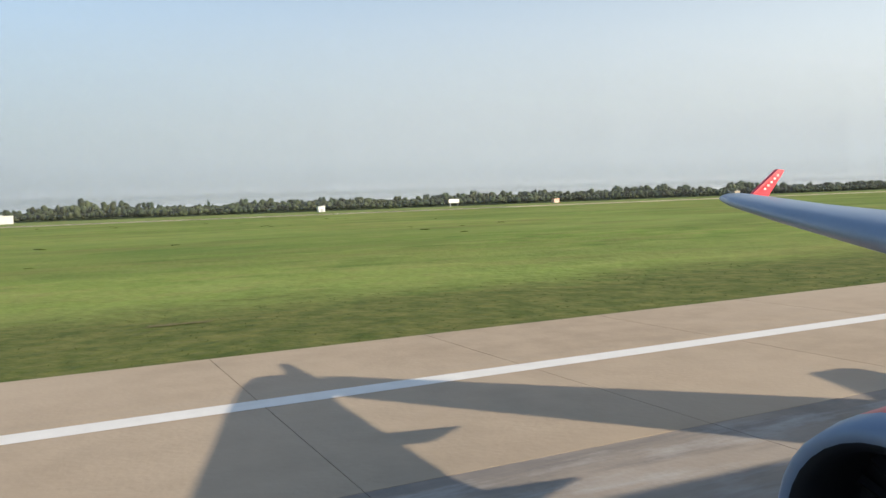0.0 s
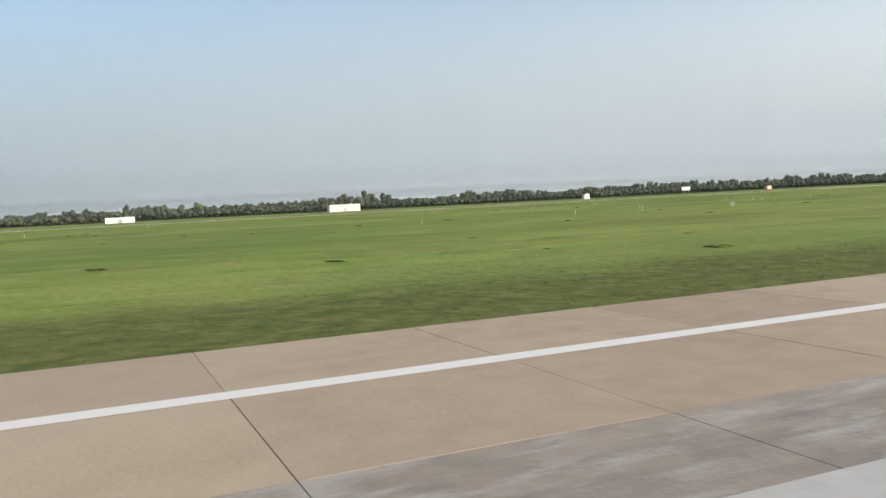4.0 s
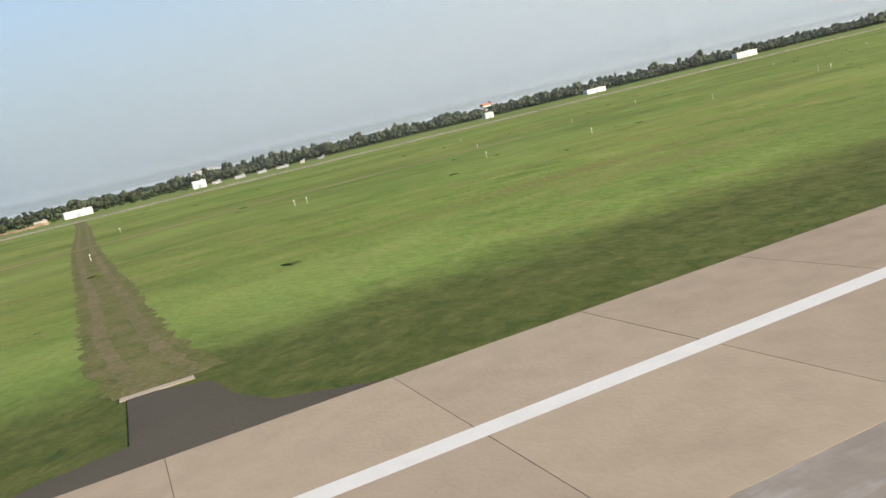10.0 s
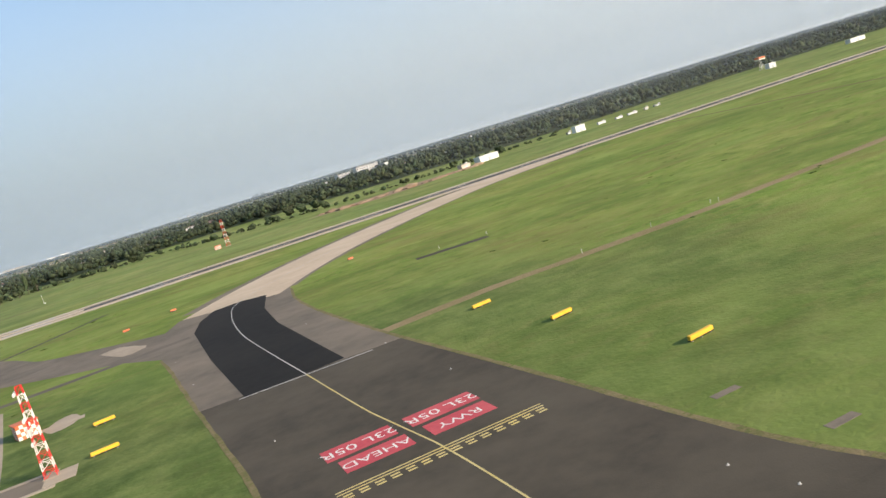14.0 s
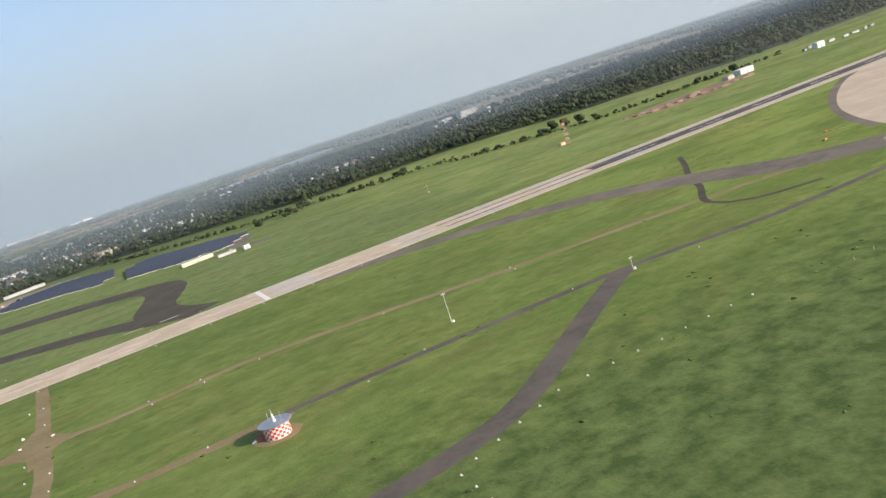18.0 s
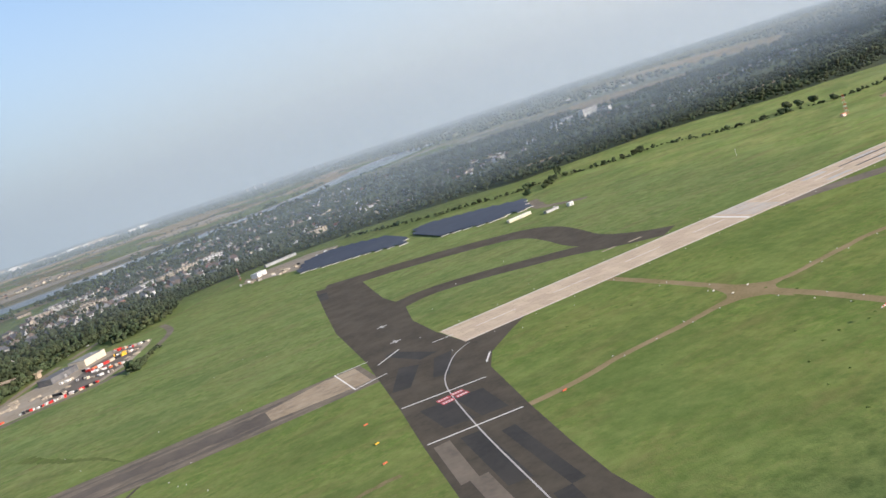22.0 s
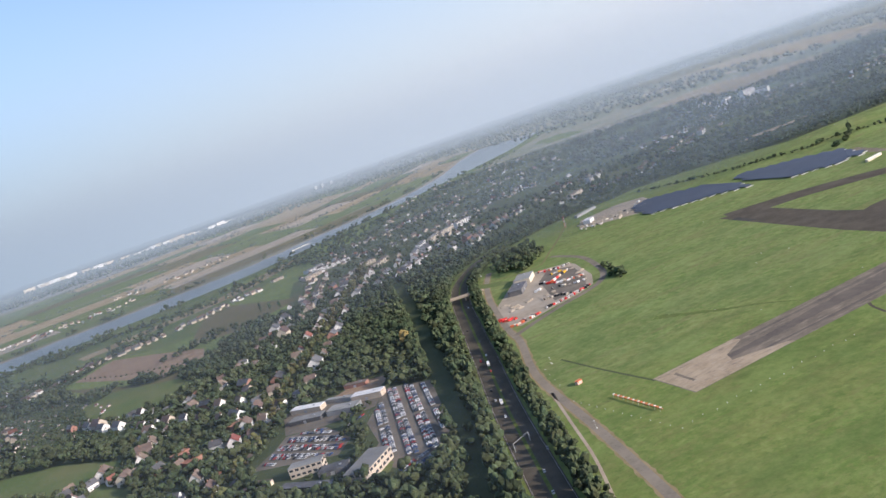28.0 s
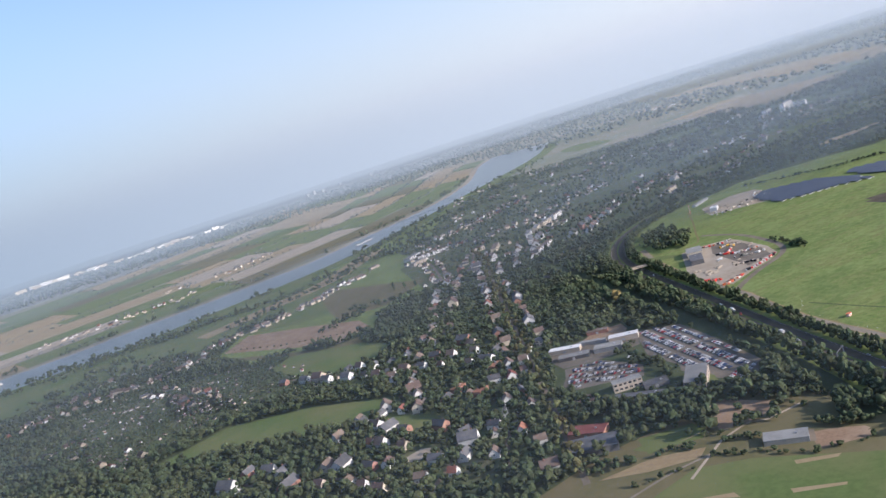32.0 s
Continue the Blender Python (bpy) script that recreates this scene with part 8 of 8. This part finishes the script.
sheet("bare_patch", [(-2206, 430), (-2192, 444), (-2168, 419), (-2174, 413), (-2190, 419)], SOIL, 0.165, label="bare earth patch in the dry field", category="earth", kind="structure", rounded=True)
sheet("bare_patch", [(-2262, 545), (-2240, 530), (-2236, 520), (-2262, 528)], STUBBLE, 0.165, label="tan earth patch beside the shed", category="earth", kind="structure", rounded=True)
overpass = root("road_bridge", -1908, 1008, 0.0, -26, "concrete road bridge over the motorway", "bridge")
part("deck", boxes((-26, -5, 5.2, 26, 5, 6.2), bevel=0.1), CONCRETE_WORN, overpass)
part("parapet", boxes((-26, -5, 6.2, 26, -4.6, 7.1), (-26, 4.6, 6.2, 26, 5, 7.1)), CONCRETE_WORN, overpass)
for x0, x1 in ((-0.6, 0.6), (-24, -21), (21, 24)):
    part("pier", boxes((x0, -4, 0, x1, 4, 5.2)), CONCRETE_WORN, overpass)
gantry = root("sign_gantry", -2071, 519, 0, 25, "pale sign gantry over the motorway", "gantry")
part("beam", boxes((-9, -0.3, 6.5, 9, 0.3, 6.9)), ROOF_FLAT, gantry)
part("leg", boxes((-9, -0.3, 0, -8.5, 0.3, 6.4)), STEEL, gantry)
part("leg", boxes((8.5, -0.3, 0, 9, 0.3, 6.4)), STEEL, gantry)
part("panel", boxes((3, -0.45, 6.0, 7, -0.32, 7.6)), ROOF_FLAT, gantry)


def car(paint, label):
    c = root("car", 0, 0, label=label, category="car", group="cars")
    bm = bmesh.new()
    prof = ((-2.15, 0.35), (-2.2, 0.7), (-1.9, 0.92), (-1.0, 1.0), (1.2, 1.02), (2.1, 0.95), (2.2, 0.6), (2.15, 0.32))
    sides = [[bm.verts.new((x, y, z)) for x, z in prof] for y in (-0.88, 0.88)]
    bm.faces.new(sides[0]), bm.faces.new(list(reversed(sides[1])))
    for i in range(len(prof)):
        j = (i + 1) % len(prof)
        bm.faces.new((sides[0][i], sides[1][i], sides[1][j], sides[0][j]))
    bmesh.ops.recalc_face_normals(bm, faces=bm.faces)
    part("body", bm, paint, c)
    for name, m, rows in (("cabin_glass", GLASS_DARK, ((-1.15, 0.99, 0.80), (1.55, 0.99, 0.80), (1.05, 1.40, 0.66), (-0.55, 1.40, 0.66))), ("roof", paint, ((-0.62, 1.40, 0.70), (1.1, 1.40, 0.70), (1.0, 1.47, 0.64), (-0.5, 1.47, 0.64)))):
        bm = bmesh.new()
        a, b = [[bm.verts.new((x, s * y, z)) for x, z, y in rows] for s in (-1, 1)]
        bm.faces.new(a), bm.faces.new(list(reversed(b)))
        for i in range(4):
            bm.faces.new((a[i], b[i], b[(i + 1) % 4], a[(i + 1) % 4]))
        bmesh.ops.recalc_face_normals(bm, faces=bm.faces)
        part(name, bm, m, c)
    return c


cars = [car(p, n + " car parked in a row") for p, n in zip(CAR_PAINTS, ("white", "silver", "dark grey", "black", "blue", "red"))]
slots = []
along, across = Vector((-0.21, -0.978)), Vector((-0.978, 0.21))
PARK = [(-2091, 784), (-2061, 750), (-2083, 656), (-2103, 592), (-2130, 596), (-2150, 640), (-2143, 652), (-2136, 712), (-2116, 742)]
for row in (2.5, 13.5, 18.6, 30.0, 35.1, 46.5, 51.6, 63.0, 68.1):
    for s in range(80):
        p = Vector((-2058, 778)) + across * row + along * (s * 2.62)
        if inside(p.x, p.y, PARK) and rnd.random() < 0.95 and not 38 < s < 42:
            slots.append((p.x, p.y, math.degrees(math.atan2(across.y, across.x)) + rnd.choice((0, 180)) + rnd.uniform(-2, 2)))
for row in (0, 5.2, 15.6, 20.8, 31, 36.2, 47, 52.2, 63):
    for s in range(40):
        p = Vector((-2164, 690)) + Vector((-0.55, 0.83)) * (s * 2.7 - 24) + Vector((-0.83, -0.55)) * (row - 26)
        if inside(p.x, p.y, [(-2201, 772), (-2171, 754), (-2164, 718), (-2161, 694), (-2176, 672), (-2204, 698), (-2238, 722), (-2215, 748)]) and rnd.random() < 0.86:
            slots.append((p.x, p.y, math.degrees(math.atan2(-0.55, -0.83)) + rnd.choice((0, 180)) + rnd.uniform(-3, 3)))
for i in range(30):
    slots.append((-2112 - (i % 15) * 2.5, 591 - (i % 15) * 0.9 - (i // 15) * 10, 100 + rnd.choice((0, 180))))
for x, y in ((-2036.5, 648.4), (-2044.3, 622.7), (-2054.6, 581.8), (-2076, 522), (-2062, 498), (-2014, 698), (-2007, 738), (-1996, 748), (-1980, 800), (-1970, 860), (-1940, 905), (-1925, 960), (-2090, 440), (-2080, 470), (-1880, 1048), (-1862, 1082), (-1840, 1108), (-1800, 1150)):
    slots.append((x, y, 70))
slots.sort(key=lambda row: row[1])
car_rows = [[] for _ in cars]
for k, (x, y, turn) in enumerate(slots):
    c = rnd.choice((0, 0, 0, 1, 1, 1, 2, 2, 3, 3, 4, 5))
    if k < 290:
        copy_thing(cars[c], place(x, y, 0.17, turn))
    else:
        car_rows[c].append((x, y, 0.17, 1, 1, radians(turn)))
for c, rows in zip(cars, car_rows):
    verts, tris, kinds, base = [], [], [], 0
    for piece in c.children:
        bm = bmesh.new()
        bm.from_mesh(piece.data)
        v, f = arrays(bm)
        verts.append(v / U), tris.append(f + base)
        kinds.append(np.full(len(f), int(piece.name.startswith("cabin_glass")), np.int32))
        base += len(v)
    many("parked_cars", [(np.concatenate(verts), np.concatenate(tris), np.concatenate(kinds))], rows, c.children[0].data.materials[0], True, (GLASS_DARK,), label="further rows of parked cars", category="cars")
for k, c in enumerate(cars):
    c.matrix_basis = place(-2150 + 3.2 * k, 728 + 2 * k, 0.17, 40)
field_car = car(CAR_PAINTS[5], "dark red car parked beside the beacon drum")
field_car.matrix_basis = place(-1392.5, 260.5, 0.04, 40)
van = root("lorry", -2044, 611, 0.1, 70, "white lorry driving on the motorway", "lorry")
part("box_body", boxes((-4.0, -1.25, 0.9, 2.4, 1.25, 3.6), bevel=0.08), WHITE, van)
part("cab", boxes((2.5, -1.2, 0.6, 4.4, 1.2, 2.9), bevel=0.2), PAINT, van)
part("windscreen", boxes((4.38, -1.0, 1.7, 4.43, 1.0, 2.6)), GLASS_DARK, van)
for x in (-3, -1.8, 3.4):
    for y in (-1.05, 1.05):
        part("wheel", rod(bmesh.new(), (x, y - 0.15, 0.48), (x, y + 0.15, 0.48), 0.48, 0.48, 12), TYRE, van)
copy_thing(van, place(-2008, 716, 0.1, 250))

# the depot yard: sheds, containers, machines, stacked barriers
block("depot_hall", -1834, 974, 53, 34, 22, 7, CREAM, "pale depot hall with a grey roof", roof=ROOF_FLAT)
block("depot_hall", -1862, 938, 53, 40, 18, 6, TILE_GREY, "dark glazed depot shed", roof=TILE_GREY)


def container(paint, label):
    c = root("container", 0, 0, label=label, category="container", group="containers in the yard")
    bm = boxes((-3.0, -1.22, 0.0, 3.0, 1.22, 2.55), bevel=0.03)
    for i in range(14):
        for s in (-1, 1):
            box(bm, -2.8 + i * 0.42, s * 1.24 - 0.03, 0.3, -2.62 + i * 0.42, s * 1.24 + 0.03, 2.4)
    part("box", bm, paint, c)
    part("door", boxes((2.98, -1.1, 0.25, 3.05, -0.02, 2.45), (2.98, 0.02, 0.25, 3.05, 1.1, 2.45)), STEEL, c)
    return c


boxes_kinds = [container(m, l) for m, l in ((SIGN_RED, "orange site container in the yard"), (WHITE, "white site container in the yard"), (SIGNAL_RED, "red site container in the yard"), (CREAM, "cream site container in the yard"), (DARK, "dark site container in the yard"), (SIGN_YELLOW, "yellow site container in the yard"))]
spots = []
# orange 0, white 1, red 2, cream 3, dark 4, yellow 5: stored in rows along the yard's lanes
for pts, n, kinds, loose in (([(-1938, 800), (-1927, 804), (-1897, 809)], 20, (0, 2, 3, 0, 1, 4), 2.2), ([(-1934, 846), (-1924, 824)], 10, (0, 2, 3), 4.0), ([(-1889, 815), (-1867, 818), (-1844, 821), (-1818, 831)], 26, (4, 4, 3, 1, 4, 2), 1.6),
                             ([(-1872, 850), (-1855, 842), (-1846, 828)], 14, (4, 4, 3), 1.6), ([(-1834, 925), (-1823, 898), (-1807, 885), (-1794, 884)], 26, (1, 2, 4, 3, 1, 0), 2.6), ([(-1806, 987), (-1796, 977), (-1780, 966), (-1768, 966)], 18, (1, 2, 4, 0, 3), 2.4),
                             ([(-1842, 886), (-1824, 866), (-1806, 858)], 12, (1, 3, 1, 4), 3.0), ([(-1858, 898), (-1846, 904)], 6, (1, 3), 2.0), ([(-1806, 950), (-1784, 935)], 9, (1, 4, 3, 5), 3.0), ([(-1636, 1148), (-1560, 1120), (-1500, 1165)], 34, (1, 3, 1, 4, 3), 16.0)):
    lane = smooth([Vector(p) for p in pts], 1.0)
    for i in range(n):
        p = lane[int((i + 0.5) / n * (len(lane) - 1))]
        spots.append((p.x + rnd.uniform(-loose, loose), p.y + rnd.uniform(-loose, loose), rnd.choice(kinds)))
for x, y, k in spots:
    ob = copy_thing(boxes_kinds[k], place(x, y, 0.05, rnd.choice((10, 55, 100, 145)) + rnd.uniform(-8, 8)))
    s = rnd.uniform(0.45, 1.0)
    ob.scale = (s, s, rnd.uniform(0.5, 1.0))
for k, ob in enumerate(boxes_kinds):
    ob.matrix_basis = place(-1826 + 6 * k, 912 + 4 * k, 0.05, 35)
bm = bmesh.new()
for cx, cy, wide, n in ((-1905, 868, 9, 16), (-1902, 896, 5, 8), (-1881, 876, 5, 8), (-1925, 836, 5, 6), (-1860, 862, 12, 10), (-1790, 905, 8, 6), (-1600, 1150, 30, 30), (-1545, 1130, 24, 20)):
    for i in range(n):
        px, py, s = cx + rnd.uniform(-wide, wide), cy + rnd.uniform(-wide, wide), rnd.uniform(1.0, 4.2)
        for v in bmesh.ops.create_icosphere(bm, subdivisions=1, radius=1.0)["verts"]:
            v.co = Vector((px + v.co.x * s, py + v.co.y * s * 0.9, max(-0.1, v.co.z) * s * 0.5 + 0.04))
tagged(part("gravel_heaps", bm, SAND), "heaps of sand and gravel in the yard", "earth", kind="stuff")
block("worksite_hall", -1608, 1172, 40, 20, 12, 6, WHITE, "white shed at the worksite edge", roof=WHITE)
block("worksite_hall", -1560, 1262, 22, 56, 7, 4, STEEL, "long grey roofed shelter behind the worksite", roof=ROOF_FLAT)

# ---- solar field ----
def solar_field(name, outline, label):
    f = root(name, 0, 0, label=label, category="solar array")
    bm = bmesh.new()
    a = radians(24)
    q = [(-6, -2.6 * math.cos(a), 0.9), (6, -2.6 * math.cos(a), 0.9), (6, 2.6 * math.cos(a), 0.9 + 5.2 * math.sin(a)), (-6, 2.6 * math.cos(a), 0.9 + 5.2 * math.sin(a))]
    top, low = [bm.verts.new(p) for p in q], [bm.verts.new((p[0], p[1], p[2] - 0.12)) for p in q]
    bm.faces.new(top), bm.faces.new(list(reversed(low)))
    for i in range(4):
        bm.faces.new((top[i], low[i], low[(i + 1) % 4], top[(i + 1) % 4]))
    bmesh.ops.recalc_face_normals(bm, faces=bm.faces)
    first = part("panel", bm, SOLAR, f)
    spots = []
    for k in range(60):
        for i in range(60):
            x, y = -1580 + 12.25 * i, 870 + 6.4 * k
            if inside(x, y, outline):
                spots.append((x, y))
    first.location = (spots[0][0] * U, spots[0][1] * U, 0)
    legs = bmesh.new()
    for n, (x, y) in enumerate(spots):
        if 0 < n < 300:
            same("panel", first.data, f, x, y)
        box(legs, x - 0.08, y - 1.5, 0, x + 0.08, y - 1.35, 1.3), box(legs, x - 0.08, y + 1.3, 0, x + 0.08, y + 1.45, 2.5)
    part("stands", legs, STEEL, f)
    # pale cable boxes along the front edge
    front = {}
    for x, y in spots:
        front[x] = min(front.get(x, 1e9), y)
    part("cable_boxes", boxes(*[(x - 6.1 + 2.05 * i, y - 5.0 - 0.7 * ((i + k) % 3), 0, x - 4.7 + 2.05 * i, y - 3.4 - 0.5 * (i % 2), 0.5) for k, (x, y) in enumerate(front.items()) for i in range(6)]), PAINT, f)


solar_field("solar_field", [(-1576, 1052), (-1530, 1020), (-1495, 1000), (-1458, 964), (-1434, 1020), (-1444, 1090), (-1500, 1155), (-1545, 1135)], "field of dark blue solar panels in rows")
solar_field("solar_field", [(-1432, 974), (-1423, 915), (-1395, 899), (-1371, 876), (-1342, 888), (-1329, 865), (-1296, 945), (-1321, 985), (-1385, 1055), (-1412, 1045)], "field of dark blue solar panels in rows")

# ---- on the river ----
ship = root("river_barge", -1830, 2590, 0.42, 35, "long white river barge on the water", "barge")
part("hull", boxes((-50, -5.5, 0, 46, 5.5, 1.8), bevel=0.6), STEEL, ship)
part("cargo_cover", boxes((-30, -4.5, 1.8, 38, 4.5, 3.0), bevel=0.3), PAINT, ship)
part("wheelhouse", boxes((-46, -4, 1.8, -36, 4, 5.5), bevel=0.2), PAINT, ship)
part("window", boxes((-36.02, -3, 3.8, -35.95, 3, 4.9)), GLASS_DARK, ship)
copy_thing(ship, place(-2985, 2400, 0.42, 170))
